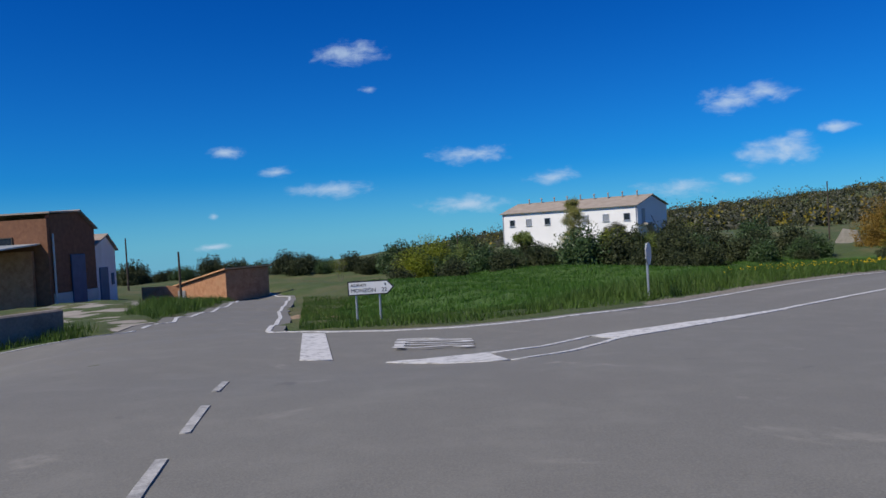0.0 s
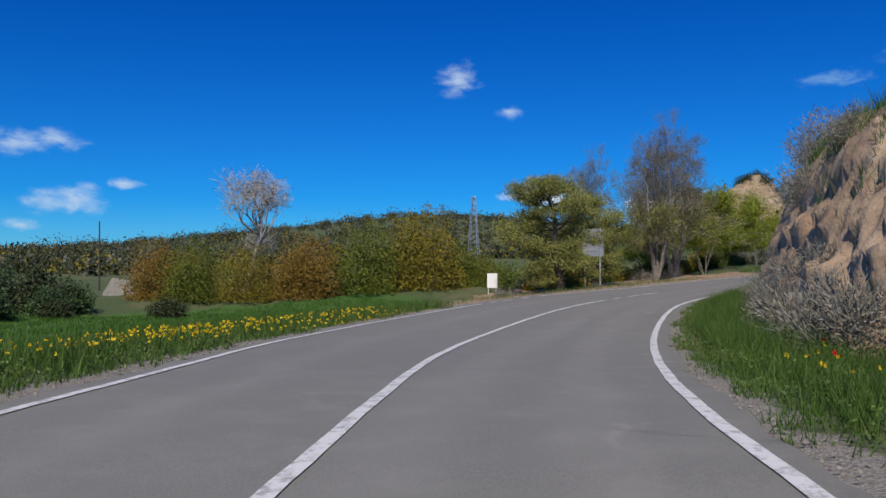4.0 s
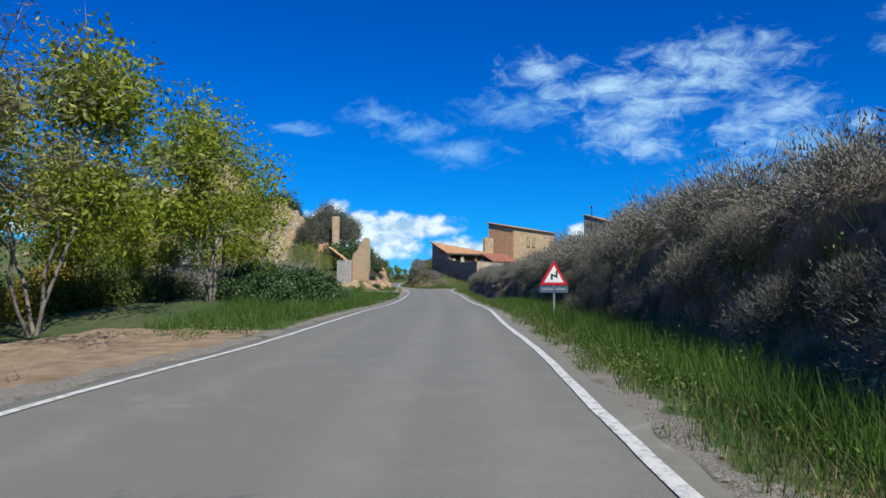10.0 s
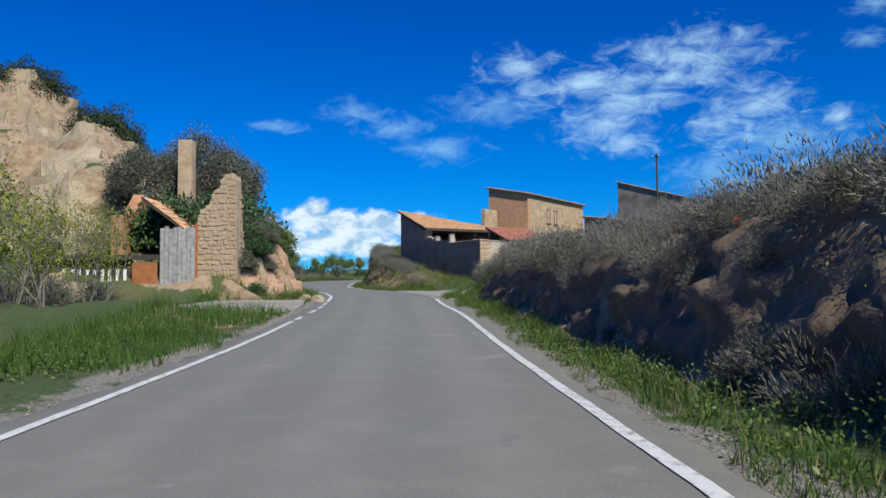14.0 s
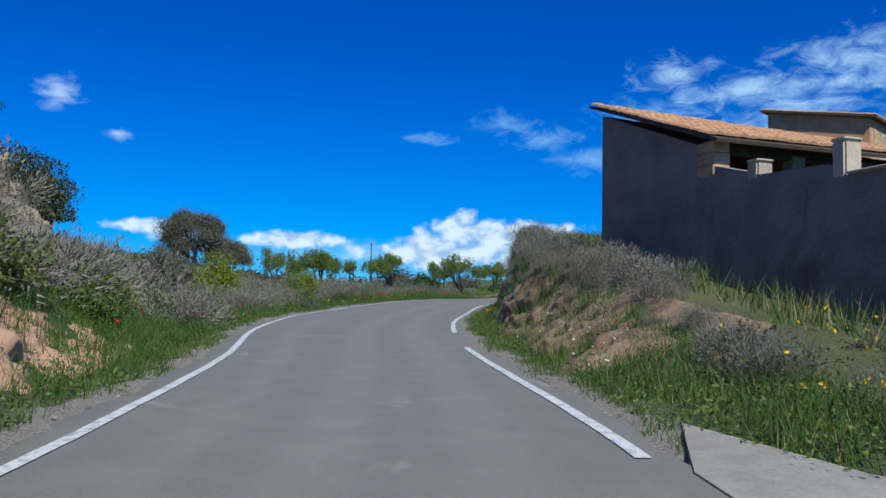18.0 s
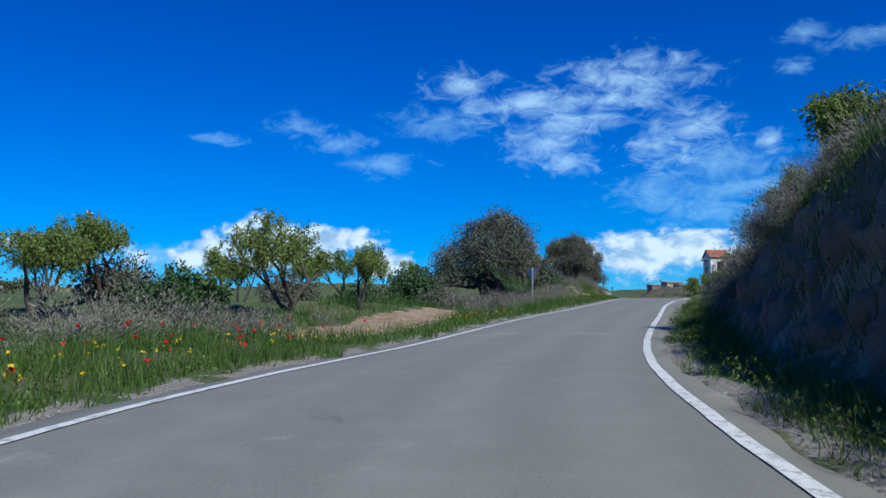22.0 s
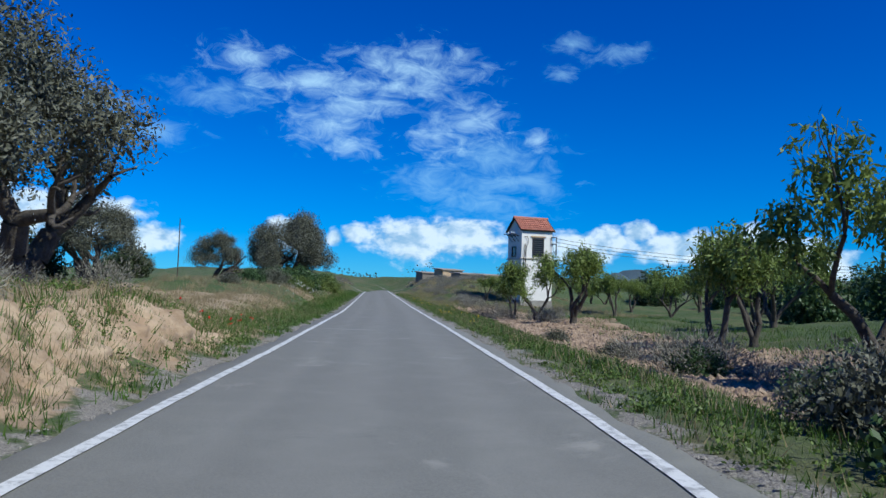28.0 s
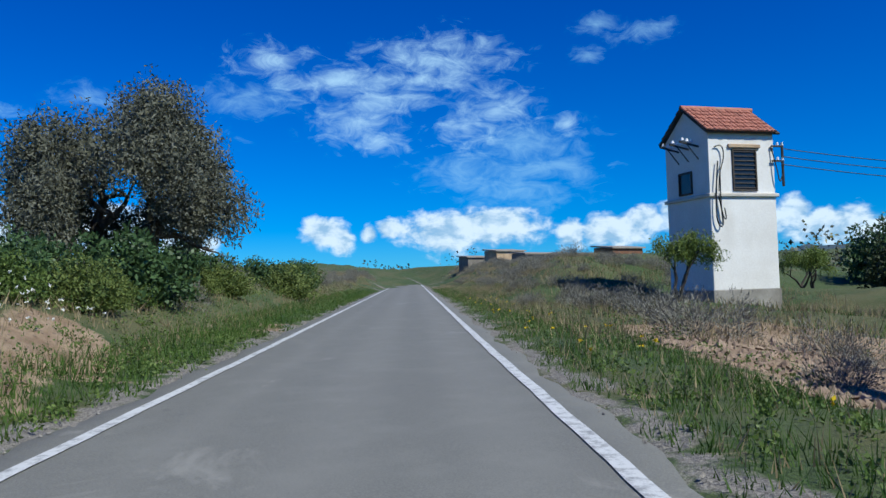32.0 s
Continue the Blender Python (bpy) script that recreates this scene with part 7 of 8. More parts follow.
# almonds
spread_out([make_almond(31), make_almond(32), make_almond(33, 4.4), make_almond(34, 3.8, 200)],
           [(215.4, 67.6, 1.0), (226.5, 67.0, 0.95), (228.2, 59.3, 1.05), (233.6, 57.2, 0.85), (229.5, 66.0, 0.9), (222, 70, 0.9), (217, 72, 0.8), (242, 64, 0.9), (250, 62, 0.85), (262.5, 43.2, 0.8), (255, 60, 0.85), (247, 66, 0.9),
            (218.1, 45.0, 0.9), (224.4, 41.0, 0.95), (231.8, 40.0, 0.9), (244.1, 34.9, 0.95), (247.5, 33.8, 0.7), (254, 29, 0.8), (273.7, 24.0, 1.12), (280.0, 22.6, 1.0), (283.5, 18.5, 0.95), (296.9, 17.7, 1.16), (302.1, 17.2, 0.95), (310.4, 14.9, 1.0), (324.6, 11.2, 0.62), (321.5, 4.0, 0.85),
            (290, 12, 1.0), (297, 7, 1.0), (276, 15, 0.95), (341, -8, 0.8), (350, -15, 0.9), (328, -10, 0.85), (315, -3, 0.95), (306, -4, 0.95), (292, -2, 0.95), (276, 8, 0.95), (318.5, 2.5, 0.95), (324, -2.5, 0.95), (308, 4.5, 1.0),
            (322, -22, 0.9), (300, -18, 0.9), (284, -8, 0.9), (265, 58, 0.8), (273, 55, 0.8), (345, 30, 0.7), (235, 78, 0.9), (224, 80, 0.9), (246, 76, 0.9)], 0.95, 1.05, 3)
# thin twiggy growth before the ruin
spread_out([make_young(57, 5.0, 1500, "thin twiggy thicket with few yellow green leaves"), make_young(58, 4.4, 1300, "thin twiggy thicket with few yellow green leaves")],
           [(140.8, 55.6, 1.0), (143.8, 53.9, 0.85), (138.0, 55.0, 0.9), (143.0, 56.2, 1.0), (141.6, 53.4, 0.75), (133.4, 53.0, 0.95), (135.6, 54.0, 1.0), (137.6, 52.8, 0.85)], 0.9, 1.1, 16)
# trees by the bend
for th, x, y, s, turn in ((make_conifer(41, 7.6, 56000, lop=0.3, radius=0.3), 56.8, 47.6, 1.02, 150), (make_conifer(42, 6.6, 30000, "smaller conifer with yellow tipped layered foliage", radius=0.2), 70.5, 53.2, 1.15, 40),
                          (make_tall(43), 84.5, 51.8, 0.98, 0)):
    th.matrix_basis = pose(x, y, gz(x, y) - 0.1, 0, 0, turn)
    th.scale = (s * 1.3, s * 1.3, s) if th.name.startswith("tall") else (s * 1.15, s * 1.15, s)
spread_out([make_tall(44, 11.5, 17000)], [(78.0, 50.6, 1.1), (74, 55.5, 0.85), (92, 58, 0.9)], 0.95, 1.05, 5)
spread_out([make_young(51, 6.0, 15000), make_young(52, 5.4, 14000)], [(91.6, 51.6, 1.7), (98.9, 48.7, 1.5), (107.6, 51.2, 1.2), (100, 55, 1.2), (105, 57, 1.2), (96, 58.5, 1.2), (87, 57, 1.1), (111, 58, 1.1), (103, 53, 0.9)], 0.95, 1.08, 6)
bare = make_bare(61)
bare.matrix_basis = pose(56, 83, gz(56, 83), 0, 0, 30)
bare.scale = (1.7, 1.7, 1.6)
b2 = copy_thing(bare, pose(59, 84, gz(59, 84), 0, 0, 200))
b2.scale = (0.9, 0.9, 0.85)

# hedge of tall rounded bushes along the far side of the field
hedge = [bush("hedge_bush", 71 + k, 2.7, 2.5, 4.1, 12000, 0.15, 0.036, m, w, "bush", "field hedge") for k, (m, w) in enumerate(((M_RUSTLEAF, "tall rounded hedge bush in rust brown leaf"), (M_GREENHEDGE, "tall rounded hedge bush in olive green leaf"), (M_HEDGE, "tall rounded hedge bush in olive and rust leaf")))]
spread_out(hedge, [(43.4, 77, 1.0), (44.0, 72.2, 1.1), (46.2, 68.2, 1.05), (48.6, 64.4, 1.15), (51.6, 61, 1.2), (54.6, 58.4, 1.25), (47, 77.5, 0.8), (58.8, 58, 0.95), (62.4, 59.5, 0.75), (49.8, 67, 0.7), (66, 61, 0.7)], 0.95, 1.06, 7)
# scrub below the white building and round the field
dk = [bush("scrub_bush", 81 + k, 1.7, 1.6, 1.9 + 0.3 * k, 3000, 0.2, 0.046, m, "dense dark green scrub bush", "bush", "field scrub") for k, m in enumerate((M_DARKLEAF, M_BUSHLEAF, M_DARKLEAF))]
scrub = []
for k in range(34):
    f = k / 33
    scrub.append((-4 + 40 * f + 2.2 * math.sin(k * 2.3), 72 + 4 * math.sin(k * 1.7) - 6 * f + 5 * (k % 3), 0.75 + 0.5 * ((k * 7) % 5) / 5))
scrub += [(12.5, 70, 1.5), (15.5, 69, 1.45), (21, 70, 1.3), (6, 74, 1.1), (27, 92, 1.4), (31, 96, 1.3), (-3, 84, 1.6), (4, 90, 1.5), (10, 92, 1.3), (35, 88, 1.2)]
for k in range(44):
    f, d = math.radians(-36 + 34 * ((k * 0.618) % 1)), 104 + 46 * ((k * 0.377) % 1)
    scrub.append((10 + d * math.sin(f), 10 + d * math.cos(f), 0.8 + 0.7 * ((k * 5) % 7) / 7))
scrub += [(300, 0, 1.3), (308, -6, 1.4), (316, -11, 1.3), (290, 4, 1.2), (282, 8, 1.2), (322, -16, 1.5), (332, -20, 1.6), (344, -18, 1.5), (296, -9, 1.4), (312, -18, 1.6), (275, 12, 1.1), (268, 13, 1.0), (352, -24, 1.6), (340, -26, 1.7)]
scrub += [(303, 44, 1.2), (297, 47, 1.3), (309, 43, 1.1), (290, 51, 1.4), (285, 47, 1.2), (320, 39, 1.1), (279, 47, 1.2), (272, 49, 1.2)]
spread_out(dk, scrub, 0.9, 1.15, 8)
M_THICKET = leafy("thicket_leaf", (0.06, 0.10, 0.022), (0.22, 0.26, 0.07), 0.6, 0.25)
spread_out([bush("thicket_bush", 88, 1.7, 1.6, 2.0, 3400, 0.18, 0.042, M_THICKET, "loose green bush under the roadside trees", "bush", "roadside thicket"), bush("thicket_bush", 89, 1.5, 1.6, 1.7, 3000, 0.17, 0.036, M_HEDGE, "loose yellow green bush under the roadside trees", "bush", "roadside thicket")],
           [(62 + 46 * ((k * 0.618) % 1), 53.5 + 9 * ((k * 0.377) % 1), 0.7 + 0.5 * ((k * 5) % 7) / 7) for k in range(30)], 0.9, 1.15, 18)
for src, x, y, s, word in (("conifer.001", 15.6, 93, 1.0, "dark narrow conifer standing before the white building"), ("almond_tree", 9.6, 92, 1.15, "light green tree before the white building"), ("olive_tree", 20.2, 91, 0.8, "grey green tree before the white building"),
                           ("almond_tree", 25.5, 93, 0.8, "thin pale tree beside the white building"), ("young_tree", -1.3, 94, 0.75, "slender green tree beyond the field"), ("almond_tree", -5.6, 92, 1.0, "green tree on the skyline beyond the field"),
                           ("young_tree", 4.2, 92, 0.85, "slender green tree beyond the field"), ("young_tree", 33, 104, 0.8, "light green tree below the wooded ridge"), ("young_tree", -14, 105, 0.7, "pale tree beside the side road")):
    t2 = copy_thing(bpy.data.objects[src], pose(x, y, gz(x, y), 0, 0, 50 * x))
    t2.scale = (0.65 * s, 0.65 * s, 0.95 * s) if src[0] == "c" else (s, s, s)
    tagged(t2, word, "tree", "trees before the building")
spread_out([bush("field_bush", 85, 1.9, 1.8, 3.2, 5200, 0.17, 0.04, M_YOUNG, "rounded light green bush at the field edge", "bush", "field bushes"), bush("field_bush", 86, 1.9, 1.8, 2.8, 5200, 0.17, 0.04, M_ALMOND, "rounded green bush at the field edge", "bush", "field bushes")],
           [(16.5, 76, 1.1), (19.8, 76.5, 0.95), (-3, 78, 1.0), (2, 79, 0.9), (-1, 83, 1.2), (24, 78, 0.6), (197.8, 66.5, 0.75), (206.5, 66.0, 0.5), (209.5, 66.2, 0.55), (211.5, 67.5, 0.5)], 0.95, 1.1, 14)

# dry shrubs on the banks
shrubs = [dry_shrub(91, 1.15, 1.15, 6600, 300), dry_shrub(92, 1.3, 1.1, 6400, 1200), dry_shrub(93, 1.0, 1.05, 6000, 600), dry_shrub(94, 1.35, 1.3, 7000, 200)]
rs = random.Random(17)
spots = []


def bank_row(t0, t1, lat0, lat1, step, size=1.0, keep=1.0):
    t = t0
    while t < t1:
        i = int(np.argmin(np.abs(LINE_T - t)))
        if rs.random() < keep:
            x, y = line_xy(t, rs.uniform(lat0, lat1))
            if not bool(inside(PLOUGHED, [x], [y])[0]):
                spots.append((x, y, size * rs.uniform(0.68, 1.35)))
        t += step / 10.5 * rs.uniform(0.7, 1.3)


bank_row(5.7, 6.3, 5.0, 5.7, 0.9, 0.95)
bank_row(6.2, 6.6, 7.8, 8.8, 1.3, 0.7)
bank_row(7.9, 9.4, 4.3, 4.8, 1.7, 0.55)
bank_row(19.4, 20.6, 4.9, 5.6, 1.0, 0.6)
bank_row(20.6, 23.6, -6.6, -9.5, 0.9, 0.85, 0.45)
bank_row(24.6, 26.2, -4.6, -6.2, 1.3, 0.75)
bank_row(23.4, 25.8, 3.9, 5.2, 0.9, 0.6)
bank_row(23.6, 25.6, 3.5, 4.0, 1.1, 0.34)
bank_row(6.0, 6.9, 4.8, 5.6, 1.6, 0.75, 0.8)
bank_row(9.3, 12.5, 4.5, 5.2, 0.9, 0.7)
bank_row(12.5, 15.2, 4.7, 5.3, 1.1, 0.65)
bank_row(9.7, 15.6, 5.1, 5.7, 1.1, 0.8)
bank_row(9.7, 15.6, 5.8, 6.8, 1.2, 0.92)
bank_row(9.6, 16.4, 6.9, 8.4, 1.7, 0.92)
bank_row(15.5, 16.75, 4.1, 4.8, 1.0, 0.7)
bank_row(15.5, 16.6, 5.0, 6.4, 1.2, 0.8)
bank_row(16.6, 17.3, 4.1, 5.0, 0.8, 0.7)
bank_row(16.6, 17.35, 5.2, 7.0, 0.8, 0.85)
bank_row(14.5, 16.5, 3.7, 4.2, 3.4, 0.45)
bank_row(6.2, 9.0, 7.2, 9.5, 2.6, 0.7)
bank_row(6.6, 9.6, 4.9, 5.7, 1.5, 0.6)
bank_row(6.3, 9.6, 6.0, 7.2, 1.2, 0.85)
bank_row(19.5, 20.9, 5.0, 6.2, 1.1, 0.6)
bank_row(18.9, 19.8, 4.4, 6.0, 1.5, 0.55)
bank_row(20.8, 23.2, 5.0, 6.4, 1.2, 0.75)
bank_row(20.7, 23.4, 4.75, 5.2, 0.9, 0.52)
bank_row(19.8, 22.4, 4.5, 4.9, 1.1, 0.38)
bank_row(19.6, 22.0, 4.1, 4.4, 1.7, 0.28)
bank_row(22.8, 24.6, 4.6, 5.6, 3.0, 0.7, 0.7)
bank_row(17.4, 20.4, -6.0, -8.0, 1.5, 1.1, 0.6)
bank_row(18.4, 20.6, -8.5, -11.0, 1.3, 1.4, 0.7)
bank_row(20.2, 21.8, -7.2, -9.0, 1.8, 0.75)
bank_row(13.5, 16.0, -12, -17, 1.0, 1.3)
bank_row(17.3, 18.2, -6.4, -9.5, 0.8, 1.1)
bank_row(8.4, 10.6, -13, -17, 2.4, 0.8, 0.4)
bank_row(23.4, 26.4, -6.2, -8.5, 1.8, 0.8)
bank_row(31.5, 38, 5.5, 8.5, 2.2, 0.7)
bank_row(14.6, 16.5, 4.0, 4.6, 1.05, 0.65)
bank_row(23.8, 24.3, 3.7, 4.1, 2.0, 0.8)
bank_row(28.6, 29.8, 5.2, 7.5, 1.3, 0.8)
spots += [(125.2, 54.2, 2.7), (127.6, 53.8, 3.1), (129.8, 53.6, 2.7), (123.4, 54.6, 1.8), (126.4, 55.6, 2.8), (148.9, 50.0, 0.7), (150.8, 49.9, 0.7), (152.4, 49.9, 0.6), (149.6, 49.5, 0.4), (144, 56.8, 1.5), (143.5, 58.4, 1.6), (145.2, 55.4, 1.2), (141.6, 60.2, 1.5), (138, 57.4, 1.5), (135, 58.2, 1.7), (132, 56.6, 1.5), (140.5, 62, 1.4), (149, 59, 1.3), (151, 57.6, 1.1)]
bank_row(18.7, 19.3, 4.4, 6.6, 1.4, 0.34)
bank_row(28.2, 29.6, -5.6, -8.5, 2.2, 0.7)
bank_row(17.2, 18.6, -6.4, -7.2, 1.6, 0.8)
bank_row(9.8, 11.4, -11.0, -13.5, 1.8, 0.8, 0.5)
bank_row(26.6, 28.4, -4.6, -5.6, 2.2, 0.55)
bank_row(19.9, 21.4, -8.5, -12.5, 1.5, 1.5, 0.5)
bank_row(25.4, 28.4, -5.6, -8.5, 1.5, 0.8)
bank_row(26.2, 28.6, 5.2, 8.5, 1.3, 0.85)
bank_row(34.0, 45.5, 5.0, 9.0, 1.3, 0.55)
bank_row(35.0, 45.5, 9.0, 15.0, 1.0, 0.7)
bank_row(33.0, 45.0, -6.0, -10.0, 2.2, 0.7)


for k in range(46):
    spots.append((190 + 28 * ((k * 0.618) % 1), 63.5 + 16 * ((k * 0.377) % 1), 0.75 + 0.5 * ((k * 5) % 7) / 7))


def shrub_order(sp):
    _, _, d = along([sp[0]], [sp[1]])
    return float(d[0])


spots.sort(key=shrub_order)
near, rest = spots[:299], spots[299:]
spread_out(shrubs, near, 0.9, 1.1, 9, 0.12)
far_v = []
for k, sp in enumerate(rest):
    tw = [o for o in shrubs[k % 4].children if o.name.startswith("twig_mass")][0]
    co = np.empty(len(tw.data.vertices) * 3)
    tw.data.vertices.foreach_get("co", co)
    co = co.reshape(-1, 3, 3)[::3]
    co[:, :2] = co[:, :2] + (co[:, :2] - co[:, :2].mean(1, keepdims=True)) * np.array([[[1.2], [1.2]]])[..., 0][..., None]
    co = co.reshape(-1, 3)
    a = k * 1.7
    far_v.append(np.stack([co[:, 0] * math.cos(a) - co[:, 1] * math.sin(a), co[:, 0] * math.sin(a) + co[:, 1] * math.cos(a), co[:, 2]], 1) * sp[2] + np.array([sp[0], sp[1], gz(sp[0], sp[1]) - 0.1]))
tagged(new("distant_shrub_growth", quads_mesh("distant_shrub_growth", np.concatenate(far_v), M_TWIG, 3)), "dry grey shrubs behind the banks", "shrub growth", kind="stuff")

# leafy green bushes beside the ruin and broom in flower
gb = [bush("leafy_bush", 101, 1.6, 1.5, 1.35, 6500, 0.15, 0.05, M_BUSHLEAF, "dense leafy green bush on the verge", "bush", "leafy verge bushes"), bush("leafy_bush", 102, 1.4, 1.7, 1.2, 6000, 0.15, 0.05, M_BUSHLEAF, "dense leafy green bush on the verge", "bush", "leafy verge bushes")]
spread_out(gb, [(104, 46.5), (107, 47), (110, 47.6), (113, 47.8), (116, 48.3), (119, 48.8), (121.5, 50), (117, 51, 1.2), (112, 51, 1.2), (107, 50, 1.2), (124, 51.5), (100.5, 47.2, 0.8), (125, 49.6, 0.8), (127.5, 50.4, 0.75), (129, 53)], 0.9, 1.2, 10)
br = bush("broom_bush", 111, 1.2, 1.2, 1.6, 3500, 0.16, 0.02, M_HEDGE, "broom bush with yellow blossom", "bush", "flowering broom", (1800, 0.07, 0.03, M_YELLOW, "blossom"))
spread_out([br], [(62.5, 50.2, 1.0), (64, 52.5, 0.85), (58.2, 51, 0.45)], 0.95, 1.1, 11)
dkn = [bush("round_bush", 121, 1.3, 1.3, 1.3, 4500, 0.13, 0.035, M_BUSHLEAF, "rounded green bush on the bank", "bush", "bank bushes"), bush("round_bush", 122, 1.2, 1.2, 1.1, 4000, 0.11, 0.026, M_OLIVE, "rounded grey green bush on the bank", "bush", "bank bushes")]
spread_out(dkn, [(333, 26, 1.2), (337, 25, 1.3), (342, 23, 1.0), (329.5, 28.5, 0.9), (347, 21, 1.2), (319, 30, 0.6), (324.5, 27.0, 1.4), (327.5, 28.6, 1.5), (322, 28.8, 1.1), (196, 60.5, 0.5), (203, 61.5, 0.5), (209, 62.5, 0.5), (249, 49.5, 0.8), (243.5, 53.5, 1.0), (267.6, 29.4, 0.8), (269.6, 28.6, 0.9), (276.5, 25.8, 0.4), (281, 25.0, 0.4), (272, 27.0, 0.5), (287, 23.6, 0.4), (306, 14.6, 0.5), (331, 10.5, 0.5), (288, 41.5, 1.0), (292.5, 40, 0.9), (300, 50, 1.7), (306, 48, 1.5), (311, 52, 1.7), (318, 46, 1.6), (294, 54, 1.7), (286, 56, 1.7), (278, 50, 1.6), (283, 47, 1.2), (323, 40, 1.4), (270, 52, 1.5), (313, 31.5, 0.7), (317, 29.6, 0.9), (321, 28.2, 0.8), (309, 33, 0.5), (215, 66, 0.6), (220, 67, 0.7), (229, 63, 1.2), (238, 61, 1.3), (245, 58, 1.3), (231, 66, 1.4), (252, 55, 1.4), (217, 63.5, 0.5), (256, 46, 0.9), (148.3, 49.7, 0.5), (149.3, 49.5, 0.55), (150.3, 49.3, 0.5), (148.0, 49.2, 0.35), (149.5, 49.0, 0.35), (151.3, 49.5, 0.45), (148.7, 50.5, 0.8), (150.1, 50.3, 0.8), (151.7, 50.4, 0.75), (153.2, 50.4, 0.7), (158.5, 51.4, 0.9), (161.0, 51.9, 1.0), (163.5, 52.6, 1.0), (152.5, 52, 1.6), (155.5, 52.8, 1.7), (158.5, 53.4, 1.8), (161, 54, 1.3), (150.5, 54, 1.8), (154, 55.5, 2.0), (166, 56.5, 1.2), (169, 57.5, 1.0), (252, 46.5, 1.0), (266, 42.5, 0.9)], 0.9, 1.15, 12)

# green growth among the shrubs on the earth bank
bank_green = [bush("bank_bush", 125, 1.2, 1.1, 1.0, 3600, 0.12, 0.026, M_WEED, "loose green bush on the earth bank", "bush", "green bank bushes"), bush("bank_bush", 126, 1.1, 1.2, 1.2, 3600, 0.12, 0.024, M_THICKET, "loose green bush on the earth bank", "bush", "green bank bushes")]
spread_out(bank_green, [(*line_xy(t, lat), size) for t, lat, size in ((17.35, -5.6, 0.7), (17.6, -5.8, 0.6), (17.85, -5.4, 0.55), (18.1, -6.2, 0.8), (18.4, -6.0, 0.65), (18.7, -6.8, 0.9), (19.0, -6.2, 0.6), (19.3, -7.4, 0.9), (19.6, -6.6, 0.7), (19.9, -7.6, 0.9), (20.3, -7.4, 0.7), (20.8, -7.8, 0.8), (21.2, -8.6, 0.7), (21.6, -7.6, 0.6), (22.0, -8.4, 0.7))]
           + [(320.4, 27.2, 0.8), (319.0, 28.4, 0.7), (332.1, 24.5, 0.8), (353.5, 22.7, 0.9), (340.9, 21.6, 1.2), (356.3, 19.5, 1.3), (330.6, 25.3, 0.6), (323.3, 26.7, 0.6)], 0.9, 1.15, 19)

# dark oaks on the rocky hill
ok = [bush("holm_oak", 131, 2.4, 2.3, 2.6, 6500, 0.17, 0.04, M_DARKLEAF, "dark holm oak on the rocky hill", "tree", "hill oaks"), bush("holm_oak", 132, 2.1, 2.2, 2.9, 6500, 0.17, 0.04, M_DARKLEAF, "dark holm oak on the rocky hill", "tree", "hill oaks")]
spread_out(ok, [(158, 82, 1.1), (170, 84, 1.2), (190, 76, 1.0), (181, 80, 1.1), (184, 71.5, 0.9), (187, 70, 0.9), (184, 67, 0.8), (180, 73, 0.9), (169.5, 78.1, 0.45), (171, 76, 0.75), (171.6, 74.8, 0.85), (172.1, 73.6, 0.9), (172.6, 72.4, 0.8), (173.3, 70.7, 0.6), (173.7, 69.7, 0.6), (163.5, 64.1, 0.8), (163.8, 63.2, 0.85), (164.6, 62.4, 0.7), (165, 61, 0.55), (164.8, 59.9, 0.6), (165.2, 58.7, 0.5), (159, 72, 0.35), (168, 70.5, 0.3), (156, 69, 0.3), (166, 67.5, 0.25)], 0.95, 1.15, 13)


# ---- woods, grass and flowers, too many to count ----
def stuff(name, verts, mat, label, per=4):
    return tagged(new(name, quads_mesh(name, verts, mat, per)), label, name.replace("_", " "), kind="stuff")


def far_woods():
    r = np.random.default_rng(201)
    az = np.radians(np.concatenate([r.uniform(-3, 70, 5600), r.uniform(70, 140, 900)]))
    d = np.concatenate([r.uniform(150, 470, 5600), r.uniform(240, 520, 900)])
    x, y = 10 + np.sin(az) * d, 10 + np.cos(az) * d
    _, _, dist = along(x, y)
    patch = np.sin(x * 0.05 + np.sin(y * 0.04) * 2) + np.sin(y * 0.061 + x * 0.02) + r.normal(size=len(x)) * 0.6
    ok = (dist > 60) & (patch > -1.7)
    x, y, d = x[ok], y[ok], d[ok]
    z = land_z(x, y, False)
    n = 42
    size = r.uniform(0.8, 3.3, len(x)) * (1 + 0.9 * (r.random(len(x)) < 0.14))
    for name, mat, label, lo, hi in (("far_woods", M_FARWOOD, "dark wooded hillside of scrub and small oaks", 0.0, 0.62), ("far_scrub", M_OLIVE, "grey green scrub on the hillside", 0.62, 0.88), ("far_bushes", M_HEDGE, "scattered lighter bushes on the hillside", 0.88, 1.0)):
        pick = r.random(len(x))
        k = (pick >= lo) & (pick < hi)
        c = np.repeat(np.stack([x, y, z], 1)[k], n, 0)
        c = c + dome(r, len(c), 1, 1, 1.15, 0.4) * np.repeat(size[k], n)[:, None]
        stuff(name, leaf_quads(r, c, 0.75, 0.3, 0, 0.3), mat, label)


far_woods()


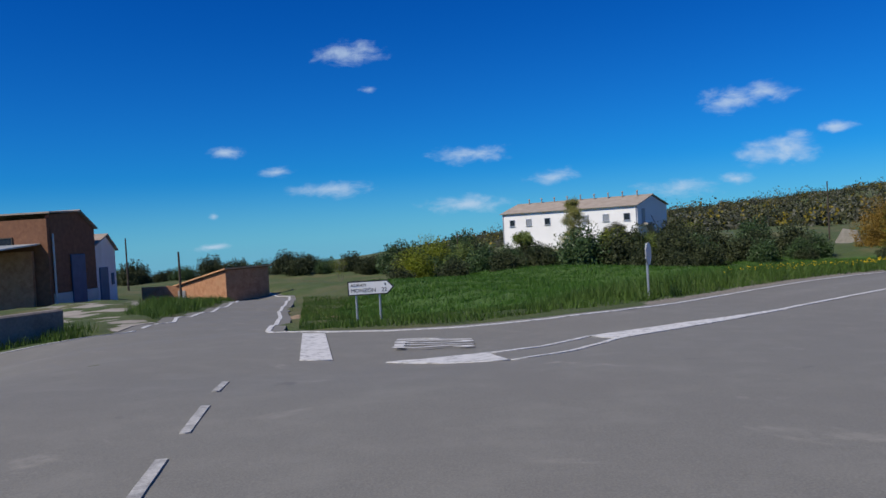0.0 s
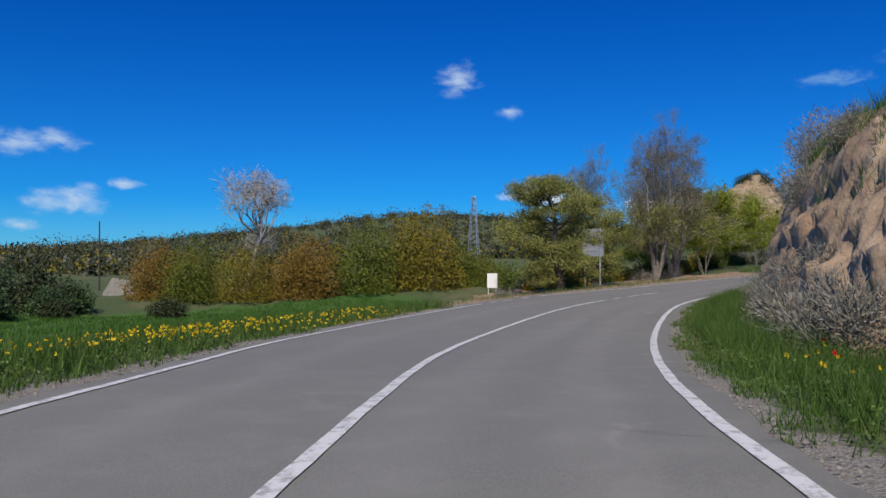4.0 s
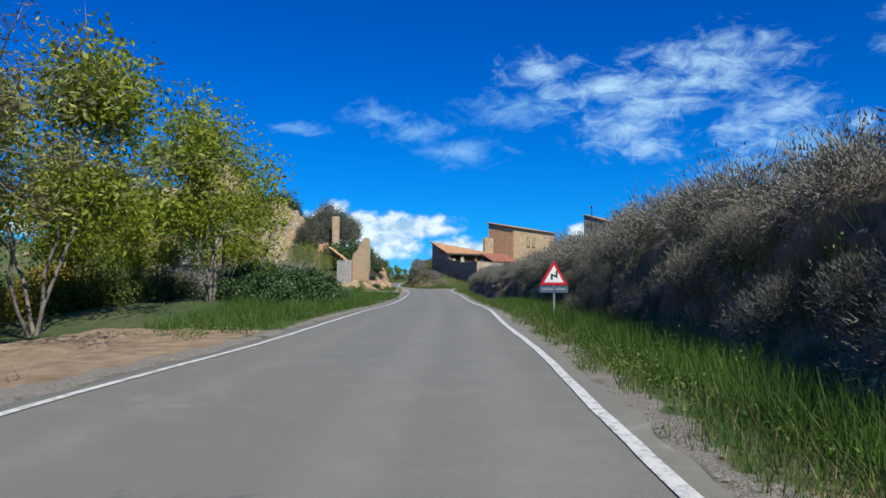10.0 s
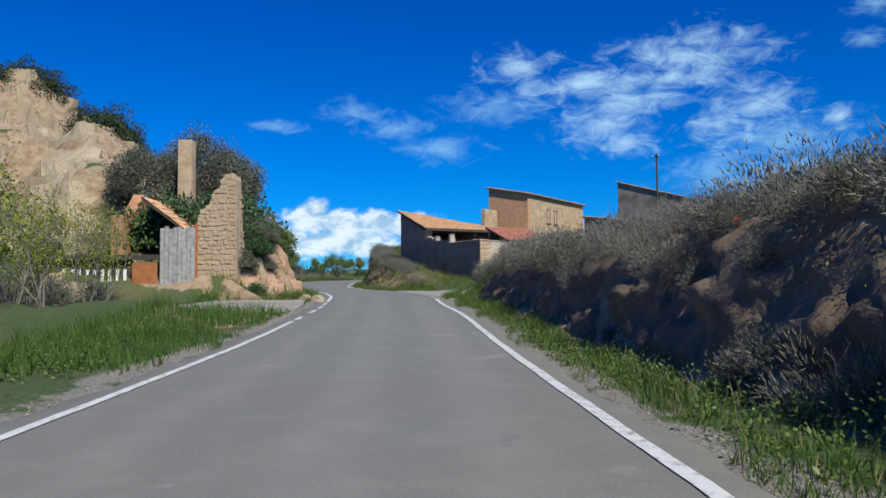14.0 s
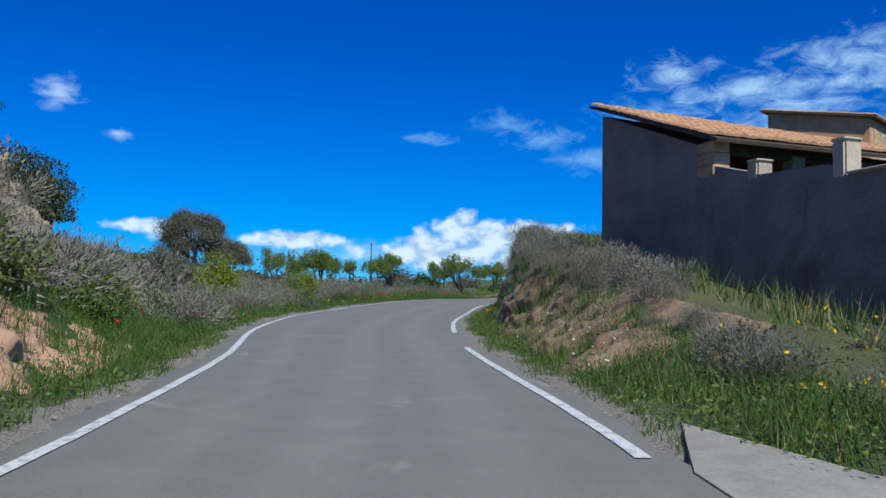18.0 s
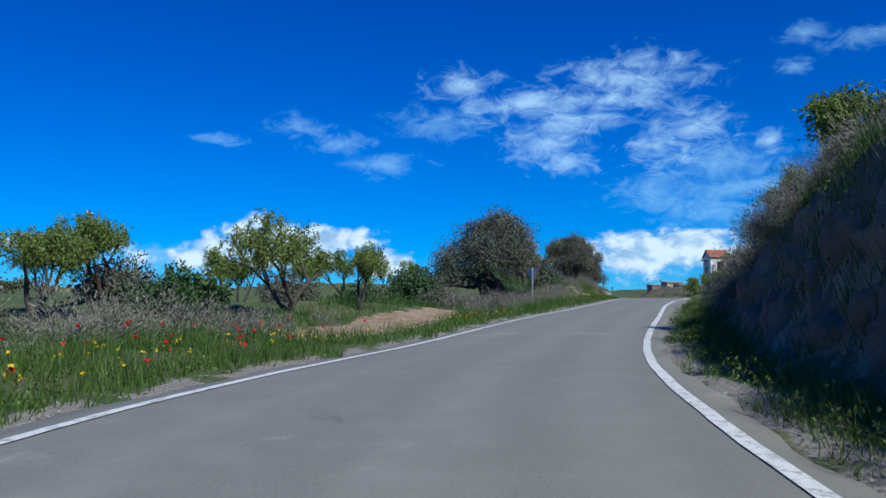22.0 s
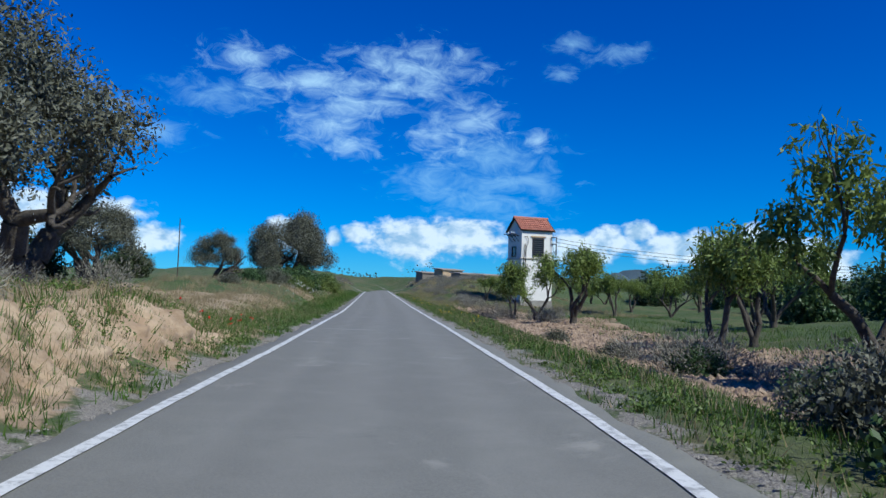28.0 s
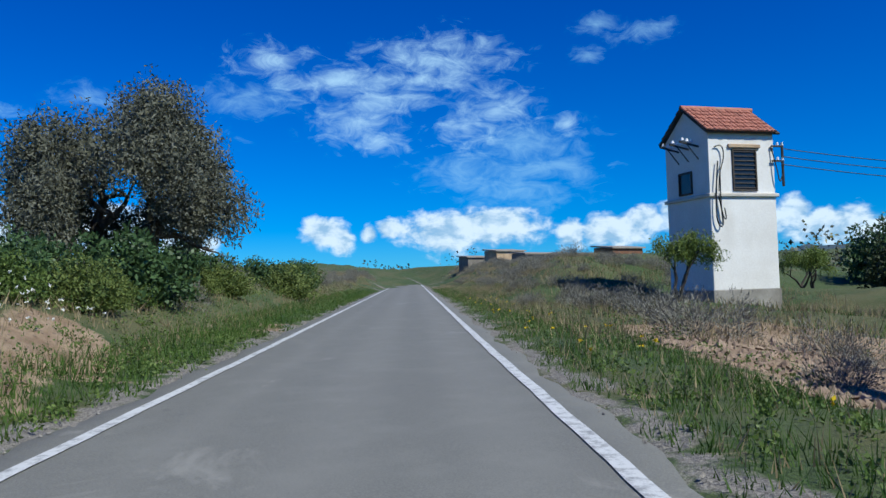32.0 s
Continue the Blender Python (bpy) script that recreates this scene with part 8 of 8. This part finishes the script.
def distant_hills():
    """Two low wooded ridges far off, beyond the terraces; their colour includes haze."""
    r = np.random.default_rng(205)
    for dist, lift, seed in ((880, 0.0, 3.0), (1250, 6.0, 8.0)):
        verts, faces = [], []
        az = np.radians(np.linspace(121, 152, 70))
        for k, a in enumerate(az):
            x, y = 300 + dist * math.sin(a), 25 + dist * math.cos(a)
            top = lift + dist * (0.030 + 0.009 * math.sin(a * 38 + seed) + 0.004 * math.sin(a * 91 + seed) + 0.0012 * r.normal())
            for f in (0.0, 0.5, 0.8, 1.0):
                back = 90 * f
                verts.append((x + back * math.sin(a), y + back * math.cos(a), -6 + (top + 6) * f))
            if k:
                for j in range(3):
                    faces.append((4 * k - 4 + j, 4 * k + j, 4 * k + j + 1, 4 * k - 3 + j))
        tagged(new("backdrop", mesh_of("backdrop", verts, faces, M_FARHILL, True)), "far horizon hills, haze put into their blue green colour", "hills", kind="structure")


# woods colour shifted to blue to stand in for distance haze
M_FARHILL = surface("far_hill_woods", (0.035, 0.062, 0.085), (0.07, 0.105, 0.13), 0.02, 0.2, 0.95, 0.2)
distant_hills()


def verge(t0, t1, lat0, lat1, density, height, width, mat, name, label, seed, clump=0.5, lean=0.35):
    """Grass between two distances from the driven line (negative: to the left)."""
    r = np.random.default_rng(seed)
    i0, i1 = np.argmin(np.abs(LINE_T - t0)), np.argmin(np.abs(LINE_T - t1))
    n = int((i1 - i0) * 0.5 * abs(lat1 - lat0) * density)
    i = r.integers(i0, max(i1, i0 + 1), n)
    off = r.uniform(min(lat0, lat1), max(lat0, lat1), n)
    p = LINE[i, :2] + SIDE[i] * off[:, None] + WAY[i] * r.uniform(-0.3, 0.3, n)[:, None]
    keep = np.sin(p[:, 0] * 1.7 + np.sin(p[:, 1] * 2.3) * 1.5) + np.sin(p[:, 1] * 2.9 + p[:, 0] * 0.6) + r.normal(size=n) * 0.8 > -1.2 + clump
    e = EDGE(LINE_T[i])
    out = np.where(off > 0, off - e[:, 1], -off - e[:, 0])
    keep &= out > 0.55 + 0.25 * np.sin(i * 0.9) * np.sin(i * 0.37)
    for poly in (JUNCTION, DRIVE_R, DRIVE_L, PLOUGHED):
        keep &= ~inside(poly, p[:, 0], p[:, 1])
    p, out = p[keep], out[keep]
    z = land_z(p[:, 0], p[:, 1]) - 0.03
    tall = height * (0.45 + 0.55 * ease((out - 0.4) / 1.2))
    base = np.column_stack([p, z])
    return blade_tris(r, base, tall, width, lean)


def field_blades(poly, density, height, width, seed, lean=0.25):
    r = np.random.default_rng(seed)
    px, py = [q[0] for q in poly], [q[1] for q in poly]
    n = int((max(px) - min(px)) * (max(py) - min(py)) * density)
    x, y = r.uniform(min(px), max(px), n), r.uniform(min(py), max(py), n)
    k = inside(poly, x, y)
    x, y = x[k], y[k]
    return blade_tris(r, np.column_stack([x, y, land_z(x, y) - 0.02]), height, width, lean)


g = []
g.append(verge(2.3, 5.6, 2.0, 7.5, 330, 0.36, 0.008, None, "", "", 1))
g.append(verge(5.6, 16.8, 1.8, 3.2, 360, 0.32, 0.007, None, "", "", 2, 0.4))
g.append(verge(5.6, 14.4, 3.0, 5.1, 520, 0.52, 0.007, None, "", "", 56, 0.1))
g.append(verge(16.8, 24.9, 1.8, 4.6, 300, 0.34, 0.0075, None, "", "", 3, 0.6))
g.append(verge(24.9, 28.4, 1.9, 7.0, 130, 0.26, 0.009, None, "", "", 4, 0.7))
g.append(verge(28.2, 40, 1.8, 4.4, 210, 0.20, 0.008, None, "", "", 54, 0.6))
g.append(verge(28.2, 40, 8.5, 16, 40, 0.22, 0.012, None, "", "", 55, 0.4))
g.append(verge(18.4, 25.5, 6.0, 11, 60, 0.45, 0.013, None, "", "", 14, 0.5))
g.append(verge(3.7, 7.2, -5.3, -11, 170, 0.45, 0.012, None, "", "", 5, 0.3))
g.append(verge(11.9, 14.6, -4.7, -8.5, 190, 0.42, 0.011, None, "", "", 6, 0.5))
g.append(verge(15.0, 22.4, -3.6, -8, 170, 0.40, 0.010, None, "", "", 7, 0.6))
g.append(verge(28.6, 40, -2.4, -5.2, 200, 0.26, 0.010, None, "", "", 48, 0.5))
g.append(verge(22.4, 28.2, -6, -12, 60, 0.42, 0.012, None, "", "", 49, 0.5))
g.append(verge(22.4, 28.0, -2.4, -7.5, 170, 0.38, 0.010, None, "", "", 8, 0.7))
g.append(verge(7.2, 10.5, -6, -12, 30, 0.3, 0.012, None, "", "", 9, 1.0))
g.append(verge(20.4, 26.6, 2.8, 7.5, 170, 0.40, 0.008, None, "", "", 50, 0.4))
g.append(verge(5.5, 9.6, 5.8, 9.0, 130, 0.45, 0.010, None, "", "", 51, 0.4))
g.append(verge(5.6, 15.6, 8.5, 13, 25, 0.45, 0.018, None, "", "", 19, 0.5))
g.append(field_blades([(-10.1, 20.8), (-13.4, 18.6), (-17, 20), (-17, 26), (-12.6, 25), (-10.0, 22.4)], 160, 0.3, 0.014, 21))
g.append(field_blades([(-10.3, 27.5), (-12.2, 41), (-14.6, 54), (-19, 60), (-15.8, 42), (-12.8, 31)], 120, 0.35, 0.016, 22))
g.append(field_blades([(5.6, 21.2), (3.2, 19.4), (1.4, 18.6), (-0.6, 18.1), (-2.4, 18.0), (-3.4, 19), (-4.0, 21), (-4.6, 24.5), (-5.8, 31), (-8.4, 46), (-4, 44), (-1, 28), (4, 25), (10, 28)], 190, 0.16, 0.014, 23))
stuff("verge_grass", np.concatenate(g), M_GRASS, "long green grass on the verges and banks", 3)
d = [verge(5.6, 15.8, 2.2, 3.6, 60, 0.28, 0.009, None, "", "", 31, 1.0), verge(15.8, 41, 2.2, 4.2, 45, 0.28, 0.009, None, "", "", 32, 1.0), verge(28.0, 32.2, -3.7, -13, 190, 0.22, 0.009, None, "", "", 37, 0.9), verge(32.2, 45, -4.6, -13, 60, 0.26, 0.011, None, "", "", 33, 0.8),
     verge(26.5, 28.4, 5, 14, 60, 0.24, 0.012, None, "", "", 38, 0.8), verge(33.5, 45.5, 3.4, 20, 60, 0.3, 0.013, None, "", "", 34, 0.8), verge(7, 11, -5.6, -10, 40, 0.2, 0.01, None, "", "", 35, 1.0), verge(18.4, 24.5, 6, 10, 25, 0.5, 0.010, None, "", "", 36, 0.8)]
stuff("straw_grass", np.concatenate(d), M_DRYGRASS, "dry straw coloured grass on banks and field edges", 3)
stuff("wheat_field", field_blades([(8, 27.5), (2, 24.5), (-3, 25), (-5, 34), (-6, 62), (0, 76), (38, 70), (50, 60), (48, 52), (34, 41), (18, 33)], 75, 0.2, 0.022, 24), M_WHEAT, "even green field of young wheat", 3)


def weeds(spec, mat, name, label, seed):
    """Low clumps of broad leaves between the grass."""
    r = np.random.default_rng(seed)
    pts, size = [], []
    for t0, t1, a, b, n, h in spec:
        t = r.uniform(t0, t1, n)
        i = np.argmin(np.abs(LINE_T[None] - t[:, None]), 1)
        e = EDGE(LINE_T[i])
        off = r.uniform(min(a, b), max(a, b), n)
        p = LINE[i, :2] + SIDE[i] * off[:, None]
        ok = np.where(off > 0, off - e[:, 1], -off - e[:, 0]) > 0.6
        for poly in (JUNCTION, DRIVE_R, DRIVE_L, PLOUGHED):
            ok &= ~inside(poly, p[:, 0], p[:, 1])
        p = p[ok]
        pts.append(np.column_stack([p, land_z(p[:, 0], p[:, 1])]))
        size.append(np.full(len(p), h) * r.uniform(0.5, 1.4, len(p)))
    c, hh = np.concatenate(pts), np.concatenate(size)
    per = 34
    q = np.repeat(c, per, 0) + dome(r, len(c) * per, 1.15, 1.15, 1.0, 0.8) * np.repeat(hh, per)[:, None]
    return stuff(name, leaf_quads(r, q, 0.06, 0.016, 0, 0.5), mat, label)


weeds([(2.6, 5.8, 2.6, 8, 500, 0.2), (5.8, 9.6, 2.4, 5.2, 420, 0.22), (9.6, 14.8, 2.6, 4.4, 700, 0.26), (9.8, 14.6, 3.6, 5.0, 620, 0.42), (14.8, 17.0, 2.4, 3.6, 260, 0.2), (11.6, 15.6, -4.6, -7.5, 420, 0.25), (17.2, 20.2, 2.6, 4.5, 380, 0.2), (17.6, 19.0, 3.0, 8.5, 420, 0.3), (20.2, 25.8, 2.4, 4.2, 700, 0.24), (16.6, 22.4, -3.6, -7.5, 900, 0.22),
       (22.4, 28.2, -3.6, -7.5, 650, 0.22), (28.4, 33, 2.2, 4.4, 500, 0.13), (29.0, 34, -3.4, -6, 500, 0.2), (33, 40, 2.2, 6, 500, 0.2), (33, 40, -3.5, -7, 500, 0.28), (26.4, 28.4, 2.6, 6.5, 320, 0.22), (3.8, 6.8, -5.6, -9, 420, 0.22)], M_WEED, "verge_weeds", "low leafy weeds on the verges and banks", 301)


def clods(t0, t1, a, b, n, seed):
    """Broken earth of the ploughed strip."""
    r = np.random.default_rng(seed)
    t = r.uniform(t0, t1, n)
    i = np.argmin(np.abs(LINE_T[None] - t[:, None]), 1)
    p = LINE[i, :2] + SIDE[i] * r.uniform(a, b, n)[:, None] + WAY[i] * r.uniform(-0.3, 0.3, n)[:, None]
    base = np.column_stack([p, land_z(p[:, 0], p[:, 1])])
    shape = np.array([(1, 0, 0), (0.3, 0.95, 0), (-0.8, 0.6, 0), (-0.8, -0.6, 0), (0.3, -0.95, 0), (0.1, 0, 0.8)])
    size = 0.035 + 0.10 * r.random(n) ** 2.2
    v = (base[:, None] + (shape[None] + r.normal(size=(n, 6, 3)) * 0.22) * size[:, None, None]).reshape(-1, 3)
    f = [(6 * k + j, 6 * k + (j + 1) % 5, 6 * k + 5) for k in range(n) for j in range(5)]
    return tagged(new("earth_clods", mesh_of("earth_clods", v, f, M_CLOD)), "broken tan clods of ploughed earth", "soil clods", kind="stuff")


M_CLOD = surface("ploughed_clod", (0.185, 0.125, 0.085), (0.37, 0.275, 0.195), 1.5, 16, 0.95, 0.8, spread=0.2)
clods(28.5, 33.6, 4.5, 10.8, 13000, 311)


def flowers(spec, mat, name, label, seed, size):
    r = np.random.default_rng(seed)
    pts = []
    for t0, t1, a, b, n, h in spec:
        t = r.uniform(t0, t1, n)
        i = np.argmin(np.abs(LINE_T[None] - t[:, None]), 1)
        off = r.uniform(min(a, b), max(a, b), n)
        p = LINE[i, :2] + SIDE[i] * off[:, None]
        p = p[~inside(PLOUGHED, p[:, 0], p[:, 1])]
        pts.append(np.column_stack([p, land_z(p[:, 0], p[:, 1]) + h * r.uniform(0.7, 1.2, len(p))]))
    c = np.concatenate(pts)
    c = np.repeat(c, 5, 0)
    return stuff(name, leaf_quads(r, c + r.normal(size=c.shape) * size * 0.15, size, size * 0.45, 0, 0.3), mat, label)


flowers([(4.6, 5.8, -6.0, -8.6, 190, 0.36), (5.4, 6.6, -6.2, -8.6, 260, 0.38), (4.5, 5.6, 3.4, 5.5, 26, 0.3), (18.6, 19.1, 4.0, 6.5, 40, 0.35), (20.2, 22.2, -6.4, -8, 24, 0.35), (21.8, 24.0, -4.9, -6.6, 90, 0.28), (24.2, 24.8, -3.6, -4.8, 30, 0.2), (26, 28, -5, -8, 40, 0.4), (30.5, 36, 2.2, 4, 50, 0.25), (21.0, 21.5, 3.2, 4.5, 30, 0.35)],
        M_YELLOW, "yellow_flowers", "yellow wild flowers on the verge", 41, 0.046)
flowers([(4.2, 5.4, 3.0, 5.5, 9, 0.4), (12.6, 15.0, 3.2, 4.8, 10, 0.5), (18.6, 21.6, -5.2, -7, 12, 0.4), (21.3, 24.6, 3.2, 4.6, 14, 0.45), (26.6, 28.2, 5.0, 8.5, 36, 0.5), (26.6, 28.4, -4.6, -7, 14, 0.4), (29.8, 30.4, -4.2, -5.6, 10, 0.3), (22, 23.8, -5, -8, 50, 0.38)],
        M_POPPY, "poppies", "scattered red poppies in the grass", 42, 0.06)
flowers([(19.1, 19.8, 2.9, 3.8, 14, 0.3), (32.2, 33.2, -5.5, -7, 12, 0.3), (32.9, 33.4, -5.2, -6.6, 60, 0.6)], M_DAISY, "white_flowers", "small white wild flowers", 43, 0.038)
